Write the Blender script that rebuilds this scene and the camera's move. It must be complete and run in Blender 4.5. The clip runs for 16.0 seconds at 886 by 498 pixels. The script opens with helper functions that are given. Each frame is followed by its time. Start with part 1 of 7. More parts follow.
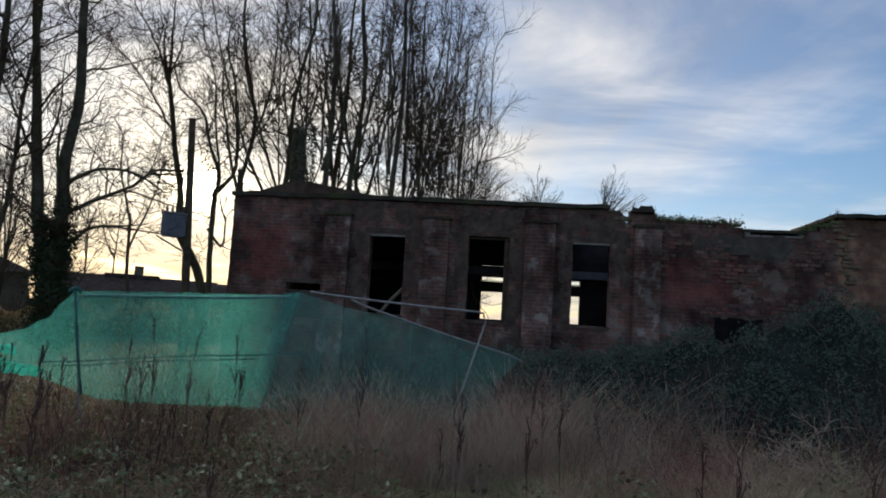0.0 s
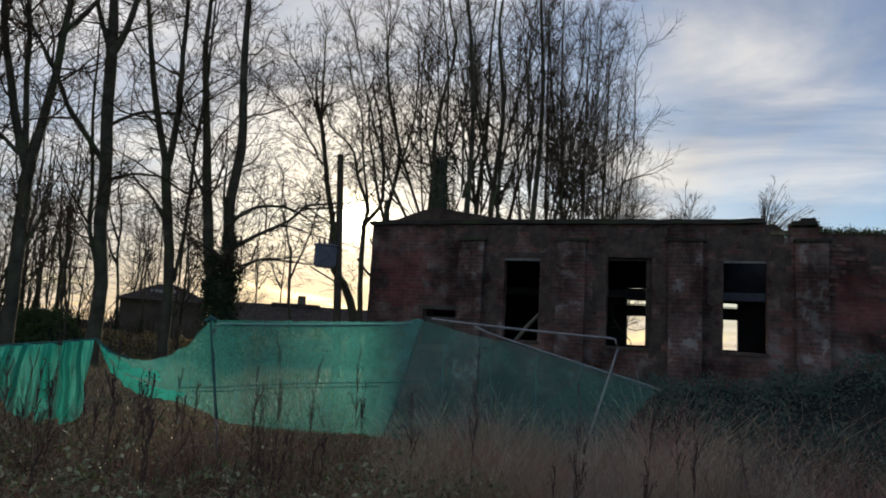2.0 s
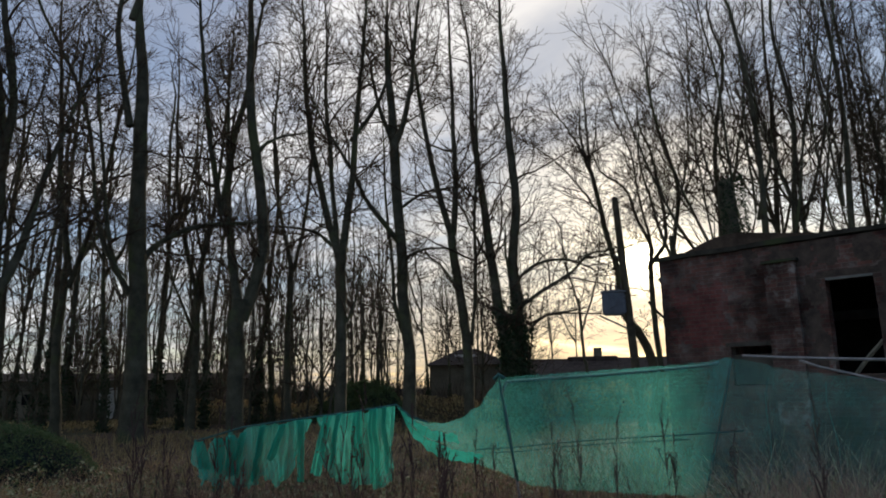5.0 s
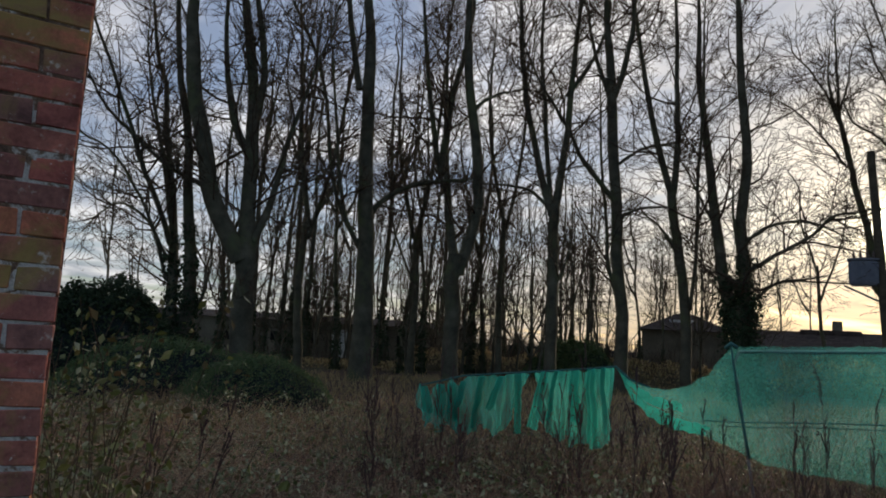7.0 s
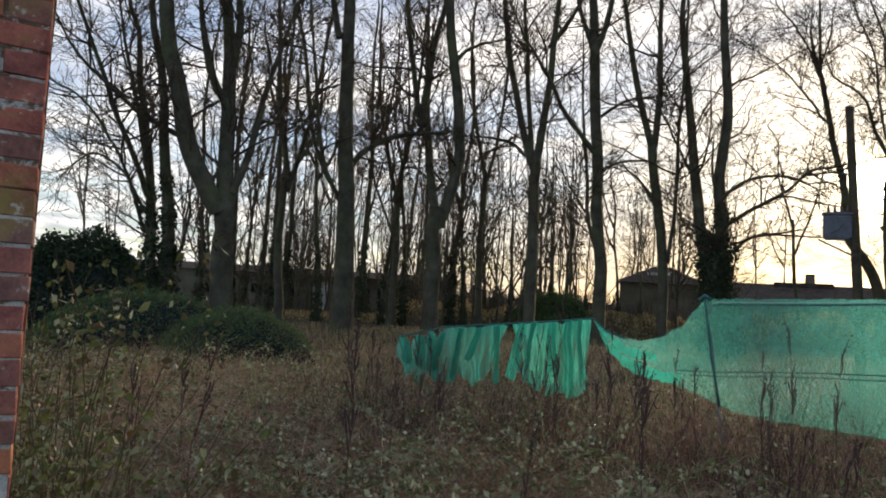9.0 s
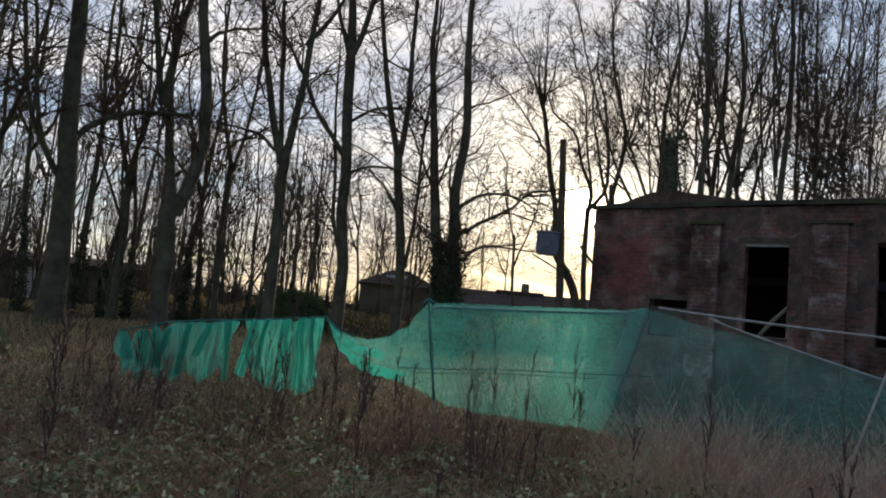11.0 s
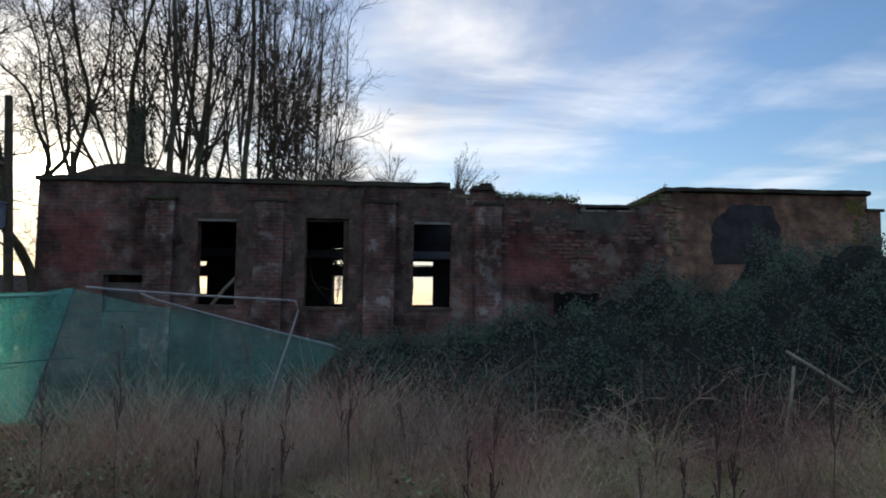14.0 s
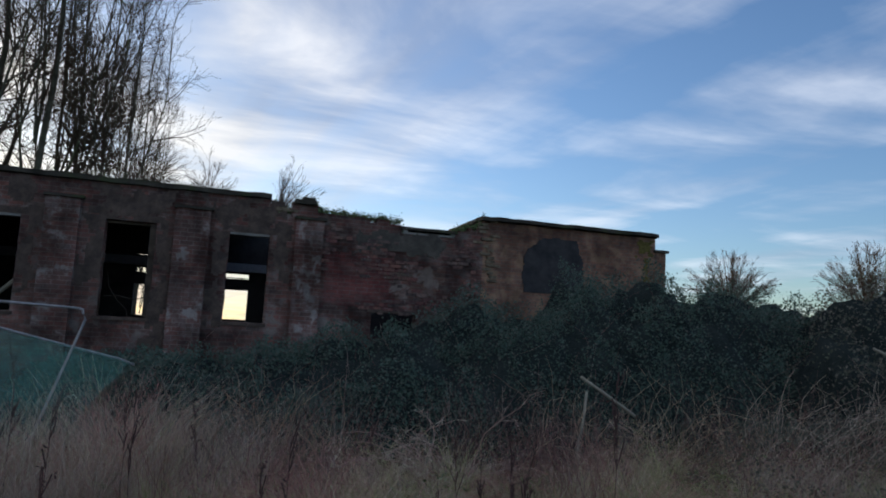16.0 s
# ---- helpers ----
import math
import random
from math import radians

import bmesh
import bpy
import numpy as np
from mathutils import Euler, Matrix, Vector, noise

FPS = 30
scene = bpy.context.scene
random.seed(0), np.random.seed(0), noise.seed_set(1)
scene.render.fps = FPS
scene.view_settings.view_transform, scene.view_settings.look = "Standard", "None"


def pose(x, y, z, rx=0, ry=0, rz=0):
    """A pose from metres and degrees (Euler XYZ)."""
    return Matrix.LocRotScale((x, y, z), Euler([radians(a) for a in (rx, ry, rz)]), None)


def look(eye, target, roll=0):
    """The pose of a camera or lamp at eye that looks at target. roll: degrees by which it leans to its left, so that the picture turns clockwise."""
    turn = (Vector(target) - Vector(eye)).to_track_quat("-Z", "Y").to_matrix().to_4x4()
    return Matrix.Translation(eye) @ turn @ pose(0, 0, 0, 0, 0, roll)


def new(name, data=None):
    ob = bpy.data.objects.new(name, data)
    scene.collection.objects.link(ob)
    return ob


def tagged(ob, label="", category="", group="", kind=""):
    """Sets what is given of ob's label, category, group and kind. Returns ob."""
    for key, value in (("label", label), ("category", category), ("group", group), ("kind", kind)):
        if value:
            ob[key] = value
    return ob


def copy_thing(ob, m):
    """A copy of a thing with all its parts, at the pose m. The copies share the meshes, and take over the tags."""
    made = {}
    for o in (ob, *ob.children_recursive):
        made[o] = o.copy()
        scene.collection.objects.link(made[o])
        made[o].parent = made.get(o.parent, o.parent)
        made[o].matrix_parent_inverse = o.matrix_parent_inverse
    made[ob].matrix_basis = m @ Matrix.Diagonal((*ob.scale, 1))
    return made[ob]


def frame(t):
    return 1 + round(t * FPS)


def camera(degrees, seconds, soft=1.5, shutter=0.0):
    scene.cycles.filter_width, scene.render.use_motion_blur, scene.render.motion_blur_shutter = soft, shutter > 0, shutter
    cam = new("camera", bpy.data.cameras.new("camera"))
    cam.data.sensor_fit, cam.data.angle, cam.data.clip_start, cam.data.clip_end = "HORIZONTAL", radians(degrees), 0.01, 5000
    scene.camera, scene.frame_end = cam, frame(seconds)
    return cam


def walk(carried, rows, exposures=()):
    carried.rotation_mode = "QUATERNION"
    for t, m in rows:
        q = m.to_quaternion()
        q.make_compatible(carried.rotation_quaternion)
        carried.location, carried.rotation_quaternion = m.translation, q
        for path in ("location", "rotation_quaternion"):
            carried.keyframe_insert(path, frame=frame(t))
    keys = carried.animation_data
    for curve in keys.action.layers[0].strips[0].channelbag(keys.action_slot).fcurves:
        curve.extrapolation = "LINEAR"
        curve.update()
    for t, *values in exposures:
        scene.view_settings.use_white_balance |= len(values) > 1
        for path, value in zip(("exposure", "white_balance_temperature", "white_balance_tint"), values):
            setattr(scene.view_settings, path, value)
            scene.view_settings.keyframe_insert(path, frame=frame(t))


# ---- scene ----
cam = camera(65.5, 16.0, 1.85)
PATH = [
    (0, (0.091, -0.488, 1.588), (-0.159, 1.485, 1.802), 3.5),
    (0.5, (0.171, -0.388, 1.607), (-0.298, 1.546, 1.81), 3.6),
    (1, (0.258, -0.344, 1.593), (-0.264, 1.579, 1.766), 4.5),
    (1.5, (0.357, -0.243, 1.61), (-0.195, 1.666, 1.836), 5.2),
    (2, (0.383, -0.168, 1.623), (-0.296, 1.695, 1.884), 3.3),
    (2.5, (0.408, -0.072, 1.648), (-0.593, 1.64, 1.908), 0.9),
    (3, (0.448, 0.001, 1.616), (-0.734, 1.59, 1.896), -0.6),
    (5.5, (0.158, 0.322, 1.601), (-1.282, 1.641, 2.035), -0.1),
    (6, (0.127, 0.29, 1.609), (-1.435, 1.453, 2.062), 1.0),
    (6.5, (0.106, 0.265, 1.609), (-1.552, 1.308, 2.016), 2.5),
    (7, (0.075, 0.258, 1.598), (-1.663, 1.211, 1.861), 3.2),
    (7.5, (0.081, 0.232, 1.614), (-1.731, 1.063, 1.779), 2.2),
    (8, (0.079, 0.199, 1.617), (-1.776, 0.939, 1.727), 1.9),
    (8.5, (0.09, 0.211, 1.612), (-1.743, 1.003, 1.719), 2.5),
    (9, (0.095, 0.26, 1.597), (-1.624, 1.274, 1.727), 3.2),
    (11.5, (0.378, 0.162, 1.609), (-0.562, 1.918, 1.785), 5.0),
    (12, (0.519, 0.108, 1.638), (0.023, 2.04, 1.79), 4.0),
    (12.5, (0.64, 0.123, 1.664), (0.43, 2.11, 1.764), 3.4),
    (13, (0.777, 0.049, 1.686), (0.65, 2.043, 1.756), 2.5),
    (13.5, (0.862, 0.016, 1.7), (0.816, 2.012, 1.806), 1.4),
    (14, (0.895, 0.054, 1.676), (0.984, 2.045, 1.849), 0.7),
    (14.5, (0.9, 0.158, 1.678), (1.115, 2.134, 1.902), 1.5),
    (15, (0.906, 0.192, 1.675), (1.244, 2.149, 1.914), 2.1),
    (15.5, (0.962, 0.177, 1.683), (1.444, 2.102, 1.929), 2.4),
    (16, (0.98, 0.162, 1.674), (1.564, 2.06, 1.919), 2.9),
]
EXPOSURE = [(0, 0.15, 6600, 10), (1.5, 0.03, 6700, 10), (2.5, 0.03, 6850, 10), (3.0, 0.03, 6850, 10), (5.5, -0.05, 6800, 10), (6.5, -0.08, 6800, 10), (7.0, -0.05, 6900, 11),
            (7.5, 0.2, 7200, 11), (8.0, 0.65, 7400, 11), (9.0, 0.8, 7450, 11), (11.5, 0.27, 6900, 11), (12.5, 0.2, 6800, 10), (13.5, 0.3, 6650, 10), (14.0, 0.42, 6450, 10), (15.0, 0.42, 6350, 10), (16.0, 0.34, 6250, 10)]
walk(cam, [(t, look(eye, aim, roll)) for t, eye, aim, roll in PATH], EXPOSURE)

# ---- world and sun ----
SUN_AZ, SUN_EL = 27.4, 9.6      # degrees left of +y, degrees above the horizon
SUN_DIR = Vector((-math.sin(radians(SUN_AZ)) * math.cos(radians(SUN_EL)),
                  math.cos(radians(SUN_AZ)) * math.cos(radians(SUN_EL)), math.sin(radians(SUN_EL))))

world = bpy.data.worlds.new("world")
scene.world = world
world.use_nodes = True
wt = world.node_tree
wt.nodes.clear()


def wn(kind, **kw):
    n = wt.nodes.new("ShaderNode" + kind)
    for k, v in kw.items():
        if k == "op":
            n.operation = v
        elif k == "blend":
            n.data_type, n.blend_type = "RGBA", v
    return n


def wl(a, ao, b, bi):
    wt.links.new(a.outputs[ao], b.inputs[bi])


def wmath(op, a, b=None, clamp=False):
    n = wn("Math", op=op)
    n.use_clamp = clamp
    for i, v in enumerate((a, b)):
        if v is None:
            continue
        if isinstance(v, (int, float)):
            n.inputs[i].default_value = v
        else:
            wt.links.new(v, n.inputs[i])
    return n.outputs[0]


def wramp(fac, stops):
    n = wn("ValToRGB")
    n.color_ramp.elements[0].position, n.color_ramp.elements[0].color = stops[0][0], (*stops[0][1], 1)
    n.color_ramp.elements[1].position, n.color_ramp.elements[1].color = stops[1][0], (*stops[1][1], 1)
    for p, c in stops[2:]:
        e = n.color_ramp.elements.new(p)
        e.color = (*c, 1)
    wt.links.new(fac, n.inputs[0])
    return n.outputs[0]


def wmix(fac, a, b, blend="MIX"):
    n = wn("Mix", blend=blend)
    if isinstance(fac, (int, float)):
        n.inputs[0].default_value = fac
    else:
        wt.links.new(fac, n.inputs[0])
    for i, v in ((6, a), (7, b)):
        if isinstance(v, tuple):
            n.inputs[i].default_value = (*v, 1)
        else:
            wt.links.new(v, n.inputs[i])
    return n.outputs[2]


sky = wn("TexSky")
sky.sky_type = "NISHITA"
sky.sun_disc = False
sky.sun_elevation, sky.sun_rotation = radians(SUN_EL), -radians(SUN_AZ)
sky.air_density, sky.dust_density, sky.ozone_density = 1.0, 0.8, 1.4
coord = wn("TexCoord")
sep = wn("SeparateXYZ")
wl(coord, "Generated", sep, 0)
dx, dy, dz = sep.outputs[0], sep.outputs[1], sep.outputs[2]
# cloud sheet on a plane high above, streaks combed along one direction
low = wmath("ADD", wmath("MAXIMUM", dz, 0.0), 0.05)
px, py = wmath("DIVIDE", dx, low), wmath("DIVIDE", dy, low)
A = radians(99)
along = wmath("ADD", wmath("MULTIPLY", px, math.cos(A)), wmath("MULTIPLY", py, math.sin(A)))
across = wmath("SUBTRACT", wmath("MULTIPLY", py, math.cos(A)), wmath("MULTIPLY", px, math.sin(A)))
comb = wn("CombineXYZ")
wt.links.new(wmath("MULTIPLY", along, 0.16), comb.inputs[0])
wt.links.new(wmath("MULTIPLY", across, 0.62), comb.inputs[1])
streak = wn("TexNoise")
streak.inputs["Scale"].default_value, streak.inputs["Detail"].default_value = 1.5, 7
streak.inputs["Roughness"].default_value, streak.inputs["Distortion"].default_value = 0.52, 0.55
wl(comb, 0, streak, "Vector")
comb2 = wn("CombineXYZ")
wt.links.new(wmath("MULTIPLY", px, 0.55), comb2.inputs[0])
wt.links.new(wmath("MULTIPLY", py, 0.9), comb2.inputs[1])
comb2.inputs[2].default_value = 3.3
puff = wn("TexNoise")
puff.inputs["Scale"].default_value, puff.inputs["Detail"].default_value = 1.5, 8
puff.inputs["Roughness"].default_value, puff.inputs["Distortion"].default_value = 0.55, 0.4
wl(comb2, 0, puff, "Vector")
# how near a direction is to the sun
dots = wmath("ADD", wmath("ADD", wmath("MULTIPLY", dx, SUN_DIR.x), wmath("MULTIPLY", dy, SUN_DIR.y)), wmath("MULTIPLY", dz, SUN_DIR.z))
dots = wmath("MAXIMUM", dots, 0.0)
near_wide = wmath("POWER", dots, 7.0)
near_mid = wmath("POWER", dots, 60.0)
near_core = wmath("POWER", dots, 3600.0)
# thick cover towards the sun, broken streaks away from it
cover = wmath("ADD", wmath("MULTIPLY", streak.outputs[0], 0.62), wmath("MULTIPLY", puff.outputs[0], 0.38))
cover = wmath("ADD", cover, wmath("MULTIPLY", wmath("POWER", dots, 5.5), 0.17))
cover = wmath("ADD", cover, wmath("MULTIPLY", wmath("MAXIMUM", wmath("MULTIPLY", dx, -1.0), 0.0), 0.12))
cover = wmath("SUBTRACT", cover, wmath("MULTIPLY", wmath("MAXIMUM", dx, 0.0), 0.060))
bank = wmath("MAXIMUM", wmath("ADD", wmath("ADD", wmath("MULTIPLY", dx, 0.13), wmath("MULTIPLY", dy, 0.92)), wmath("MULTIPLY", dz, 0.36)), 0.0)
cover = wmath("ADD", cover, wmath("MULTIPLY", wmath("POWER", bank, 26.0), 0.055))
mask = wramp(cover, [(0.44, (0, 0, 0)), (0.69, (1, 1, 1))])
cloud_lit = wmix(near_wide, (0.70, 0.725, 0.785), (0.77, 0.69, 0.56))
shade = wramp(puff.outputs[0], [(0.38, (0.44, 0.48, 0.58)), (0.62, (1.10, 1.09, 1.07))])
# clouds opposite the sun, out of view, brightened to fill the shaded facade
far_side = wmath("ADD", wmath("ADD", wmath("MULTIPLY", dx, -SUN_DIR.x), wmath("MULTIPLY", dy, -SUN_DIR.y)), 0.25, clamp=True)
cloud_lit = wmix(far_side, cloud_lit, (1.20, 1.23, 1.28))
cloud_lit = wmix(wmath("MULTIPLY", wmath("MAXIMUM", wmath("MULTIPLY", dx, -1.0), 0.0), wmath("MULTIPLY", dz, 2.2), clamp=True), cloud_lit, (1.10, 1.10, 1.13))
cloud = wmix(1.0, cloud_lit, shade, "MULTIPLY")
base = wmix(1.0, sky.outputs[0], (0.101, 0.122, 0.158), "MULTIPLY")
haze = wramp(dz, [(0.0, (1, 1, 1)), (0.16, (0, 0, 0))])
both = wmix(wmath("MULTIPLY", mask, 0.86), base, cloud)
# warm horizon band under the sun
warm = wmath("MULTIPLY", haze, wmath("POWER", dots, 9.0))
both = wmix(wmath("MULTIPLY", warm, 0.75), both, (0.72, 0.47, 0.23))
glow = wmix(1.0, (1.0, 0.80, 0.50), wmath("MULTIPLY", near_mid, 0.24), "MULTIPLY")
core = wmix(1.0, (1.0, 0.88, 0.62), wmath("MULTIPLY", near_core, 12.0), "MULTIPLY")
total = wmix(1.0, wmix(1.0, both, glow, "ADD"), core, "ADD")
bg = wn("Background")
bg.inputs[1].default_value = 1.0
wt.links.new(total, bg.inputs[0])
out = wn("OutputWorld")
wl(bg, 0, out, 0)

sun_data = bpy.data.lights.new("sun", "SUN")
sun_data.energy, sun_data.angle, sun_data.color = 3.4, radians(4.0), (1.0, 0.85, 0.66)
sun = new("sun", sun_data)
sun.matrix_world = look(SUN_DIR * 50, (0, 0, 0))


# ---- materials ----
def material(name):
    m = bpy.data.materials.new(name)
    m.use_nodes = True
    return m, m.node_tree, m.node_tree.nodes["Principled BSDF"]


def nd(t, kind, **inputs):
    n = t.nodes.new("ShaderNode" + kind)
    for k, v in inputs.items():
        n.inputs[k].default_value = v
    return n


def ramp(t, fac, stops):
    n = t.nodes.new("ShaderNodeValToRGB")
    r = n.color_ramp
    r.elements[0].position, r.elements[0].color = stops[0][0], (*stops[0][1], 1)
    r.elements[1].position, r.elements[1].color = stops[1][0], (*stops[1][1], 1)
    for p, c in stops[2:]:
        r.elements.new(p).color = (*c, 1)
    t.links.new(fac, n.inputs[0])
    return n.outputs[0]


def mixc(t, fac, a, b, blend="MIX"):
    n = t.nodes.new("ShaderNodeMix")
    n.data_type, n.blend_type = "RGBA", blend
    for i, v in ((0, fac), (6, a), (7, b)):
        if isinstance(v, (int, float)):
            n.inputs[i].default_value = v
        elif isinstance(v, tuple):
            n.inputs[i].default_value = (*v, 1)
        else:
            t.links.new(v, n.inputs[i])
    return n.outputs[2]


def noise_out(t, scale, detail=6, rough=0.6, vec=None, distort=0.0):
    n = nd(t, "TexNoise", Scale=scale, Detail=detail, Roughness=rough, Distortion=distort)
    if vec is None:
        c = t.nodes.new("ShaderNodeTexCoord")
        vec = c.outputs["Object"]
    t.links.new(vec, n.inputs["Vector"])
    return n.outputs[0]


def bump(t, b, height, strength, distance):
    n = nd(t, "Bump", Strength=strength, Distance=distance)
    t.links.new(height, n.inputs["Height"])
    t.links.new(n.outputs[0], b.inputs["Normal"])
    return n


def plain(name, dark, light, scale=6.0, rough=0.85, fine=60.0, relief=0.5, depth=0.01, metal=0.0, third=None, per_piece=0.0):
    """A surface that varies at two scales between two colours, with relief; third: a blotch colour."""
    m, t, b = material(name)
    big = noise_out(t, scale)
    small = noise_out(t, fine, 4)
    c = ramp(t, big, [(0.32, dark), (0.68, light)])
    c = mixc(t, 0.55, c, ramp(t, small, [(0.3, (0.55, 0.55, 0.55)), (0.7, (1.0, 1.0, 1.0))]), "MULTIPLY")
    if third:
        c = mixc(t, ramp(t, noise_out(t, scale * 0.37, 5), [(0.52, (0, 0, 0)), (0.62, (1, 1, 1))]), c, third)
    if per_piece:
        o = t.nodes.new("ShaderNodeObjectInfo")
        c = mixc(t, 1.0, c, ramp(t, o.outputs["Random"], [(0.0, (1 - per_piece,) * 3), (1.0, (1.0,) * 3)]), "MULTIPLY")
    t.links.new(c, b.inputs["Base Color"])
    b.inputs["Roughness"].default_value, b.inputs["Metallic"].default_value = rough, metal
    b.inputs["Specular IOR Level"].default_value = 0.12 if rough > 0.8 else 0.5
    bump(t, b, small, relief, depth)
    return m


def leafy(name, colours, rough=0.5, through_light=0.35, island=True):
    """Leaves: each island takes its own colour; some light passes through."""
    m, t, b = material(name)
    g = t.nodes.new("ShaderNodeNewGeometry")
    stops = [(i / max(1, len(colours) - 1), c) for i, c in enumerate(colours)]
    c = ramp(t, g.outputs["Random Per Island"], stops)
    t.links.new(c, b.inputs["Base Color"])
    b.inputs["Roughness"].default_value = rough
    b.inputs["Specular IOR Level"].default_value = 0.2
    tr = nd(t, "BsdfTranslucent")
    t.links.new(c, tr.inputs[0])
    mx = nd(t, "MixShader", Fac=through_light)
    t.links.new(b.outputs[0], mx.inputs[1])
    t.links.new(tr.outputs[0], mx.inputs[2])
    t.links.new(mx.outputs[0], t.nodes["Material Output"].inputs[0])
    return m


def field_plants(name, patches, islands=0.4, through_light=0.2, scale=0.55, rough=0.8):
    """Grass and dead stems whose hue drifts from patch to patch over the field, each blade a little different."""
    m, t, b = material(name)
    g = t.nodes.new("ShaderNodeNewGeometry")
    drift = noise_out(t, scale, 5, 0.62, g.outputs["Position"], 0.3)
    lo, hi = 0.41, 0.59
    c = ramp(t, drift, [(lo + (hi - lo) * i / (len(patches) - 1), x) for i, x in enumerate(patches)])
    v = ramp(t, g.outputs["Random Per Island"], [(0.0, (1 - islands,) * 3), (0.6, (1.0, 1.0, 1.0)), (0.9, (1.15, 1.15, 1.15)), (1.0, (1.6, 1.6, 1.6))])
    c = mixc(t, 1.0, c, v, "MULTIPLY")
    t.links.new(c, b.inputs["Base Color"])
    b.inputs["Roughness"].default_value = rough
    b.inputs["Specular IOR Level"].default_value = 0.2
    tr = nd(t, "BsdfTranslucent")
    t.links.new(c, tr.inputs[0])
    mx = nd(t, "MixShader", Fac=through_light)
    t.links.new(b.outputs[0], mx.inputs[1])
    t.links.new(tr.outputs[0], mx.inputs[2])
    t.links.new(mx.outputs[0], t.nodes["Material Output"].inputs[0])
    return m


def masonry(name, axis, bricks, mortar, render_colour, coverage, stain, brick_w=0.225, brick_h=0.075):
    """Old brickwork in courses, with patches of render left on it and dark weather stains."""
    m, t, b = material(name)
    c = t.nodes.new("ShaderNodeTexCoord")
    s = t.nodes.new("ShaderNodeSeparateXYZ")
    t.links.new(c.outputs["Object"], s.inputs[0])
    j = t.nodes.new("ShaderNodeCombineXYZ")
    t.links.new(s.outputs[axis], j.inputs[0])
    t.links.new(s.outputs[2], j.inputs[1])
    br = nd(t, "TexBrick", Scale=1.0)
    br.inputs["Brick Width"].default_value, br.inputs["Row Height"].default_value = brick_w, brick_h
    br.inputs["Mortar Size"].default_value, br.inputs["Mortar Smooth"].default_value = 0.007, 0.35
    br.inputs["Color1"].default_value, br.inputs["Color2"].default_value = (*bricks[0], 1), (*bricks[1], 1)
    br.inputs["Mortar"].default_value = (*mortar, 1)
    br.inputs["Bias"].default_value = -0.1
    wob = nd(t, "TexNoise", Scale=5.0, Detail=3)
    t.links.new(c.outputs["Object"], wob.inputs["Vector"])
    mw = nd(t, "VectorMath")
    mw.operation = "MULTIPLY_ADD"
    t.links.new(wob.outputs[1], mw.inputs[0])
    mw.inputs[1].default_value = (0.018, 0.018, 0)
    t.links.new(j.outputs[0], mw.inputs[2])
    t.links.new(mw.outputs[0], br.inputs["Vector"])
    big = noise_out(t, 0.9, 7, 0.62)
    mid = noise_out(t, 3.1, 7, 0.62, distort=0.3)
    fine = noise_out(t, 45.0, 4)
    col = mixc(t, 0.75, br.outputs[0], ramp(t, mid, [(0.3, (0.35, 0.33, 0.35)), (0.66, (1.25, 1.15, 1.1))]), "MULTIPLY")
    patch = ramp(t, mid, [(coverage, (0, 0, 0)), (coverage + 0.07, (1, 1, 1))])
    rc = mixc(t, 0.7, render_colour, ramp(t, fine, [(0.3, (0.6, 0.6, 0.6)), (0.7, (1, 1, 1))]), "MULTIPLY")
    col = mixc(t, patch, col, rc)
    wash = ramp(t, noise_out(t, 1.7, 8, 0.68, distort=0.6), [(0.50, (0, 0, 0)), (0.70, (0.55, 0.55, 0.55))])
    col = mixc(t, wash, col, render_colour)
    st = ramp(t, big, [(0.38, (1, 1, 1)), (0.60, stain)])
    col = mixc(t, 1.0, col, st, "MULTIPLY")
    t.links.new(col, b.inputs["Base Color"])
    b.inputs["Roughness"].default_value = 0.93
    b.inputs["Specular IOR Level"].default_value = 0.12
    h = mixc(t, patch, br.outputs[1], (0.0, 0.0, 0.0))
    inv = nd(t, "Invert")
    t.links.new(h, inv.inputs[1])
    hh = mixc(t, 0.35, inv.outputs[0], fine)
    bump(t, b, hh, 0.9, 0.02)
    return m


M_FACADE = masonry("old_brick_and_render", 0, ((0.235, 0.115, 0.097), (0.130, 0.098, 0.088)), (0.22, 0.185, 0.165), (0.24, 0.20, 0.18), 0.54, (0.25, 0.24, 0.24))
M_FACADE_SIDE = masonry("old_brick_side", 1, ((0.27, 0.128, 0.105), (0.150, 0.110, 0.095)), (0.21, 0.175, 0.15), (0.235, 0.19, 0.168), 0.56, (0.30, 0.29, 0.285))
M_INFILL = masonry("red_brick_infill", 0, ((0.235, 0.085, 0.078), (0.165, 0.075, 0.070)), (0.20, 0.14, 0.13), (0.20, 0.15, 0.135), 0.60, (0.42, 0.40, 0.40))
M_RIGHT = masonry("weathered_brick_block", 0, ((0.326, 0.179, 0.124), (0.214, 0.136, 0.108)), (0.242, 0.209, 0.170), (0.353, 0.228, 0.149), 0.50, (0.391, 0.378, 0.391))
M_PILASTER = masonry("rendered_pilaster", 0, ((0.235, 0.120, 0.103), (0.15, 0.110, 0.10)), (0.27, 0.23, 0.21), (0.40, 0.355, 0.335), 0.545, (0.30, 0.29, 0.28))
M_GRIME = plain("sooty_render", (0.050, 0.040, 0.035), (0.125, 0.092, 0.077), 5.0, 0.95, 45, 0.6, 0.008)
M_CEMENT = plain("weathered_cement", (0.050, 0.047, 0.041), (0.115, 0.102, 0.088), 3.5, 0.95, 45, 0.6, 0.008)
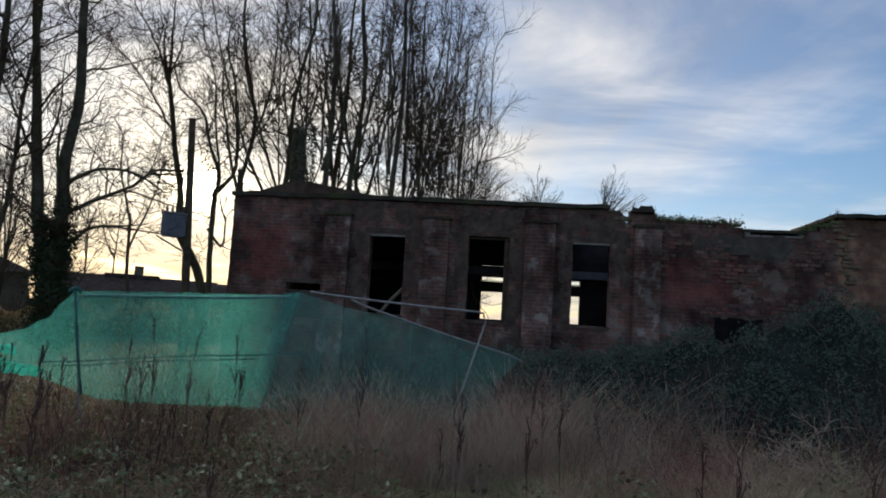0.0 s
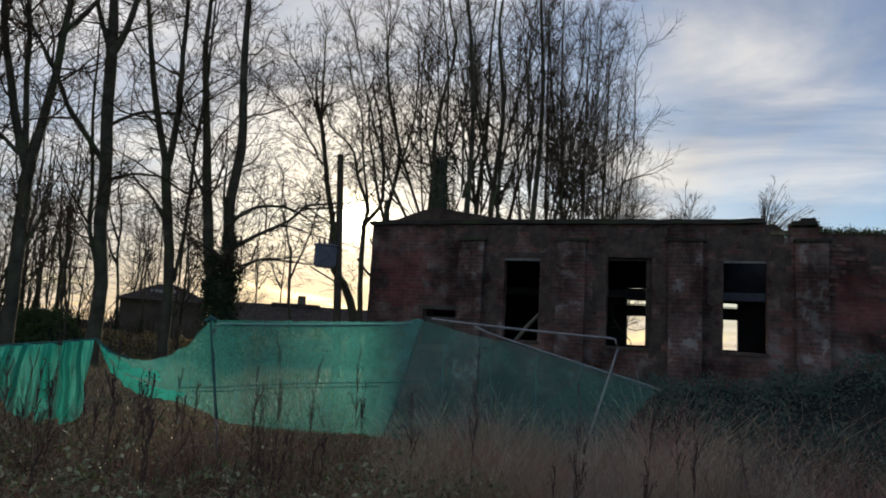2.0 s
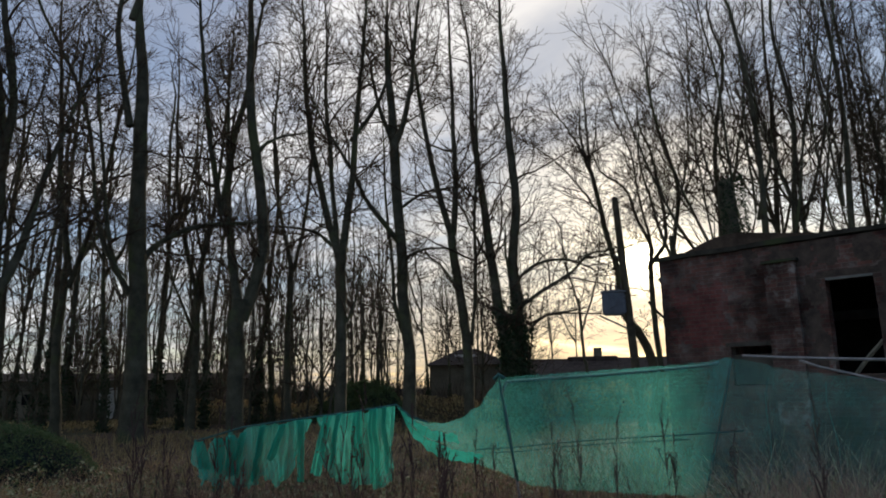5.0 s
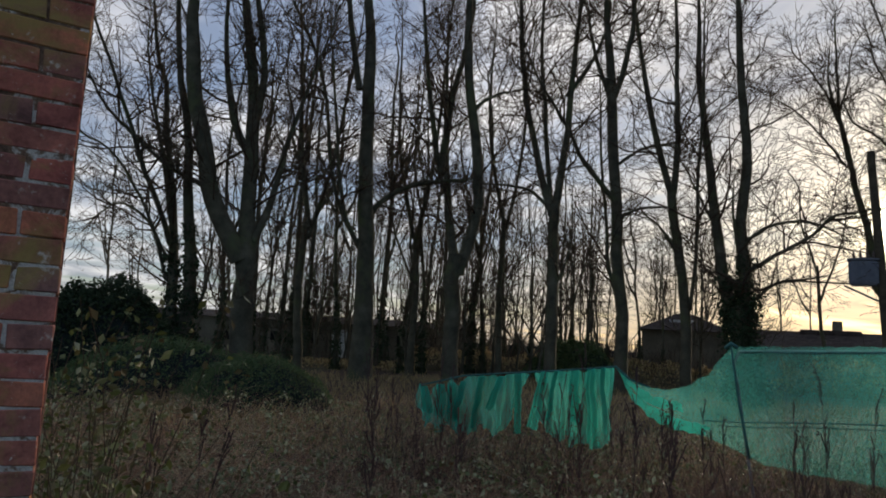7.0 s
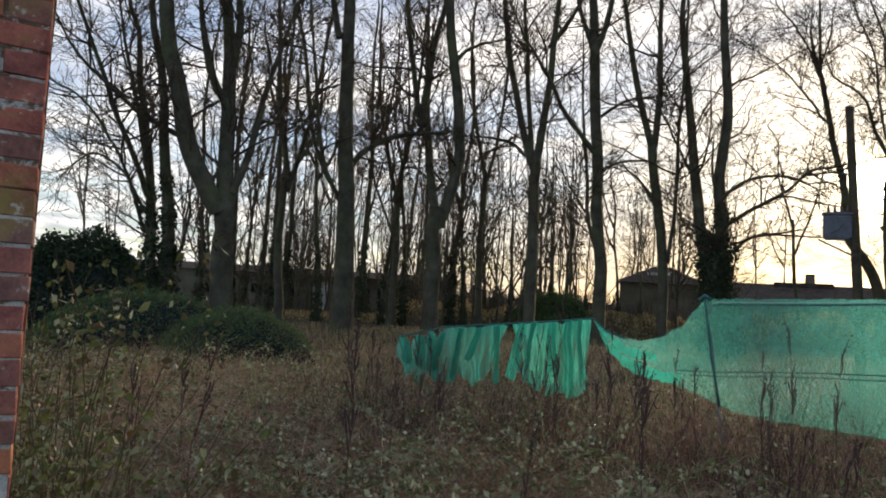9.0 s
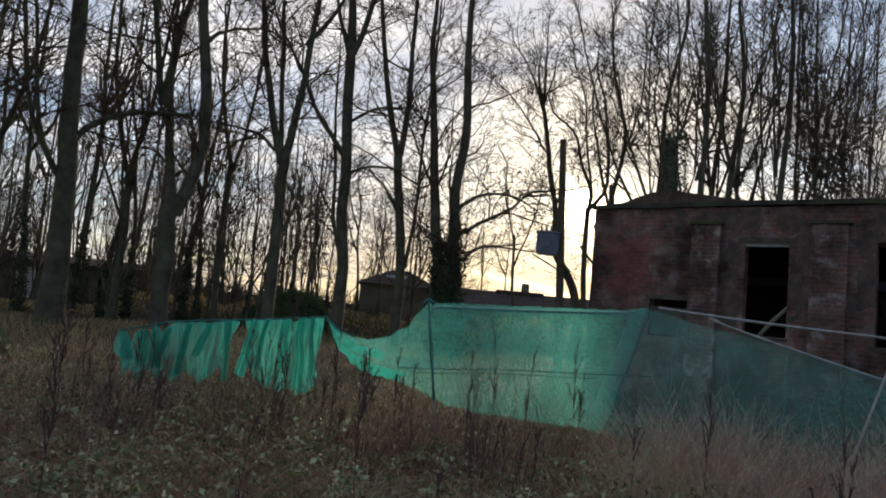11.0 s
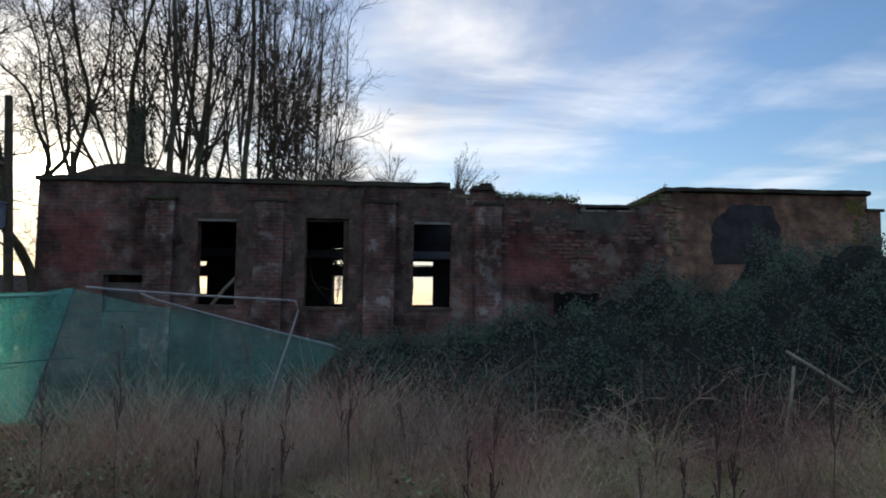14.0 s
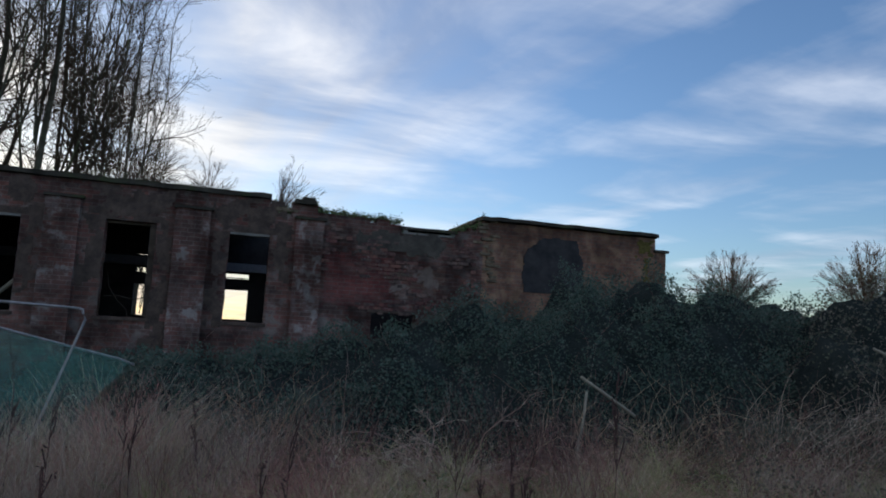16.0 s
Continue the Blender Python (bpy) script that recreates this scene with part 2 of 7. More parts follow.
M_PALEPATCH = masonry("pale_flaking_render", 0, ((0.22, 0.13, 0.105), (0.15, 0.10, 0.085)), (0.22, 0.18, 0.155), (0.29, 0.235, 0.208), 0.48, (0.5, 0.48, 0.46))
M_SLAB = plain("mossy_concrete_slab", (0.028, 0.026, 0.022), (0.075, 0.068, 0.056), 3.0, 0.9, 40, 0.6, 0.01, third=(0.05, 0.06, 0.03))
M_CONCRETE = plain("grey_concrete", (0.13, 0.13, 0.12), (0.26, 0.25, 0.23), 3.0, 0.9, 45, 0.5, 0.008)
M_SOOT = plain("dark_bitumen_patch", (0.025, 0.025, 0.028), (0.06, 0.058, 0.06), 3.0, 0.85, 50, 0.4, 0.006)
M_BEAM = plain("blue_grey_painted_steel", (0.18, 0.20, 0.245), (0.28, 0.31, 0.37), 4.0, 0.6, 70, 0.3, 0.004)
M_TIMBER = plain("dark_weathered_timber", (0.035, 0.028, 0.022), (0.09, 0.07, 0.055), 5.0, 0.85, 90, 0.5, 0.006)
M_BOARD = plain("pale_weathered_board", (0.20, 0.19, 0.15), (0.33, 0.31, 0.25), 4.0, 0.85, 70, 0.4, 0.005)
M_RUBBLE = plain("broken_brick_rubble", (0.10, 0.075, 0.055), (0.24, 0.20, 0.14), 9.0, 0.95, 40, 0.6, 0.012)
# Plaster coloured near-black: the unlit rooms' shade is put into the colour.
M_PLASTER = plain("shaded_inner_plaster", (0.026, 0.026, 0.028), (0.062, 0.060, 0.062), 2.0, 0.95, 40, 0.3, 0.006)
M_PIPE = plain("galvanised_tube", (0.22, 0.21, 0.21), (0.38, 0.36, 0.36), 12.0, 0.55, 90, 0.2, 0.002, metal=0.3)
M_MESHWIRE = plain("galvanised_wire", (0.20, 0.20, 0.20), (0.34, 0.34, 0.34), 12.0, 0.5, 90, 0.1, 0.001, metal=0.6)
M_CORD = plain("dark_green_cord", (0.02, 0.10, 0.095), (0.035, 0.15, 0.14), 10.0, 0.8, 80, 0.2, 0.002)
M_BARK = plain("grey_brown_bark", (0.062, 0.058, 0.042), (0.145, 0.135, 0.098), 2.2, 0.95, 26, 0.9, 0.03, third=(0.098, 0.108, 0.058))
M_TWIG = plain("dark_twigs", (0.056, 0.041, 0.030), (0.106, 0.078, 0.055), 3.0, 0.9, 40, 0.2, 0.004)
M_POLE = plain("creosoted_pole", (0.06, 0.05, 0.035), (0.13, 0.105, 0.075), 4.0, 0.9, 50, 0.5, 0.006)
M_TRANSFORMER = plain("blue_grey_enamel", (0.10, 0.115, 0.155), (0.165, 0.18, 0.235), 5.0, 0.5, 60, 0.15, 0.003)
M_CERAMIC = plain("brown_ceramic", (0.06, 0.035, 0.025), (0.11, 0.065, 0.045), 8.0, 0.3, 60, 0.1, 0.002)
M_GROUND = plain("damp_soil_and_litter", (0.038, 0.026, 0.020), (0.099, 0.070, 0.052), 0.9, 0.97, 9.0, 0.9, 0.06, third=(0.072, 0.072, 0.038))
# Core colour carries the shade of the gaps between the leaves.
M_CORE = plain("thicket_core_shade", (0.014, 0.020, 0.019), (0.038, 0.049, 0.045), 2.2, 1.0, 26, 0.9, 0.06)
M_MEADOW = field_plants("winter_meadow_grass", [(0.508, 0.227, 0.177), (0.706, 0.653, 0.506), (0.373, 0.425, 0.177), (0.706, 0.692, 0.553), (0.566, 0.297, 0.222), (0.403, 0.468, 0.188), (0.706, 0.568, 0.447)], scale=1.1)
M_MEADOW_DULL = field_plants("matted_dead_grass", [(0.303, 0.163, 0.119), (0.543, 0.433, 0.310), (0.303, 0.326, 0.149), (0.632, 0.527, 0.371), (0.333, 0.187, 0.130)], 0.6, scale=1.0)
M_TANGLE = field_plants("red_brown_cane_tangle", [(0.329, 0.168, 0.110), (0.552, 0.449, 0.303), (0.250, 0.128, 0.086), (0.421, 0.265, 0.168)], 0.6, 0.1, 1.3)
M_RUST = field_plants("rust_brown_grass", [(0.454, 0.206, 0.178), (0.628, 0.321, 0.285), (0.384, 0.171, 0.152), (0.698, 0.464, 0.393)], 0.55, scale=1.4)
M_OLIVE = field_plants("olive_winter_grass", [(0.352, 0.398, 0.161), (0.557, 0.559, 0.258), (0.278, 0.325, 0.137), (0.668, 0.614, 0.321)], 0.55, scale=1.4)
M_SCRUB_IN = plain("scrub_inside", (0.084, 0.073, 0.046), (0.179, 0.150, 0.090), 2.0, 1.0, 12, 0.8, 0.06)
M_STRAW = leafy("dead_straw_stems", [(0.248, 0.192, 0.160), (0.409, 0.308, 0.258), (0.613, 0.500, 0.395), (0.350, 0.219, 0.192), (0.706, 0.624, 0.496), (0.263, 0.182, 0.159)], 0.8, 0.15)
M_ROUGH = leafy("coarse_grass", [(0.316, 0.270, 0.115), (0.447, 0.345, 0.176), (0.263, 0.184, 0.099), (0.553, 0.426, 0.220)], 0.8, 0.2)
M_PALE = leafy("pale_straw", [(0.527, 0.406, 0.278), (0.351, 0.259, 0.179), (0.653, 0.510, 0.352), (0.440, 0.318, 0.223)], 0.7, 0.2)
M_DOCK = leafy("dark_dead_stalks", [(0.055, 0.034, 0.032), (0.095, 0.056, 0.050), (0.070, 0.042, 0.040)], 0.85, 0.05)
M_GRASS = leafy("winter_grass", [(0.144, 0.183, 0.066), (0.237, 0.268, 0.114), (0.350, 0.317, 0.180), (0.188, 0.207, 0.090)], 0.7, 0.25)
M_BRAMBLE = leafy("bramble_leaves", [(0.055, 0.093, 0.076), (0.079, 0.121, 0.096), (0.064, 0.106, 0.085), (0.101, 0.145, 0.112), (0.123, 0.117, 0.100)], 0.85, 0.2)
M_BRAMBLE_BROWN = leafy("browned_bramble_leaves", [(0.100, 0.122, 0.088), (0.144, 0.125, 0.103), (0.088, 0.106, 0.075), (0.200, 0.175, 0.144)], 0.8, 0.2)
M_LOWLEAF = leafy("low_bramble_leaves", [(0.071, 0.095, 0.039), (0.130, 0.158, 0.068), (0.220, 0.252, 0.140), (0.078, 0.095, 0.034), (0.143, 0.083, 0.044), (0.285, 0.315, 0.193), (0.441, 0.466, 0.299), (0.104, 0.132, 0.053), (0.544, 0.542, 0.367)], 0.62, 0.2)
M_STRAGGLE = leafy("straggling_bramble_leaves", [(0.072, 0.083, 0.026), (0.121, 0.138, 0.045), (0.242, 0.275, 0.150), (0.105, 0.064, 0.034), (0.083, 0.099, 0.032), (0.143, 0.165, 0.055), (0.110, 0.083, 0.038), (0.330, 0.352, 0.240)], 0.5, 0.25)
M_STEM = leafy("dark_dead_stems", [(0.128, 0.065, 0.056), (0.213, 0.107, 0.090), (0.244, 0.150, 0.128), (0.152, 0.075, 0.069), (0.366, 0.281, 0.237), (0.122, 0.062, 0.056)], 0.8, 0.1)
M_IVY = leafy("ivy_leaves", [(0.020, 0.034, 0.016), (0.032, 0.052, 0.024), (0.046, 0.066, 0.034)], 0.7, 0.06)
M_LAUREL = leafy("evergreen_leaves", [(0.057, 0.096, 0.040), (0.083, 0.133, 0.055), (0.106, 0.154, 0.066), (0.121, 0.135, 0.061)], 0.85, 0.08)
M_FERN = leafy("fern_leaves", [(0.045, 0.074, 0.021), (0.072, 0.105, 0.033), (0.090, 0.118, 0.045), (0.054, 0.081, 0.027), (0.102, 0.099, 0.048)], 0.7, 0.2)
M_MOSS = plain("green_moss", (0.120, 0.143, 0.035), (0.320, 0.330, 0.088), 14.0, 0.95, 90, 0.8, 0.01)
M_MOSS_DARK = plain("old_dark_moss", (0.075, 0.066, 0.022), (0.17, 0.14, 0.045), 14.0, 0.95, 90, 0.8, 0.01)
M_ROOFTILE = plain("dark_roof_tiles", (0.045, 0.035, 0.03), (0.095, 0.075, 0.065), 3.0, 0.9, 12, 0.5, 0.02)
M_FARWALL = plain("far_dull_wall", (0.106, 0.095, 0.072), (0.213, 0.189, 0.142), 0.7, 0.9, 9, 0.3, 0.02)
# Near-black fill: the shade inside slots and window holes, given as colour.
M_DARK = plain("opening_shade", (0.012, 0.012, 0.012), (0.02, 0.02, 0.02), 2.0, 0.9, 20, 0.1, 0.002)
M_WHITE = plain("dirty_white_paint", (0.45, 0.45, 0.43), (0.68, 0.68, 0.66), 3.0, 0.6, 30, 0.2, 0.003)

# netting: an open green weave, part holes, part thread that light shines through
def netting(name, dark, light, open_low, open_high):
    m, t, b = material(name)
    c = ramp(t, noise_out(t, 2.4, 5), [(0.3, dark), (0.7, light)])
    t.links.new(c, b.inputs["Base Color"])
    b.inputs["Roughness"].default_value = 0.7
    tr = nd(t, "BsdfTranslucent")
    t.links.new(c, tr.inputs[0])
    thread = nd(t, "MixShader", Fac=0.8)
    t.links.new(b.outputs[0], thread.inputs[1])
    t.links.new(tr.outputs[0], thread.inputs[2])
    gaps = nd(t, "MixShader")
    t.links.new(ramp(t, noise_out(t, 160.0, 2), [(0.25, (open_low,) * 3), (0.75, (open_high,) * 3)]), gaps.inputs[0])
    t.links.new(thread.outputs[0], gaps.inputs[1])
    t.links.new(nd(t, "BsdfTransparent").outputs[0], gaps.inputs[2])
    t.links.new(gaps.outputs[0], t.nodes["Material Output"].inputs[0])
    return m


M_NET = netting("green_debris_netting", (0.07, 0.42, 0.37), (0.115, 0.55, 0.50), 0.44, 0.64)
M_NET_TORN = netting("torn_green_netting", (0.02, 0.40, 0.34), (0.08, 0.62, 0.54), 0.26, 0.56)
M_NET_FOLD = netting("folded_green_netting", (0.012, 0.34, 0.28), (0.05, 0.56, 0.47), 0.08, 0.28)
# Shaded copy of M_NET: greyer and more open where the net lies in shade.
M_NET_SHADED = netting("shaded_green_netting", (0.12, 0.40, 0.36), (0.20, 0.55, 0.50), 0.48, 0.68)


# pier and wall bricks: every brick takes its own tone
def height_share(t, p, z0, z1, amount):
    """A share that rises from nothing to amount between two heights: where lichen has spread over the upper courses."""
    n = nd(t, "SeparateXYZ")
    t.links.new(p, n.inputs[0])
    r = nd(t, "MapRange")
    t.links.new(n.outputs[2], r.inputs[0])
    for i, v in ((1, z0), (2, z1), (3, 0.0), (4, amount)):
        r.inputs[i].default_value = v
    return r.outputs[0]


def plus(t, a, b):
    n = nd(t, "Math")
    n.operation = "ADD"
    t.links.new(a, n.inputs[0])
    t.links.new(b, n.inputs[1])
    return n.outputs[0]


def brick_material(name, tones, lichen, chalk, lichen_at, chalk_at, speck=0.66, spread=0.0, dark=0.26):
    m, t, b = material(name)
    o = t.nodes.new("ShaderNodeObjectInfo")
    c = ramp(t, o.outputs["Random"], [(i / (len(tones) - 1), x) for i, x in enumerate(tones)])
    g = t.nodes.new("ShaderNodeNewGeometry")
    p = g.outputs["Position"]
    fine = noise_out(t, 85.0, 5, 0.7, p)
    mid = noise_out(t, 9.0, 7, 0.68, p, 0.5)
    c = mixc(t, 0.9, c, ramp(t, mid, [(0.34, (dark, dark, dark * 1.1)), (0.50, (0.88, 0.88, 0.88)), (0.66, (1.3, 1.2, 1.15))]), "MULTIPLY")
    c = mixc(t, 0.6, c, ramp(t, fine, [(0.3, (0.55, 0.55, 0.55)), (0.72, (1.1, 1.1, 1.1))]), "MULTIPLY")
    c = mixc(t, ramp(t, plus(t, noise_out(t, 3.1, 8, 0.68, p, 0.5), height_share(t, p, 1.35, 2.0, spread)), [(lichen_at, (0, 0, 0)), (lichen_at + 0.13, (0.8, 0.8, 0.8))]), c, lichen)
    c = mixc(t, ramp(t, noise_out(t, 21.0, 7, 0.72, p), [(chalk_at, (0, 0, 0)), (chalk_at + 0.09, (0.75, 0.75, 0.75))]), c, chalk)
    c = mixc(t, ramp(t, noise_out(t, 70.0, 3, 0.6, p), [(speck, (0, 0, 0)), (speck + 0.04, (0.85, 0.85, 0.85))]), c, chalk)
    t.links.new(c, b.inputs["Base Color"])
    b.inputs["Roughness"].default_value = 0.92
    b.inputs["Specular IOR Level"].default_value = 0.15
    bump(t, b, mid, 0.5, 0.01)
    return m


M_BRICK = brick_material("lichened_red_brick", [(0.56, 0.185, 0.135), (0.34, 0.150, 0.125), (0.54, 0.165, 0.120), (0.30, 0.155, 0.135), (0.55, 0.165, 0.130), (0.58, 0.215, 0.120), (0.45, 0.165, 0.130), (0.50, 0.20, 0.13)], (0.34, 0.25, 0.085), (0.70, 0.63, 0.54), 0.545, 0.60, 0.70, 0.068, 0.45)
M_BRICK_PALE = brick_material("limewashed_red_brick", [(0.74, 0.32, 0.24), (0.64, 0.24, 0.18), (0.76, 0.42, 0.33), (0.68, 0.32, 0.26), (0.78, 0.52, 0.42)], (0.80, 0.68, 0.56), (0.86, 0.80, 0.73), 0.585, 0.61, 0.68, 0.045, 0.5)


def mortar_material():
    """Lime mortar, chalky white where it is sound, brown with dirt and moss where it has weathered back."""
    m, t, b = material("pale_lime_mortar")
    p = t.nodes.new("ShaderNodeNewGeometry").outputs["Position"]
    patch = noise_out(t, 11.0, 6, 0.7, p, 0.6)
    fine = noise_out(t, 120.0, 4, 0.7, p)
    c = ramp(t, plus(t, patch, height_share(t, p, 2.3, 1.4, 0.14)), [(0.40, (0.12, 0.070, 0.050)), (0.54, (0.26, 0.165, 0.115)), (0.59, (0.64, 0.58, 0.52)), (0.78, (0.80, 0.75, 0.70))])
    c = mixc(t, 0.7, c, ramp(t, fine, [(0.3, (0.5, 0.5, 0.5)), (0.65, (1, 1, 1))]), "MULTIPLY")
    t.links.new(c, b.inputs["Base Color"])
    b.inputs["Roughness"].default_value = 0.97
    b.inputs["Specular IOR Level"].default_value = 0.1
    bump(t, b, fine, 0.8, 0.006)
    return m


M_BARED = brick_material("weather_bared_brick", [(0.176, 0.076, 0.069), (0.104, 0.068, 0.065), (0.208, 0.104, 0.086), (0.136, 0.096, 0.086), (0.080, 0.060, 0.058), (0.224, 0.152, 0.129)], (0.104, 0.092, 0.065), (0.288, 0.256, 0.249), 0.56, 0.60, 0.70)
M_EARTH = plain("brown_roof_earth", (0.05, 0.036, 0.028), (0.12, 0.085, 0.065), 4.0, 0.95, 30, 0.7, 0.02)
M_MORTAR = mortar_material()
M_MORTAR_PALE = plain("limewashed_mortar", (0.56, 0.40, 0.32), (0.82, 0.74, 0.65), 5.0, 0.97, 110, 0.8, 0.006)


# ---- building helpers ----
def to_mesh(name, verts, faces, mat, smooth=False):
    me = bpy.data.meshes.new(name)
    me.from_pydata([tuple(map(float, v)) for v in verts] if not isinstance(verts, np.ndarray) else verts.tolist(), [],
                   faces.tolist() if isinstance(faces, np.ndarray) else faces)
    me.materials.append(mat)
    if smooth:
        me.polygons.foreach_set("use_smooth", [True] * len(me.polygons))
    me.update()
    return me


def big_mesh(name, verts, faces, mat, smooth=False):
    """A mesh from large arrays of vertices and of faces with equal corner counts."""
    me = bpy.data.meshes.new(name)
    verts, faces = np.asarray(verts, np.float32), np.asarray(faces, np.int32)
    n, k = faces.shape
    me.vertices.add(len(verts))
    me.vertices.foreach_set("co", verts.ravel())
    me.loops.add(n * k)
    me.loops.foreach_set("vertex_index", faces.ravel())
    me.polygons.add(n)
    me.polygons.foreach_set("loop_start", np.arange(n, dtype=np.int32) * k)
    me.polygons.foreach_set("loop_total", np.full(n, k, np.int32))
    me.polygons.foreach_set("use_smooth", np.full(n, smooth))
    me.materials.append(mat)
    me.update(calc_edges=True)
    return me


def thing(name, at, label, category, group="", kind=""):
    """A top-level thing: an Empty at its base."""
    ob = new(name)
    ob.empty_display_size = 0.2
    ob.location = at
    return tagged(ob, label, category, group, kind)


def part(name, data, mat, parent, label=""):
    """A part of a thing, from a bmesh or a mesh, in the thing's own coordinates."""
    if isinstance(data, bmesh.types.BMesh):
        me = bpy.data.meshes.new(name)
        data.to_mesh(me)
        data.free()
        me.materials.append(mat)
        data = me
    ob = new(name, data)
    ob.parent = parent
    return tagged(ob, label) if label else ob


def box(x0, x1, y0, y1, z0, z1, bevel=0.0, bm=None, wear=0.0, cuts=0):
    """A block with softened and worn edges."""
    own = bm is None
    bm = bm or bmesh.new()
    r = bmesh.ops.create_cube(bm, size=1.0)
    vs = r["verts"]
    for v in vs:
        v.co = ((x0 + x1) / 2 + v.co.x * (x1 - x0), (y0 + y1) / 2 + v.co.y * (y1 - y0), (z0 + z1) / 2 + v.co.z * (z1 - z0))
    if cuts and own:
        bmesh.ops.subdivide_edges(bm, edges=bm.edges[:], cuts=cuts, use_grid_fill=True)
    if bevel and own:
        bmesh.ops.bevel(bm, geom=bm.edges[:], offset=bevel, segments=2, affect="EDGES", clamp_overlap=True) if not cuts else None
    if wear:
        for v in bm.verts:
            v.co += noise.noise_vector(v.co * 3.7) * wear
    return bm


def tubes(P, R, sides):
    """Tapered round branches. P: n x k x 3 points, R: n x k radii. Gives vertices and four-cornered faces."""
    P, R = np.asarray(P, float), np.asarray(R, float)
    n, k, _ = P.shape
    T = np.gradient(P, axis=1)
    T /= np.linalg.norm(T, axis=2, keepdims=True) + 1e-9
    ref = np.where(np.abs(T[..., 2:3]) > 0.9, np.array([1.0, 0, 0]), np.array([0, 0, 1.0]))
    ref = np.repeat(ref[:, :1], k, axis=1)
    U = np.cross(T, ref)
    U /= np.linalg.norm(U, axis=2, keepdims=True) + 1e-9
    V = np.cross(T, U)
    a = np.arange(sides) * 2 * np.pi / sides
    ring = P[:, :, None] + R[:, :, None, None] * (np.cos(a)[None, None, :, None] * U[:, :, None] + np.sin(a)[None, None, :, None] * V[:, :, None])
    verts = ring.reshape(-1, 3)
    i, j, s = np.meshgrid(np.arange(n), np.arange(k - 1), np.arange(sides), indexing="ij")
    b0, s1 = (i * k + j) * sides, (s + 1) % sides
    faces = np.stack([b0 + s, b0 + s1, b0 + sides + s1, b0 + sides + s], axis=-1).reshape(-1, 4)
    return verts, faces


def merge(pieces):
    vs, fs, o = [], [], 0
    for v, f in pieces:
        vs.append(v)
        fs.append(f + o)
        o += len(v)
    return np.concatenate(vs), np.concatenate(fs)


def line_tube(points, radius, sides=8):
    """One bent tube through the given points, ends closed by a small taper."""
    P = np.array([points[0], *points, points[-1]], float)[None]
    R = np.full((1, P.shape[1]), radius)
    d0, d1 = P[0, 2] - P[0, 1], P[0, -3] - P[0, -2]
    P[0, 0] -= d0 / np.linalg.norm(d0) * 0.002
    P[0, -1] -= d1 / np.linalg.norm(d1) * 0.002
    R[0, 0] = R[0, -1] = radius * 0.05
    return tubes(P, R, sides)


def leaves(rng, at, size, flat=0.0, stretch=1.5, lay=0.0):
    """Small pointed leaves (two triangles folded along the midrib) at the given points, turned at random; lay turns their faces to the sky."""
    n = len(at)
    d = rng.normal(size=(n, 3))
    d[:, 2] *= 1 - flat
    if lay:
        d = np.cross(rng.normal(size=(n, 3)) + np.array([0, 0, lay]), rng.normal(size=(n, 3)))
    d /= np.linalg.norm(d, axis=1, keepdims=True)
    u = np.cross(d, rng.normal(size=(n, 3)) + np.array([0, 0, lay]))
    u /= np.linalg.norm(u, axis=1, keepdims=True) + 1e-9
    w = np.cross(d, u)
    s = (size * rng.uniform(0.6, 1.4, n))[:, None]
    a, b = at - d * s * stretch * 0.5, at + d * s * stretch * 0.5
    c, e = at + u * s * 0.45 + w * s * 0.12, at - u * s * 0.45 + w * s * 0.12
    verts = np.stack([a, c, b, e], axis=1).reshape(-1, 3)
    return verts, np.arange(n * 4).reshape(n, 4)


def ribbons(rng, P, W):
    """Flat tapering blades along the paths P (n x k x 3), half widths W (n x k)."""
    n, k, _ = P.shape
    T = np.gradient(P, axis=1)
    T /= np.linalg.norm(T, axis=2, keepdims=True) + 1e-9
    U = np.cross(T, np.repeat(rng.normal(size=(n, 1, 3)), k, axis=1))
    U /= np.linalg.norm(U, axis=2, keepdims=True) + 1e-9
    verts = np.stack([P - U * W[..., None], P + U * W[..., None]], axis=2).reshape(-1, 3)
    i, j = np.meshgrid(np.arange(n), np.arange(k - 1), indexing="ij")
    b = (i * k + j) * 2
    return verts, np.stack([b, b + 1, b + 3, b + 2], axis=-1).reshape(-1, 4)


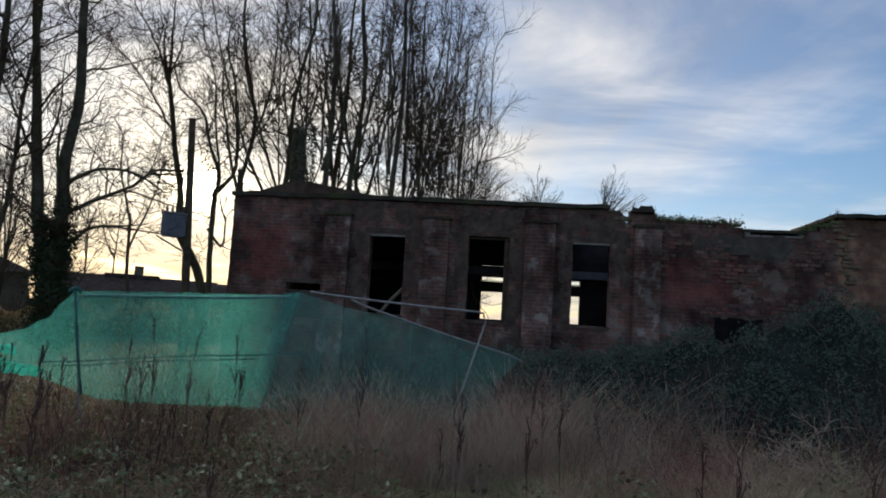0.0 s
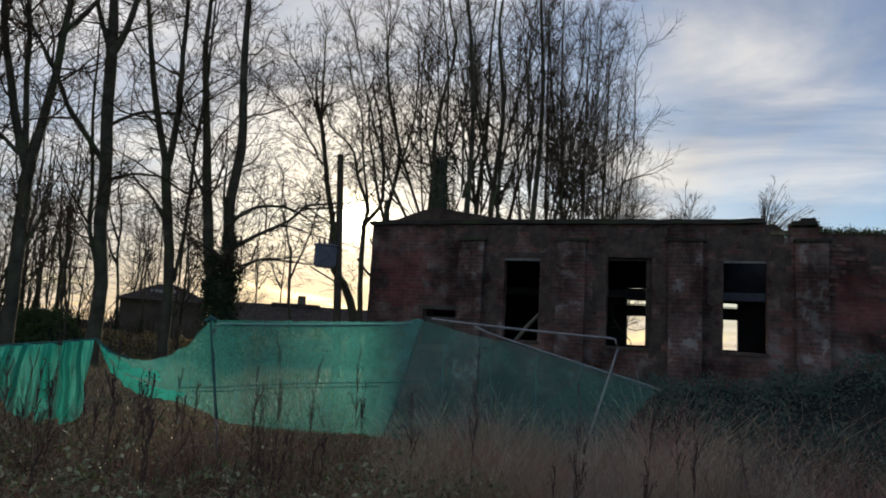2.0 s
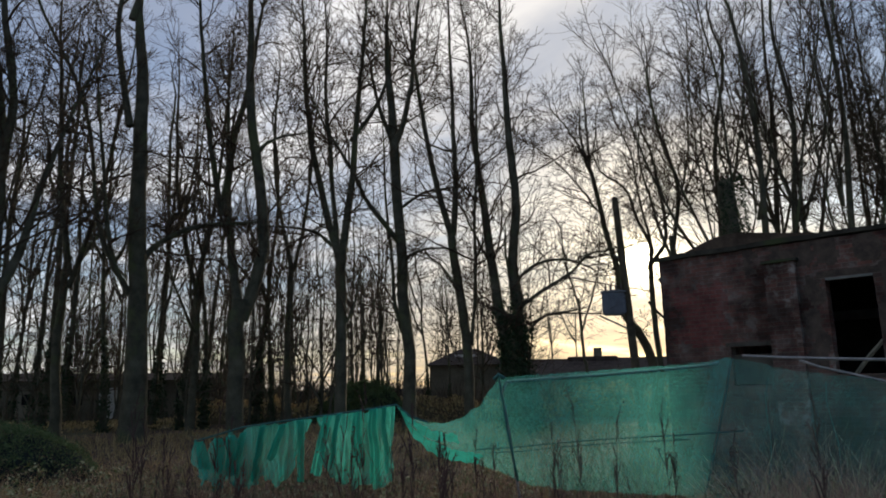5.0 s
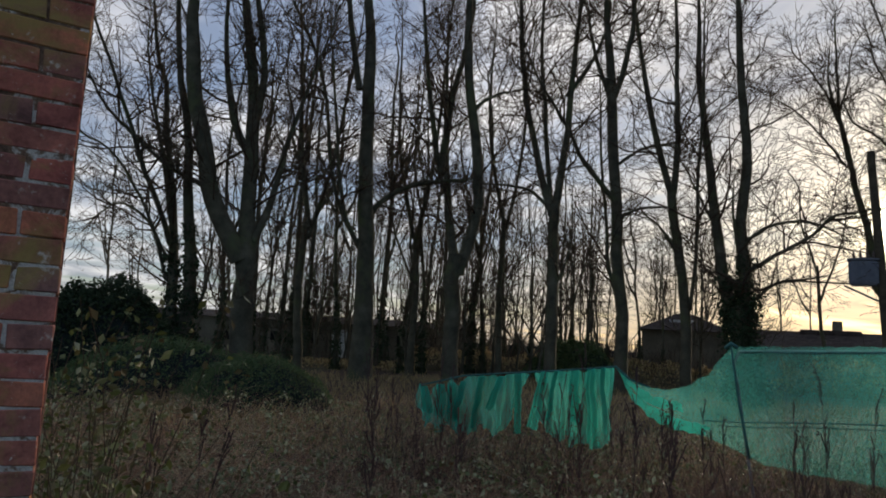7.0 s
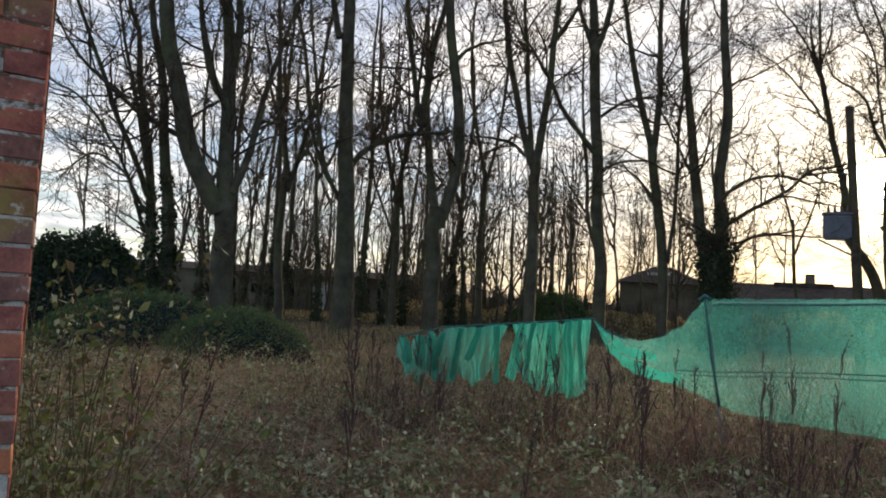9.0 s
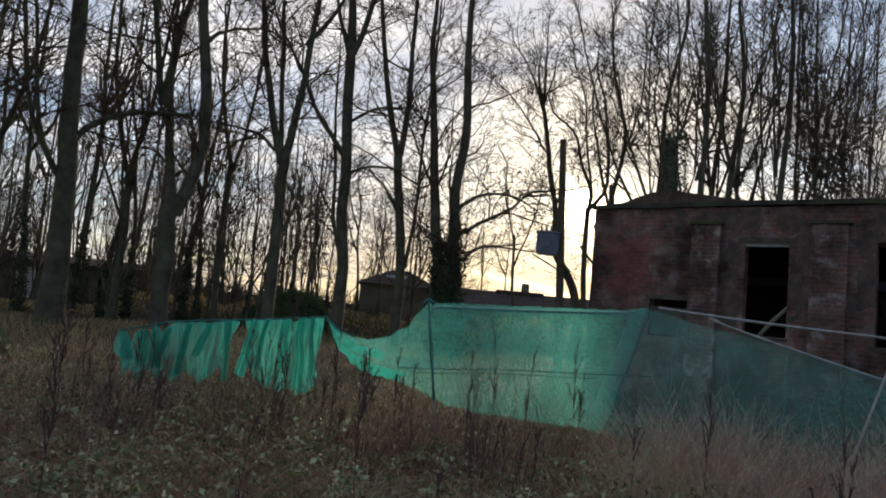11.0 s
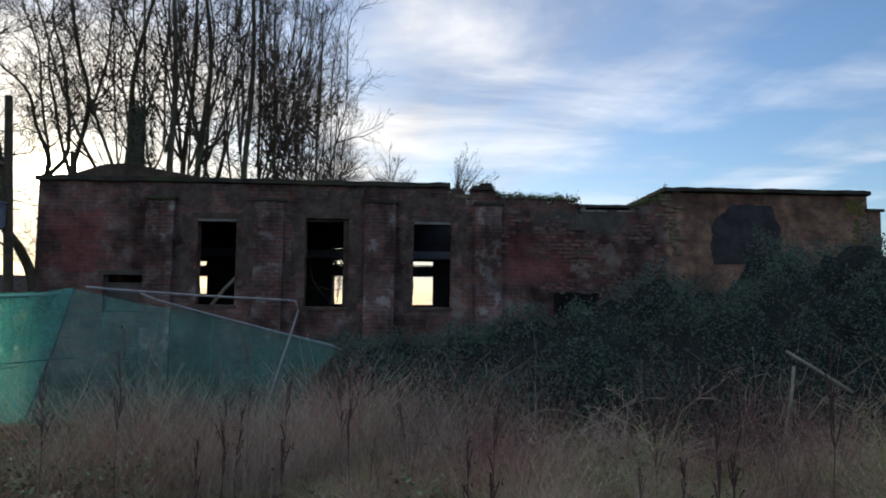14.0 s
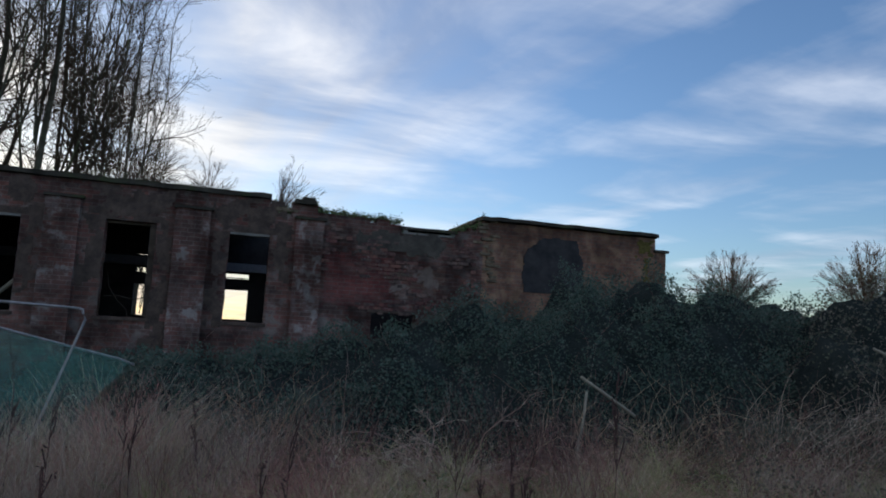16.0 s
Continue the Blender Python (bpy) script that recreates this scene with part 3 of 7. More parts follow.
# ---- trees ----
def grow(rng, P, R, per, k, t0, t1, length, angle, lift, wobble, thick, skew=1.0):
    """Child branches along parents P (n x k0 x 3) with radii R."""
    n, k0, _ = P.shape
    m = n * per
    span = np.linalg.norm(P[:, -1] - P[:, 0], axis=1)
    idx = np.sort(rng.choice(n, m, p=span / span.sum()))
    t = t0 + (t1 - t0) * rng.random(m) ** skew
    f = t * (k0 - 1)
    i0 = np.minimum(f.astype(int), k0 - 2)
    q = (f - i0)[:, None]
    start = P[idx, i0] * (1 - q) + P[idx, i0 + 1] * q
    tang = P[idx, i0 + 1] - P[idx, i0]
    seg = np.linalg.norm(P[:, -1] - P[:, 0], axis=1)[idx]
    tang /= np.linalg.norm(tang, axis=1, keepdims=True) + 1e-9
    rad = R[idx, i0] * (1 - q[:, 0]) + R[idx, i0 + 1] * q[:, 0]
    side = np.cross(tang, rng.normal(size=(m, 3)))
    side /= np.linalg.norm(side, axis=1, keepdims=True) + 1e-9
    a = np.radians(angle * rng.uniform(0.65, 1.3, m))[:, None]
    d = np.cos(a) * tang + np.sin(a) * side
    L = length * (1.1 - 0.62 * t) * rng.uniform(0.55, 1.25, m)
    L = np.minimum(L, 0.5 * seg)
    if length < 0:
        L = -length * seg * (1.1 - 0.62 * t) * rng.uniform(0.55, 1.25, m)
    out = np.zeros((m, k, 3))
    out[:, 0] = start
    for s in range(1, k):
        out[:, s] = out[:, s - 1] + d * (L / (k - 1))[:, None]
        d = d + rng.normal(size=(m, 3)) * wobble
        d[:, 2] += lift
        d /= np.linalg.norm(d, axis=1, keepdims=True)
    r0 = np.minimum(rad * 0.62, thick * L)
    Rr = np.maximum(r0[:, None] * np.linspace(1, 0.30, k)[None], 0.005)
    return out, Rr


def stem_path(rng, a, b, k, sway, bow=(0, 0, 0)):
    t = np.linspace(0, 1, k)[:, None]
    p = np.array(a)[None] * (1 - t) + np.array(b)[None] * t
    p += np.array(bow)[None] * (t * (1 - t) * 4)
    w = np.cumsum(rng.normal(size=(k, 3)) * sway, axis=0)
    w -= w[0] * (1 - t) + w[-1] * t * 0.6
    w[:, 2] = 0
    return p + w


def smooth_line(points, k):
    """k points along a smooth curve through the given ones."""
    p = np.array(points, float)
    t = np.concatenate([[0], np.cumsum(np.linalg.norm(np.diff(p, axis=0), axis=1) + 1e-6)])
    m = np.gradient(p, t, axis=0)
    q = np.linspace(0, t[-1], k)
    i = np.clip(np.searchsorted(t, q, side="right") - 1, 0, len(t) - 2)
    h = (t[i + 1] - t[i])[:, None]
    u = ((q - t[i]) / (t[i + 1] - t[i]))[:, None]
    return ((2 * u ** 3 - 3 * u ** 2 + 1) * p[i] + (u ** 3 - 2 * u ** 2 + u) * h * m[i]
            + (3 * u ** 2 - 2 * u ** 3) * p[i + 1] + (u ** 3 - u ** 2) * h * m[i + 1])


def branch_out(rng, P, R, count, k, t0, t1, lo, hi, angle0, angle1, lift, wobble, slim, least=0.004, skew=1.0):
    """Side branches along the parents P with radii R; longer parents bear more. The angle narrows from angle0 to angle1 along the parent."""
    n, k0, _ = P.shape
    span = np.linalg.norm(np.diff(P, axis=1), axis=2).sum(axis=1)
    idx = np.sort(rng.choice(n, count, p=span / span.sum()))
    t = t0 + (t1 - t0) * rng.random(count) ** skew
    f = t * (k0 - 1)
    i0 = np.minimum(f.astype(int), k0 - 2)
    q = (f - i0)[:, None]
    start = P[idx, i0] * (1 - q) + P[idx, i0 + 1] * q
    d = P[idx, i0 + 1] - P[idx, i0]
    d /= np.linalg.norm(d, axis=1, keepdims=True) + 1e-9
    rad = R[idx, i0] * (1 - q[:, 0]) + R[idx, i0 + 1] * q[:, 0]
    side = np.cross(d, rng.normal(size=(count, 3)))
    side /= np.linalg.norm(side, axis=1, keepdims=True) + 1e-9
    a = np.radians((angle0 + (angle1 - angle0) * t) * rng.uniform(0.7, 1.3, count))[:, None]
    d = np.cos(a) * d + np.sin(a) * side
    L = np.minimum(rng.uniform(lo, hi, count) * (1.15 - 0.6 * t), 0.75 * span[idx])
    out = np.zeros((count, k, 3))
    out[:, 0] = start
    for s in range(1, k):
        out[:, s] = out[:, s - 1] + d * (L / (k - 1))[:, None]
        d = d + rng.normal(size=(count, 3)) * wobble
        d[:, 2] += lift
        d /= np.linalg.norm(d, axis=1, keepdims=True)
    r0 = np.minimum(rad * 0.7, slim * L)
    return out, np.maximum(r0[:, None] * np.linspace(1, 0.3, k)[None], least)


def shaped_tree(seed, stems, left=(1, 0, 0), boughs=2.0, reach=(1.2, 3.8), angle=(66, 40), lift=0.075, twigs=2.6, sprays=3.6, tips=1, fine=0.0076, tall=7.0, low=0.06, wobble=0.17, depth=0.14, twig_len=(0.6, 2.0), spray_len=(0.25, 0.9)):
    """Meshes of a bare tree from its main stems: (trunk and stems, crown of boughs and twigs), base at the origin.
    stems: (radius at its foot, radius at its last point, [(metres sideways, height), ...]); the first is the trunk.
    Steep stems go on upwards and taper out. boughs, twigs, sprays: how many for each metre of their parents."""
    rng = np.random.default_rng(seed)
    e1 = np.array(left, float)
    e2 = np.array([-e1[1], e1[0], 0.0])
    up = np.array([0, 0, 1.0])
    K = 18
    flat, PR = [], []
    for i, (r0, r1, pts) in enumerate(stems):
        pts = [tuple(p) for p in pts]
        if i == 0:
            pts = [(pts[0][0], -0.4)] + [p for p in pts if p[1] > 0.4]
        (sa, ha), (sb, hb) = pts[-2], pts[-1]
        steep = (hb - ha) / (math.hypot(sb - sa, hb - ha) + 1e-6)
        more = hb > 8.0 and steep > 0.6 and (i > 0 or len(stems) < 3 or hb > 10.0)
        leaf_end = more or i > 0 and hb - pts[0][1] > 0.5 or steep < 0.6
        go = tall * rng.uniform(0.85, 1.15) * min(1.0, r1 / 0.08) if more else (0.8 if leaf_end else 0.25)
        k = math.hypot(sb - sa, hb - ha)
        last = (sb + (sb - sa) / k * go * 0.55, hb + (hb - ha) / k * go)
        if more:
            pts.append(((sb + last[0]) / 2 + rng.normal() * 0.15, (hb + last[1]) / 2))
        pts.append(last)
        line = smooth_line(pts, K)
        s = np.linspace(0, 1, K)
        share = (pts[-3][1] if more else hb) - pts[0][1]
        cut = np.clip(share / (last[1] - pts[0][1] + 1e-6), 0.3, 0.98) if abs(last[1] - pts[0][1]) > 1.5 else 0.85
        rr = np.where(s < cut, r0 + (r1 - r0) * s / cut, r1 * np.clip(1 - (s - cut) / (1 - cut), 0, 1) ** 0.8)
        if not leaf_end:
            rr = r0 + (r1 - r0) * s
        rr = np.maximum(rr, 0.008)
        if i == 0:
            rr = rr * (1 + 0.45 * np.exp(-s * 14))
        deep, slope = 0.0, rng.normal() * depth * (0.15 if i == 0 else 1.0)
        if i:
            gap = [np.hypot(*(f - line[0]).T).min() for f, _ in flat]
            j = int(np.argmin(gap))
            deep = flat[j][1][int(np.argmin(np.hypot(*(flat[j][0] - line[0]).T)))]
        run = deep + slope * s * np.hypot(*(line[-1] - line[0]))
        flat.append((line, run))
        line3 = line[:, :1] * e1 + run[:, None] * e2 + line[:, 1:] * up
        w = np.cumsum(rng.normal(size=(K, 3)) * 0.02, axis=0)
        w[:, 2] = 0
        PR.append((line3 + w - w[:1], rr))
    P, R = np.array([p for p, _ in PR]), np.array([r for _, r in PR])
    tv, tf = tubes(P, R, 9)
    bearing = slice(1, None) if len(P) > 1 else slice(0, None)
    BP, BR0 = P[bearing], R[bearing]
    total = np.linalg.norm(np.diff(BP, axis=1), axis=2).sum()
    B, BR = branch_out(rng, BP, BR0, max(6, int(total * boughs)), 8, low, 0.97, *reach, *angle, lift, wobble, 0.0125, 0.011)
    if len(P) > 1:
        B2, BR2 = branch_out(rng, P[:1], R[:1], 6, 8, 0.55, 0.97, reach[0] * 0.6, reach[1] * 0.8, 72, 50, lift * 0.6, wobble, 0.010, 0.010)
        B, BR = np.concatenate([B, B2]), np.concatenate([BR, BR2])
    run = np.linalg.norm(np.diff(B, axis=1), axis=2).sum() + 0.35 * total
    allP = np.concatenate([B, BP[:, np.linspace(7, K - 1, 8).astype(int)]])
    allR = np.concatenate([BR, BR0[:, np.linspace(7, K - 1, 8).astype(int)]])
    C, CR = branch_out(rng, allP, allR, int(run * twigs), 5, 0.10, 0.98, *twig_len, 54, 38, lift * 0.9, wobble * 1.1, 0.009, fine * 1.15)
    run = np.linalg.norm(np.diff(C, axis=1), axis=2).sum()
    D, DR = branch_out(rng, C, CR, int(run * sprays), 3, 0.08, 1.0, *spray_len, 48, 36, lift * 0.8, wobble * 1.1, 0.009, fine)
    crown = [tubes(B, BR, 5), tubes(C, CR, 3), tubes(D, DR, 3)]
    if tips:
        E, ER = branch_out(rng, D, DR, len(D) * tips, 2, 0.2, 1.0, 0.15, 0.45, 46, 36, 0.0, 0.1, 0.009, fine * 0.85)
        crown.append(tubes(E, ER, 3))
    cv, cf = merge(crown)
    return tv, tf, cv, cf, len(P)


def wild_stems(rng, height, r, fork, count, spread):
    """Main stems of a slim woodland tree: a swaying leader and a few others that part from it and turn upwards."""
    lead = [(0.0, 0.0)]
    s = 0.0
    for h in np.linspace(0.15, 1.0, 6):
        s += rng.normal() * 0.03 * height * 0.35
        lead.append((s, h * height))
    stems = [(r, r * 0.30, lead)]
    for _ in range(count):
        h0 = fork * rng.uniform(0.7, 1.9)
        s0 = float(np.interp(h0, [b for _, b in lead], [a for a, _ in lead]))
        way = rng.choice((-1, 1)) * spread * rng.uniform(0.5, 1.2)
        h1 = height * rng.uniform(0.7, 1.0)
        stems.append((r * rng.uniform(0.5, 0.72), r * 0.22, [(s0, h0), (s0 + way * 0.45, h0 + (h1 - h0) * 0.22), (s0 + way * 0.8, h0 + (h1 - h0) * 0.55), (s0 + way, h1)]))
    return stems


def ivy_points(rng, n, r, z0, z1, fuzz):
    z = z0 + (z1 - z0) * rng.random(n) ** 1.15
    a = rng.uniform(0, 2 * np.pi, n)
    q = r * (1 - 0.45 * (z - z0) / (z1 - z0)) + np.abs(rng.normal(size=n)) * fuzz
    return np.stack([np.cos(a) * q, np.sin(a) * q, z], axis=1)


def ivy_on(rng, verts, faces, n, z0, z1, fuzz):
    """Points clinging to the bark between two heights, thinning towards the top."""
    mid = verts[faces].mean(axis=1)
    p = np.clip((z1 - mid[:, 2]) / (z1 - z0), 0, 1) ** 0.6 * (mid[:, 2] > z0) * (np.linalg.norm(mid[:, :2], axis=1) < 0.65)
    edge = np.linalg.norm(verts[faces[:, 1]] - verts[faces[:, 2]], axis=1) * np.linalg.norm(verts[faces[:, 0]] - verts[faces[:, 1]], axis=1)
    k = rng.choice(len(faces), n, p=p * edge / (p * edge).sum())
    w = rng.dirichlet((1, 1, 1, 1), n)
    at = (verts[faces[k]] * w[:, :, None]).sum(axis=1)
    out = rng.normal(size=(n, 3)) * fuzz * np.clip(1.3 - at[:, 2:] / z1, 0.25, 1.2)
    return at + out


def build_tree(name, at, meshes, label, ivy=None, group="trees", seed=0):
    t = thing(name, at, label, "tree", group)
    count = meshes[4] if len(meshes) > 4 else 1
    nv, nf = len(meshes[0]) // count, len(meshes[1]) // count
    for i in range(count):
        kind = "stem" if i else "trunk"
        part(kind, big_mesh(kind, meshes[0][i * nv:(i + 1) * nv], meshes[1][i * nf:(i + 1) * nf] - i * nv, M_BARK, True), None, t)
    part("crown", big_mesh("crown", meshes[2], meshes[3], M_TWIG, True), None, t, "bare twiggy winter crown")
    if ivy:
        rng = np.random.default_rng(seed + 99)
        v, f = leaves(rng, ivy_on(rng, meshes[0], meshes[1], *ivy), 0.085 if name == "tree" else 0.095)
        part("ivy", big_mesh("ivy", v, f, M_IVY), None, t, "dark ivy clinging round the trunk")
    return t


def polar(az, d, z=0.0):
    return (0.1 - d * math.sin(radians(az)), 0.2 + d * math.cos(radians(az)), z)


def left_of(az):
    return (-math.cos(radians(az)), -math.sin(radians(az)), 0)


# ---- ground ----
def ground_height(x, y):
    """Gently uneven land; a little lower beyond the fence."""
    return 0.10 * noise.noise(Vector((x * 0.16, y * 0.16, 0.3))) + 0.03 * noise.noise(Vector((x * 0.9, y * 0.9, 2.0)))


def build_ground():
    xs = np.concatenate([[-3000, -1200, -500, -220, -120, -80], np.arange(-60, 30.1, 0.75), [45, 70, 120, 220, 500, 1200, 3000]])
    ys = np.concatenate([[-3000, -1200, -400, -150, -60, -30], np.arange(-12, 45.1, 0.75), [60, 90, 150, 300, 700, 1500, 3000]])
    verts = [(x, y, ground_height(x, y) if (abs(x) < 61 and -13 < y < 46) else 0.0) for y in ys for x in xs]
    nx = len(xs)
    faces = [(j * nx + i, j * nx + i + 1, (j + 1) * nx + i + 1, (j + 1) * nx + i) for j in range(len(ys) - 1) for i in range(nx - 1)]
    me = to_mesh("ground", verts, faces, M_GROUND, True)
    tagged(new("ground", me), "damp brown winter soil under dead weeds", "ground", kind="structure")


build_ground()


# ---- the ruined brick building ----
FY = 13.0        # face of the front wall
WALL = 0.24      # its thickness
REAR = 17.8      # inside of the rear wall


def cell_wall(name, us, zs, solid, thick, place, mat, parent, rough=0.012, label=""):
    """A wall made of small cells so that its openings and broken edges are uneven. us, zs: grid lines; solid(u, z): is there wall.
    place(u, depth, z): position in the thing."""
    nu, nz = len(us) - 1, len(zs) - 1
    keep = [[solid((us[i] + us[i + 1]) / 2, (zs[k] + zs[k + 1]) / 2) for k in range(nz)] for i in range(nu)]
    verts, index, faces = [], {}, []

    def vid(i, d, k):
        key = (i, d, k)
        if key not in index:
            p = Vector(place(us[i], thick * d, zs[k]))
            p += noise.noise_vector(p * 4.3) * rough + noise.noise_vector(p * 13.0) * rough * 0.6
            index[key] = len(verts)
            verts.append(p)
        return index[key]

    def has(i, k):
        return 0 <= i < nu and 0 <= k < nz and keep[i][k]

    for i in range(nu):
        for k in range(nz):
            if not keep[i][k]:
                continue
            faces.append((vid(i, 0, k), vid(i + 1, 0, k), vid(i + 1, 0, k + 1), vid(i, 0, k + 1)))
            faces.append((vid(i + 1, 1, k), vid(i, 1, k), vid(i, 1, k + 1), vid(i + 1, 1, k + 1)))
            if not has(i - 1, k):
                faces.append((vid(i, 1, k), vid(i, 0, k), vid(i, 0, k + 1), vid(i, 1, k + 1)))
            if not has(i + 1, k):
                faces.append((vid(i + 1, 0, k), vid(i + 1, 1, k), vid(i + 1, 1, k + 1), vid(i + 1, 0, k + 1)))
            if not has(i, k - 1):
                faces.append((vid(i, 1, k), vid(i + 1, 1, k), vid(i + 1, 0, k), vid(i, 0, k)))
            if not has(i, k + 1):
                faces.append((vid(i, 0, k + 1), vid(i + 1, 0, k + 1), vid(i + 1, 1, k + 1), vid(i, 1, k + 1)))
    return part(name, to_mesh(name, verts, faces, mat), None, parent, label)


def lines(a, b, step, marks):
    """Grid lines from a to b about step apart that run through the marks."""
    keys = sorted({round(v, 4) for v in [a, b, *[m for m in marks if a < m < b]]})
    out = [a]
    for p, q in zip(keys, keys[1:]):
        n = max(1, round((q - p) / step))
        out += [p + (q - p) * (i + 1) / n for i in range(n)]
    return out


WINDOWS = [(-3.10, -2.39, 1.70, 3.30), (-1.11, -0.30, 1.69, 3.34), (0.92, 1.62, 1.70, 3.31)]
LOWS = [(-4.78, -4.02, 1.55, 2.23), (3.58, 4.45, 1.55, 2.01)]
PILASTERS = [(-4.03, -3.52), (-2.04, -1.51), (0.0, 0.57), (2.07, 2.57)]
REAR_OPEN = [(-5.2, -4.30, 1.98, 2.44), (-5.2, -4.33, 2.70, 2.82), (-1.15, 1.44, 1.77, 2.50), (-1.15, 1.44, 2.76, 2.90), (-1.16, -0.50, 3.185, 3.215)]

ruin = thing("ruined_building", (0, FY, 0), "derelict single-storey red brick building with empty windows and flat slab roof", "building")


def inside(u, z, boxes):
    return any(a < u < b and c < z < d for a, b, c, d in boxes)


def broken_top(u):
    """Height of the broken wall head along the middle bay."""
    if u < 1.60:
        return 3.97
    if u < 1.72:
        return 3.88
    if u < 1.98:
        return 3.74 + 0.05 * noise.noise(Vector((u * 9, 0, 0)))
    if u < 2.45:
        return 3.93
    if u < 4.08:
        return 3.80 - (u - 2.45) * 0.03 + 0.04 * noise.noise(Vector((u * 5, 1, 0)))
    if u < 5.12:
        return 3.56
    if u < 5.74:
        return 3.66 + (u - 5.12) * 0.30 + 0.06 * noise.noise(Vector((u * 8, 2, 0)))
    return 3.97


front_u = lines(-6.03, 5.76, 0.115, [v for w in WINDOWS + LOWS for v in w[:2]] + [1.60, 1.72, 1.98, 2.45, 4.08, 5.12])
front_z = lines(-0.3, 4.05, 0.077, [v for w in WINDOWS + LOWS for v in w[2:]] + [3.56, 3.97])
cell_wall("front_wall", front_u, front_z, lambda u, z: z < broken_top(u) and not inside(u, z, WINDOWS + LOWS), WALL,
          lambda u, d, z: (u, d, z), M_FACADE, ruin, 0.012, "soot-dark red brick front wall with patches of render")
right_u = lines(5.76, 9.77, 0.16, [])
right_z = lines(-0.3, 3.97, 0.11, [])
cell_wall("right_block_wall", right_u, right_z, lambda u, z: True, WALL, lambda u, d, z: (u, d + 0.015, z), M_RIGHT, ruin, 0.010, "orange-brown weathered brick wall of the end block")
cell_wall("left_end_wall", lines(FY + WALL, REAR + 0.3, 0.25, []), lines(-0.3, 3.97, 0.2, []), lambda u, z: True, WALL,
          lambda u, d, z: (-6.03 + d, u - FY, z), M_FACADE_SIDE, ruin, 0.012)
cell_wall("right_end_wall", lines(FY + WALL, REAR + 0.3, 0.25, []), lines(-0.3, 3.97, 0.2, []), lambda u, z: True, WALL,
          lambda u, d, z: (9.43 + d, u - FY, z), M_FACADE_SIDE, ruin, 0.012)
rear_u = lines(-6.03, 9.77, 0.22, [v for w in REAR_OPEN for v in w[:2]])
rear_z = lines(-0.3, 3.97, 0.16, [v for w in REAR_OPEN for v in w[2:]])
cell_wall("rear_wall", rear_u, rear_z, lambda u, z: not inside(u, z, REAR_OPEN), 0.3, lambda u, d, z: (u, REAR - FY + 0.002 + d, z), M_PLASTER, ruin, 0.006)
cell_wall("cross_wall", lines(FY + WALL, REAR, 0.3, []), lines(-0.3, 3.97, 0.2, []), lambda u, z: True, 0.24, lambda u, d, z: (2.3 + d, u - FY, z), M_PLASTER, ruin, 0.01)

part("roof_slab", box(-6.08, 1.60, -0.07, REAR - FY + 0.35, 3.975, 4.06, 0.015, cuts=34, wear=0.028), M_SLAB, ruin, "thin mossy concrete roof slab with a ragged end")
part("right_roof_slab", box(5.70, 9.80, -0.10, REAR - FY + 0.35, 3.985, 4.06, 0.015, cuts=24, wear=0.024), M_SLAB, ruin, "thin dark concrete roof slab")
part("end_pier", box(9.775, 10.04, 0.02, 0.42, -0.3, 3.66, 0.012, cuts=9, wear=0.012), M_RIGHT, ruin, "stub brick pier stained with moss")
part("end_pier_cap", box(9.72, 10.09, -0.03, 0.47, 3.665, 3.72, 0.012, cuts=4, wear=0.006), M_SLAB, ruin)

for a, b in PILASTERS:
    part("pilaster", box(a, b, -0.115, 0.006, -0.3, 3.635, 0.012, cuts=14, wear=0.016), M_PILASTER, ruin, "shallow brick pilaster with flaking pale render")
    part("pilaster_cap", box(a - 0.03, b + 0.05, -0.16, 0.004, 3.638, 3.685, 0.01, cuts=4, wear=0.008), M_SLAB, ruin)
for a, b, c, d in WINDOWS:
    part("lintel", box(a - 0.12, b + 0.12, -0.006, 0.10, d + 0.004, d + 0.11, 0.01, cuts=5, wear=0.006), M_GRIME, ruin, "soot-stained window lintel")
    part("window_sill", box(a - 0.06, b + 0.04, -0.03, 0.20, c - 0.06, c - 0.004, 0.01, cuts=4, wear=0.008), M_GRIME, ruin)
    part("jamb_strip", box(a + 0.002, b - 0.002, 0.10, 0.16, d - 0.05, d - 0.003, 0.005), M_TIMBER, ruin)
part("lintel", box(-4.86, -3.99 - 0.05, -0.02, 0.10, 2.234, 2.30, 0.01, cuts=4, wear=0.006), M_CEMENT, ruin, "dull cement lintel over a low opening")
part("lintel", box(3.50, 4.46, -0.02, 0.10, 2.014, 2.075, 0.01, cuts=8, wear=0.012), M_GRIME, ruin, "dark broken lintel over a low opening")
part("window_post", box(-0.405, -0.302, 0.05, 0.14, 1.70, 3.33, 0.006), M_TIMBER, ruin, "charred timber window post")
for w in (WINDOWS[0], WINDOWS[2]):
    part("lintel", box(w[0] + 0.005, w[1] - 0.005, -0.02, 0.06, w[3] - 0.05, w[3] - 0.004, 0.004), M_CONCRETE, ruin, "thin concrete lintel edge")
# Panel added so the low opening looks dim instead of black.
part("added_opening_panel", box(-4.775, -4.025, 0.10, 0.13, 1.56, 2.09, 0.004), M_CEMENT, ruin, "dull panel added in the lower part of an opening")
part("hanging_timber", to_mesh("hanging_timber", *line_tube([(-3.05, 0.5, 1.55), (-2.70, 0.42, 1.98), (-2.40, 0.36, 2.28)], 0.035, 6), M_BOARD), None, ruin, "fallen pale timber leaning in the window")
part("hanging_wire", to_mesh("hanging_wire", *line_tube([(-1.05, 0.3, 2.45), (-1.0, 0.28, 2.2), (-0.85, 0.28, 1.98), (-0.68, 0.3, 1.80), (-0.62, 0.3, 1.5)], 0.008, 5), M_TIMBER), None, ruin)
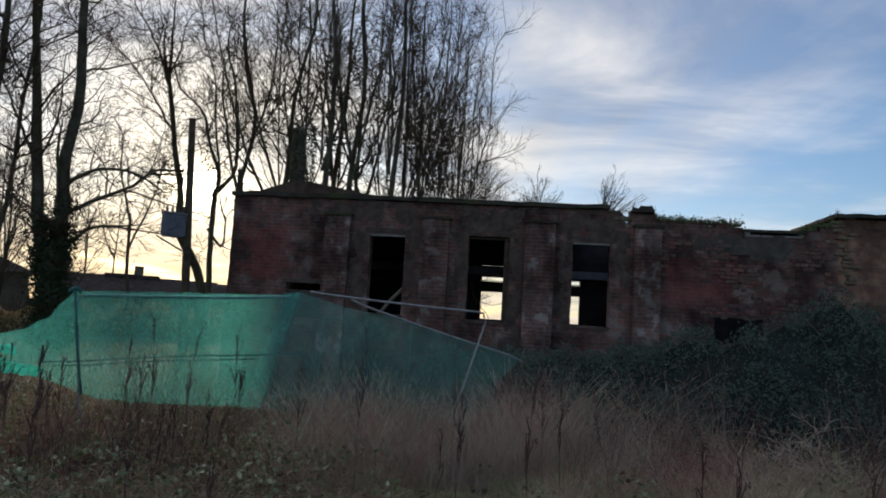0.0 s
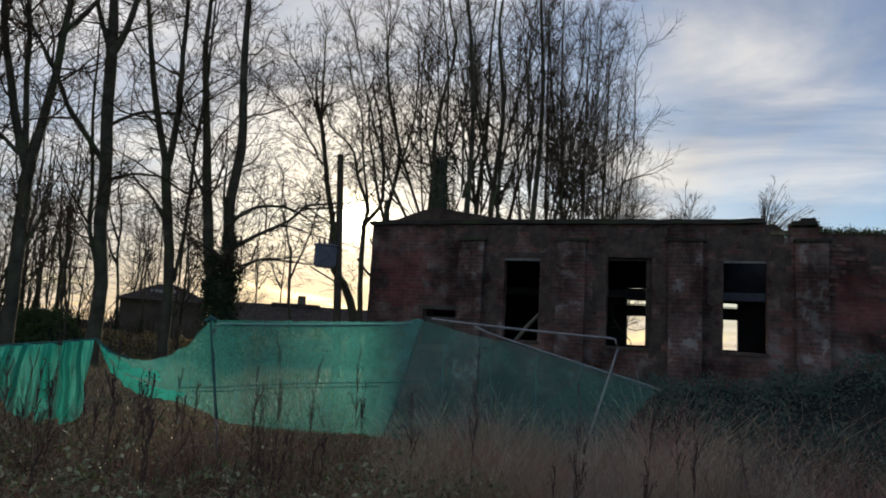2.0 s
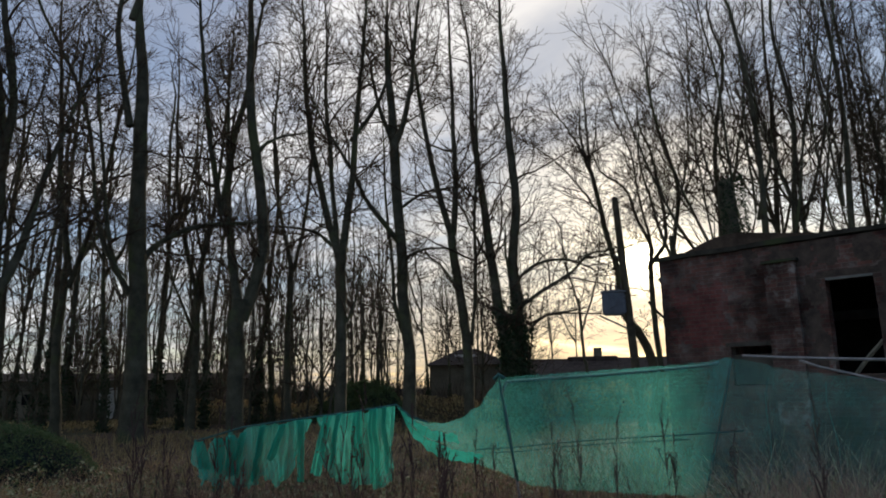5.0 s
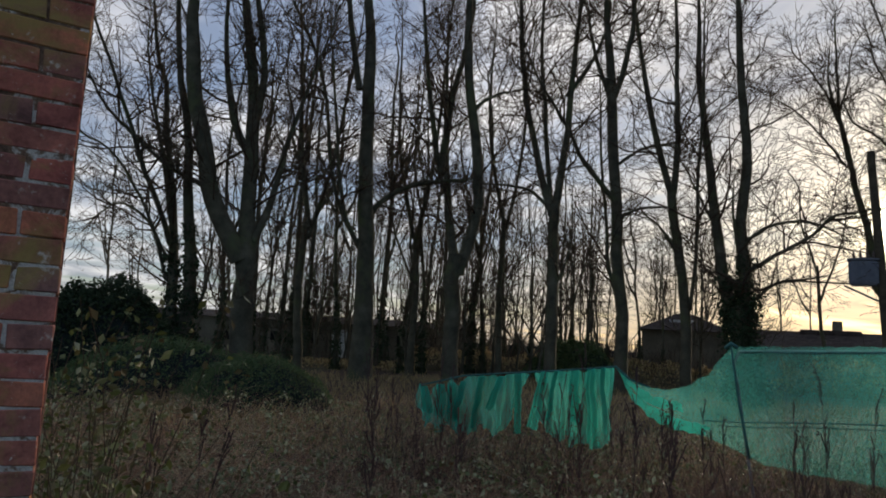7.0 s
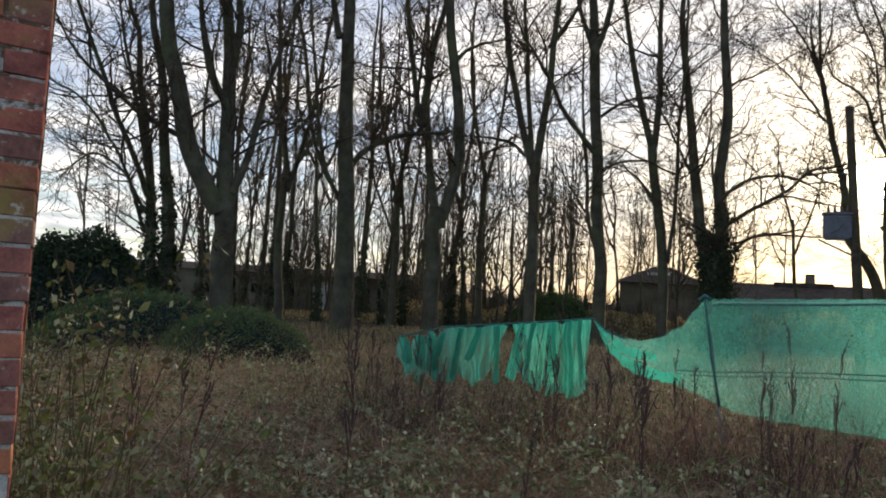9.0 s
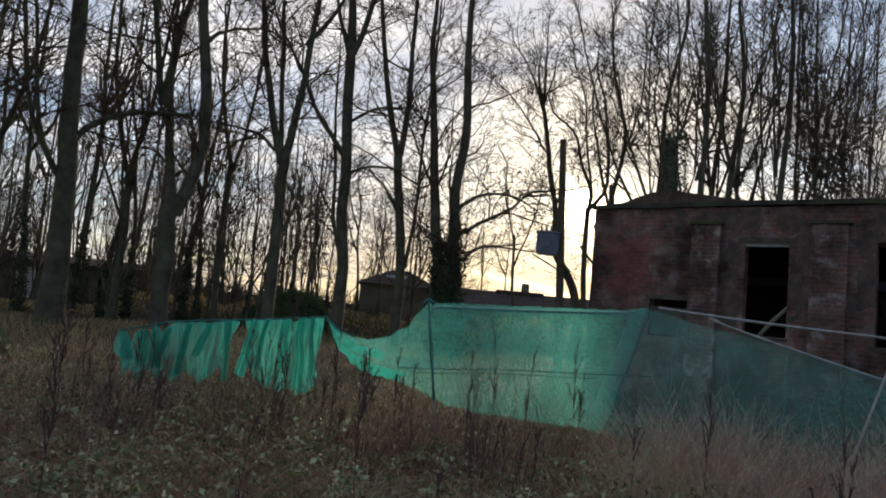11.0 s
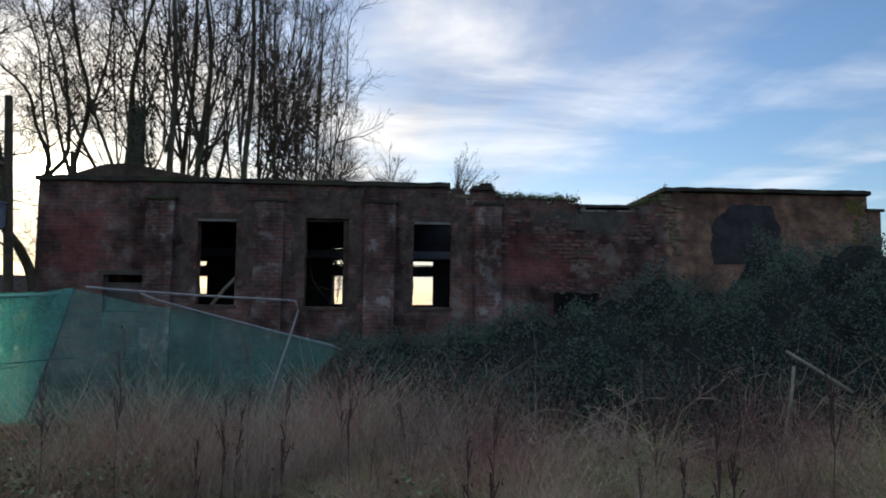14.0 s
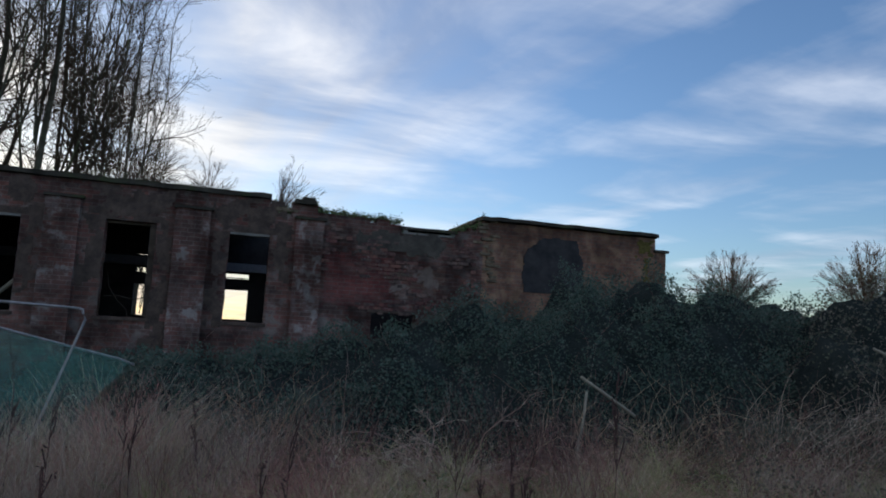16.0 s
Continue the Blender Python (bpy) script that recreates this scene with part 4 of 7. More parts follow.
part("hanging_wire", to_mesh("hanging_wire", *line_tube([(-1.08, 0.3, 2.03), (-0.85, 0.3, 2.06), (-0.6, 0.32, 2.0), (-0.36, 0.3, 2.06)], 0.007, 5), M_TIMBER), None, ruin)
part("steel_beam", box(-5.66, 2.28, REAR - FY - 0.22, REAR - FY - 0.08, 2.93, 3.13, 0.01), M_BEAM, ruin, "blue-grey painted steel beam")
for x in (0.18,):
    part("mullion", box(x - 0.03, x + 0.03, REAR - FY + 0.03, REAR - FY + 0.10, 1.77, 2.90, 0.005), M_TIMBER, ruin)
part("glazing_bar", box(-1.14, 1.43, REAR - FY + 0.03, REAR - FY + 0.08, 2.775, 2.793, 0.003), M_TIMBER, ruin)
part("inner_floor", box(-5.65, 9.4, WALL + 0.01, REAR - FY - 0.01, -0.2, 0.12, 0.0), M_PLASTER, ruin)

# broken middle bay: concrete ring beam with a slot, cap stones, bared courses
part("ring_beam", box(4.09, 5.14, -0.01, 0.30, 3.565, 3.60, 0.006, cuts=5, wear=0.006), M_CONCRETE, ruin)
part("ring_beam_top", box(4.07, 5.20, -0.03, 0.32, 3.645, 3.70, 0.008, cuts=5, wear=0.01), M_SLAB, ruin)
for x in (4.10, 5.06):
    part("beam_block", box(x, x + 0.10, -0.005, 0.28, 3.60, 3.645, 0.004), M_CONCRETE, ruin)
# Dark plate added to stand for the shade inside the slot.
part("slot_shade_plate", box(4.2, 5.06, 0.22, 0.26, 3.60, 3.645, 0.0), M_DARK, ruin)


def ragged(name, x0, x1, z0, z1, proud, mat, label, seed, bite=0.5, step=0.042):
    """A patch with an uneven, nibbled outline, standing a little proud of the wall face."""
    us, zs = lines(x0, x1, step, []), lines(z0, z1, step, [])

    def there(u, z):
        edge = min((u - x0) / 0.28, (x1 - u) / 0.28, (z - z0) / 0.22, (z1 - z) / 0.22)
        return edge + noise.noise(Vector((u * 3.1, z * 3.1, seed))) * bite * 1.6 + noise.noise(Vector((u * 9, z * 9, seed))) * 0.35 > 0.25

    return cell_wall(name, us, zs, there, proud + 0.01, lambda u, d, z: (u, d - proud, z), mat, ruin, 0.010, label)


ragged("cement_patch", 3.2, 5.2, 3.12, 3.60, 0.012, M_CEMENT, "dark grey cement render left on the wall", 1)
ragged("brick_infill", 2.58, 4.05, 2.06, 3.14, 0.010, M_INFILL, "smooth deep red brick infill panel", 2, 0.3)
ragged("cement_patch", 3.9, 5.0, 2.3, 3.0, 0.010, M_PALEPATCH, "pale flaking render patch", 3, 0.8)
ragged("soot_patch", -0.32, 0.02, 1.9, 3.45, 0.010, M_GRIME, "soot stain beside the window", 4, 0.5)
ragged("soot_patch", -0.42, 0.06, 1.0, 1.98, 0.008, M_GRIME, "soot stain below the window corner", 24, 0.6)
ragged("soot_patch", 1.66, 2.05, 2.4, 3.6, 0.010, M_GRIME, "soot stain beside the window", 5, 0.6)
ragged("soot_patch", -1.5, -1.12, 2.2, 3.4, 0.010, M_GRIME, "soot stain beside the window", 6, 0.7)
ragged("brick_infill", -5.9, -4.7, 2.25, 3.5, 0.008, M_INFILL, "dull red brick showing through worn render", 7, 0.7)
ragged("soot_patch", -3.52, -3.11, 1.8, 3.5, 0.008, M_GRIME, "soot stain beside the window", 14, 0.8)
ragged("soot_patch", -2.38, -2.05, 2.0, 3.5, 0.008, M_GRIME, "soot stain beside the window", 15, 0.8)
ragged("soot_patch", -1.4, 0.0, 3.42, 3.95, 0.008, M_GRIME, "sooty band under the roof edge", 16, 0.9)
ragged("soot_patch", 0.6, 1.9, 3.40, 3.95, 0.008, M_GRIME, "sooty band under the roof edge", 17, 0.8)
ragged("soot_patch", -4.4, -2.2, 3.50, 3.95, 0.008, M_GRIME, "sooty band under the roof edge", 18, 1.0)
ragged("soot_patch", 0.58, 0.9, 1.6, 3.3, 0.010, M_GRIME, "damp dark stain beside the window", 8, 0.7)
part("cap_stone", box(2.02, 2.42, -0.12, 0.34, 3.93, 4.00, 0.012, cuts=5, wear=0.02), M_SLAB, ruin, "broken coping stones on the pier")
part("cap_stone", box(2.16, 2.40, -0.08, 0.28, 4.003, 4.06, 0.012, cuts=4, wear=0.02), M_SLAB, ruin)
rng = np.random.default_rng(5)
for i in range(30):
    x = 5.64 + rng.uniform(0, 0.42) if i < 22 else rng.uniform(1.62, 2.0)
    z = (2.75 + (i * 7) % 17 * 0.075) if i < 22 else 3.76 + rng.uniform(0, 0.03)
    w = rng.uniform(0.06, 0.11)
    part("loose_brick", box(x - w, x + w, -0.016 - rng.uniform(0, 0.02), 0.07, z, z + 0.058, 0.008, wear=0.006), M_RUBBLE, ruin)


ragged("moss_stain", 9.26, 9.765, 3.52, 3.96, 0.004, M_MOSS_DARK, "olive moss at the head of the wall corner", 9, 0.35, 0.045)
ragged("moss_stain", 9.44, 9.66, 2.75, 3.52, 0.004, M_MOSS_DARK, "olive moss streak running down the wall", 19, 0.3, 0.045)


def tarred_patch():
    """A dark tarred patch with a rounded head on the end block, uneven at its rim."""
    us, zs = lines(6.5, 8.15, 0.026, []), lines(2.6, 3.82, 0.026, [])

    def there(u, z):
        wob = 0.05 * noise.noise(Vector((u * 4, z * 4, 3)))
        if z < 3.2:
            return 6.66 + wob + (3.2 - z) * 0.02 < u < 8.0 + wob + (3.2 - z) * 0.08
        return ((u - 7.34) / (0.68 + wob)) ** 2 + ((z - 3.2) / (0.56 + wob)) ** 2 < 1 or (7.34 < u < 8.0 - (z - 3.2) * 0.25 + wob and z < 3.74)

    return cell_wall("tarred_patch", us, zs, there, 0.03, lambda u, d, z: (u, d - 0.002, z), M_SOOT, ruin, 0.008, "dark tarred patch with a rounded head")


tarred_patch()


def low_gable():
    """A low earth-covered hump of roofing over the left end."""
    bm = bmesh.new()
    prof = [(-6.02, 4.05), (-5.85, 4.16), (-5.5, 4.28), (-5.1, 4.40), (-4.7, 4.44), (-3.9, 4.30), (-2.8, 4.10), (-2.8, 4.03)]
    rows = []
    for y in (0.55, 1.2, 2.2, 3.4, 4.6):
        rows.append([bm.verts.new((x + 0.05 * noise.noise(Vector((x, y, 0))), y, z + 0.03 * noise.noise(Vector((x * 2, y * 2, 1))))) for x, z in prof])
    for a, b in zip(rows, rows[1:]):
        for i in range(len(prof) - 1):
            bm.faces.new((a[i], a[i + 1], b[i + 1], b[i]))
    bm.faces.new(rows[0][::-1])
    bm.faces.new(rows[-1])
    bmesh.ops.recalc_face_normals(bm, faces=bm.faces[:])
    return bm


part("roof_hump", low_gable(), M_EARTH, ruin, "low mossy hump of roofing")

# moss and grass along the broken wall head
rng = np.random.default_rng(11)
xs = np.concatenate([rng.uniform(2.35, 4.1, 2600), rng.uniform(5.05, 5.85, 1200), rng.uniform(1.65, 2.1, 250)])
pz = np.array([broken_top(x) for x in xs])
pts = np.stack([xs, rng.uniform(-0.05, 0.33, len(xs)), pz + np.abs(rng.normal(size=len(xs))) * 0.055 + 0.01], axis=1)
v, f = leaves(rng, pts, 0.026)
wall_moss = thing("wall_top_moss", (0, FY, 0), "moss and small weeds growing along the broken wall top", "moss", kind="stuff")
part("tufts", big_mesh("tufts", v, f, M_LAUREL), None, wall_moss)
n = 70
xs = np.concatenate([rng.uniform(2.35, 4.1, 50), rng.uniform(5.1, 6.3, 20)])
b0 = np.stack([xs, rng.uniform(0, 0.3, n), np.array([min(broken_top(x), 4.05) for x in xs])], axis=1)
tipv = b0 + np.stack([rng.normal(size=n) * 0.06, rng.normal(size=n) * 0.05, rng.uniform(0.04, 0.20, n)], axis=1)
P = np.stack([b0, (b0 + tipv) / 2 + rng.normal(size=(n, 3)) * 0.015, tipv], axis=1)
v, f = tubes(P, np.tile([0.006, 0.005, 0.003], (n, 1)), 3)
part("weed_stems", big_mesh("weed_stems", v, f, M_DOCK), None, wall_moss)


# ---- fence and netting ----
FD = Vector((1.93, 1.08, 0)).normalized()
F0 = Vector((-4.39, 5.92, 0))
FN = Vector((-FD.y, FD.x, 0))


def on_fence(s, z, off=0.0):
    p = F0 + FD * s + FN * off
    return (p.x, p.y, z)


def curve_through(points, n):
    """A smooth run of n points through the given ones."""
    p = np.array(points, float)
    t = np.concatenate([[0], np.cumsum(np.linalg.norm(np.diff(p, axis=0), axis=1))])
    q = np.linspace(0, t[-1], n)
    return np.stack([np.interp(q, t, p[:, i]) for i in range(p.shape[1])], axis=1)


def fence_panel(name_label, s0, z0, s1, z1, foot0, foot1, off, wires=True, posts=(False, True)):
    """A site fence panel of bent tube with a wire infill, given by its top corners and feet along the fence line."""
    t = thing("fence_panel", on_fence(s0, 0), name_label, "fence panel", "site fence panels")
    o = Vector(on_fence(s0, 0))

    def loc(s, z, k=0.0):
        return tuple(Vector(on_fence(s, z, off + k)) - o)

    r = 0.11
    part("rail", big_mesh("rail", *line_tube([loc(s0 + r * 0.8, z0), *[loc(s0 + (s1 - s0) * q, z0 + (z1 - z0) * q - 0.012 * math.sin(q * math.pi)) for q in np.linspace(0.1, 0.9, 9)], loc(s1 - r * 0.8, z1)], 0.0135, 8), M_PIPE, True), None, t)
    for there, s, z, foot, way in ((posts[0], s0, z0, foot0, 1), (posts[1], s1, z1, foot1, -1)):
        if there:
            bend = [loc(s + way * r * 0.8, z), loc(s + way * r * 0.35, z - 0.01), loc(s + way * 0.03, z - 0.045), loc(s, z - r)]
            run = [loc(s + (foot[0] - s) * q, z - r + (foot[1] - z + r) * q) for q in np.linspace(0.1, 1, 6)]
            part("post", big_mesh("post", *line_tube(bend + run, 0.0135, 8), M_PIPE, True), None, t)
    if wires:
        n = int((s1 - s0) / 0.16)
        P = []
        for i in range(1, n):
            q = i / n
            a, b = loc(s0 + (s1 - s0) * q, z0 + (z1 - z0) * q - 0.02), loc(foot0[0] + (foot1[0] - foot0[0]) * q, max(foot0[1], foot1[1]) + 0.05)
            P.append([a, tuple((np.array(a) + np.array(b)) / 2), b])
        v, f = tubes(np.array(P), np.full((len(P), 3), 0.0016), 3)
        part("wire_infill", big_mesh("wire_infill", v, f, M_MESHWIRE), None, t)
    return t


fence_panel("leaning galvanised tube fence panel holding green netting", 0.02, 1.655, 2.22, 1.785, (0.22, 0.02), (2.40, 0.02), 0.02, False, (True, False))
fence_panel("leaning galvanised tube site fence panel with bent corner", 2.26, 1.85, 4.56, 1.75, (2.55, 0.02), (4.03, 0.0), 0.0, False)
fence_panel("slumped galvanised fence rail sagging to the ground", 2.78, 1.80, 5.26, 1.165, (2.6, 0.05), (5.3, 0.0), 0.14, False, (False, False))


def netting_sheet(label, top, bottom, n, rows, fold, seed, waves, mat=None, shift=-0.05, torn=0.0):
    """A hanging sheet of netting between a top and a bottom edge along the fence, with folds; edges are ragged."""
    T, B = curve_through(top, n), curve_through(bottom, n)
    nr = np.random.default_rng(seed)
    ph = nr.uniform(0, 6.28, 4)
    verts = []
    for k in range(rows):
        q = k / (rows - 1)
        for i in range(n):
            s, z = T[i] * (1 - q) + B[i] * q
            hang = q * (1 - q) * 4
            off = fold * (0.35 + q) * (math.sin(s * waves + ph[0] + 0.7 * q) + 0.55 * math.sin(s * waves * 2.3 + ph[1]) + 0.4 * math.sin(s * waves * 0.43 + z * 2 + ph[2]))
            if torn:        # loose cloth: leaning, uneven creases
                lean = s + 0.35 * (q - 0.5) * noise.noise(Vector((s * 1.3, 4.0, seed)))
                off = fold * (1.5 * noise.noise(Vector((lean * 7.0, q * 1.1, seed))) + 1.1 * noise.noise(Vector((lean * 17.0, q * 1.6, seed + 3))) + 0.5 * noise.noise(Vector((lean * 34.0, q * 3.0, seed + 5)))) * (0.5 + 0.8 * q)
            off += 0.05 * noise.noise(Vector((s * 1.6, z * 2.2, seed))) + 0.025 * hang
            zz = z + (0.014 * noise.noise(Vector((s * 9, seed, 0))) if 0 < k < rows - 1 else 0.022 * noise.noise(Vector((s * 12, seed, k))))
            zz -= torn * q ** 3 * (noise.noise(Vector((s * 5, seed, 7))) + 0.6 * noise.noise(Vector((s * 17, seed, 9))))
            zz -= torn * 0.5 * (1 - q) ** 4 * max(0.0, noise.noise(Vector((s * 6, seed, 5))))
            verts.append(on_fence(s, zz, off + shift))
    faces = [(k * n + i, k * n + i + 1, (k + 1) * n + i + 1, (k + 1) * n + i) for k in range(rows - 1) for i in range(n - 1)]
    me = to_mesh("netting", verts, faces, mat or M_NET, True)
    return tagged(new("netting", me), label, "netting", "green debris netting")


net_main = netting_sheet("taut green debris netting tied along the site fence",
                         [(-1.10, 1.425), (-0.95, 1.30), (-0.76, 1.245), (-0.58, 1.24), (-0.42, 1.28), (-0.2, 1.42), (-0.1, 1.56), (0.0, 1.69), (0.5, 1.715), (1.02, 1.74), (1.62, 1.77), (1.95, 1.79), (2.24, 1.845)],
                         [(-1.06, 1.36), (-0.93, 1.14), (-0.81, 1.0), (-0.57, 0.88), (-0.24, 0.84), (-0.02, 0.75), (0.28, 0.64), (0.76, 0.60), (1.13, 0.585), (1.5, 0.58), (1.6, 0.58), (1.75, 0.58), (1.90, 0.59)], 150, 34, 0.018, 3, 6.5)
net_right = netting_sheet("shaded green debris netting on the leaning fence panel",
                          [(2.10, 1.82), (2.26, 1.84), (2.8, 1.70), (3.4, 1.62), (4.0, 1.46), (4.7, 1.31), (5.1, 1.19)],
                          [(1.70, 0.54), (2.42, 0.5), (2.9, 0.42), (3.4, 0.4), (3.8, 0.37), (4.1, 0.36), (4.4, 0.36)], 110, 30, 0.02, 7, 4.0, M_NET_SHADED, 0.09)
net_torn_a = netting_sheet("torn strip of green debris netting hanging in pleats",
                           [(-2.02, 1.31), (-1.7, 1.34), (-1.43, 1.37), (-1.2, 1.41), (-1.13, 1.42)],
                           [(-1.90, 0.86), (-1.80, 0.60), (-1.62, 0.64), (-1.45, 0.60), (-1.20, 0.60)], 150, 28, 0.13, 12, 25.0, M_NET_TORN, torn=0.16)
net_torn_b = netting_sheet("ragged green debris netting bunched over weeds",
                           [(-3.55, 0.96), (-3.49, 1.08), (-3.38, 0.90), (-3.27, 1.13), (-3.18, 0.93), (-3.08, 1.18), (-2.98, 1.10), (-2.85, 1.21), (-2.5, 1.25), (-2.07, 1.305)],
                           [(-3.52, 0.60), (-3.3, 0.58), (-3.0, 0.60), (-2.75, 0.56), (-2.55, 0.64), (-2.38, 0.68), (-2.24, 0.9)], 240, 28, 0.13, 21, 21.0, M_NET_TORN, torn=0.20)



def net_fold(parent, top, bottom, seed, n=26, rows=20, shift=-0.11, mat=None):
    """A second thickness of netting where the sheet is bunched into a pleat."""
    T, B = curve_through(top, n), curve_through(bottom, n)
    verts = []
    for k in range(rows):
        q = k / (rows - 1)
        for i in range(n):
            s, z = T[i] * (1 - q) + B[i] * q
            u = i / (n - 1) * 2 - 1
            s += 0.02 * noise.noise(Vector((z * 6, seed, 0)))
            off = 0.05 * (1 - u * u) + 0.03 * math.sin(u * 7 + seed + q * 2)
            verts.append(on_fence(s, z + 0.03 * noise.noise(Vector((s * 15, seed, q * 3))), shift - off))
    faces = [(k * n + i, k * n + i + 1, (k + 1) * n + i + 1, (k + 1) * n + i) for k in range(rows - 1) for i in range(n - 1)]
    part("pleat", to_mesh("pleat", verts, faces, mat or M_NET_FOLD, True), None, parent)


rng = np.random.default_rng(15)
for sheet, a, b, z_a, z_b, count in ((net_torn_a, -2.0, -1.14, 1.31, 1.41, 5), (net_torn_b, -3.52, -2.10, 1.03, 1.29, 7)):
    for i in range(count):
        s0 = a + (b - a) * (i + rng.uniform(0.1, 0.7)) / count
        w, zt = rng.uniform(0.03, 0.15), z_a + (z_b - z_a) * (s0 - a) / (b - a)
        zb, drift = rng.uniform(0.62, 0.86), rng.uniform(-0.16, 0.06)
        net_fold(sheet, [(s0, zt), (s0 + w * 0.6, zt + 0.01)], [(s0 + drift, zb + 0.03), (s0 + drift + w, zb)], s0)
net_fold(net_main, [(-1.10, 1.42), (-0.93, 1.22), (-0.75, 1.08), (-0.5, 0.99), (-0.2, 0.92)], [(-1.06, 1.36), (-0.90, 1.10), (-0.73, 0.95), (-0.5, 0.87), (-0.25, 0.84)], 4, 40, 10, -0.08)
net_fold(net_main, [(-1.06, 1.40), (-0.86, 1.24), (-0.66, 1.16), (-0.45, 1.12)], [(-1.02, 1.33), (-0.84, 1.14), (-0.64, 1.06), (-0.42, 1.05)], 6, 36, 8, -0.08)

cords, oo = net_main, Vector((0, 0, 0))


def cord(points, r):
    v, f = line_tube([tuple(Vector(on_fence(s, z, -0.075)) - oo) for s, z in points], r, 5)
    part("cord", big_mesh("cord", v, f, M_CORD, True), None, cords)


cord([(-0.25, 0.98), (0.1, 1.0), (0.5, 1.04), (0.9, 1.075), (1.3, 1.10), (1.7, 1.12), (2.28, 1.16)], 0.006)
cord([(-0.12, 0.95), (0.2, 0.965), (0.6, 1.01), (1.0, 1.04), (1.4, 1.06), (1.8, 1.085)], 0.005)
cord([(0.0, 1.70), (0.03, 1.45), (0.07, 1.15), (0.12, 0.9), (0.16, 0.68)], 0.011)
cord([(-3.5, 1.05), (-2.9, 1.205), (-2.4, 1.27), (-2.0, 1.315), (-1.5, 1.375), (-1.1, 1.43), (-0.95, 1.31), (-0.76, 1.25)], 0.011)
cord([(2.24, 1.83), (2.16, 1.5), (2.05, 1.1), (1.95, 0.75), (1.90, 0.6)], 0.007)
cord([(-0.05, 1.67), (0.0, 1.72), (0.06, 1.68)], 0.022)

cords = net_right
# Thin dark tubes drawn on the net as its shaded creases.
for s0, s1 in ((2.55, 2.48), (3.05, 3.10), (3.62, 3.55)):
    v, f = line_tube([on_fence(s0 + (s1 - s0) * q + 0.02 * math.sin(q * 9 + s0), 1.66 - 0.12 * (s0 - 2.5) - 1.1 * q, 0.05) for q in np.linspace(0, 1, 7)], 0.004, 5)
    part("loose_cord", big_mesh("loose_cord", v, f, M_CORD, True), None, net_right)

# ---- utility pole with a transformer ----
PX, PY = polar(28.6, 25.0)[:2]
pole = thing("utility_pole", (PX, PY, 0), "weathered wooden utility pole leaning slightly, with transformer bracket", "utility pole")
lean = Vector(left_of(28.6))
pz = [(0.45 - 0.085 * z, z) for z in np.linspace(-0.2, 8.25, 10)]
v, f = tubes(np.array([[tuple(lean * (-a) * 0.62) [:2] + (z,) for a, z in pz]]), np.linspace(0.16, 0.115, 10)[None], 10)
part("shaft", big_mesh("shaft", v, f, M_POLE, True), None, pole)
part("shaft_top", box(-0.09, 0.09, -0.09, 0.09, 8.2, 8.27, 0.02), M_POLE, pole).location = lean * 0.157


def bar(a, b, r, sides=6):
    return line_tube([a, tuple((Vector(a) + Vector(b)) / 2), b], r, sides)


for za, zb, q in ((4.0, 3.45, 0.95), (4.86, 4.86, 0.55)):
    v, f = bar(tuple(lean * -0.10 + Vector((0, 0, zb))), tuple(lean * q + Vector((0, 0, za))), 0.035)
    part("bracket", big_mesh("bracket", v, f, M_MESHWIRE, True), None, pole)
for z in (7.0, 6.0):
    v, f = bar(tuple(lean * -0.02 + Vector((0, 0, z))), tuple(lean * 0.32 + Vector((0, 0, z + 0.12))), 0.03)
    part("arm", big_mesh("arm", v, f, M_MESHWIRE, True), None, pole)
tr = thing("transformer", (PX + lean.x * 0.42, PY + lean.y * 0.42, 4.0), "blue-grey pole-mounted transformer tank with bushings on top", "transformer")
bm = box(-0.40, 0.40, -0.30, 0.30, 0.0, 0.76, 0.05)
part("tank", bm, M_TRANSFORMER, tr).rotation_euler = (0, 0, radians(28.6))
bm = box(-0.44, 0.44, -0.34, 0.34, 0.762, 0.82, 0.02)
part("lid", bm, M_TRANSFORMER, tr).rotation_euler = (0, 0, radians(28.6))
for i, q in enumerate((-0.28, -0.1, 0.08, 0.26)):
    v, f = tubes(np.array([[(-q * 0.88, -q * 0.48, 0.80 + h) for h in (0, 0.06, 0.12, 0.18, 0.24, 0.31)]]), np.array([[0.04, 0.055, 0.035, 0.05, 0.03, 0.012]]), 8)
    part("bushing", big_mesh("bushing", v, f, M_CERAMIC, True), None, tr)
for q in np.linspace(-0.32, 0.32, 6):
    fin = box(q - 0.012, q + 0.012, -0.37, -0.305, 0.08, 0.68, 0.004)
    part("cooling_fin", fin, M_TRANSFORMER, tr).rotation_euler = (0, 0, radians(28.6))

# ---- trees in the front row ----
def front_tree(seed, az, d, stems, label, ivy=None, name="tree", group="front row of bare trees", **how):
    m = shaped_tree(seed, stems, left_of(az), **how)
    x, y, _ = polar(az, d)
    return build_tree(name, (x, y, ground_height(x, y)), m, label, ivy, group, seed=seed)


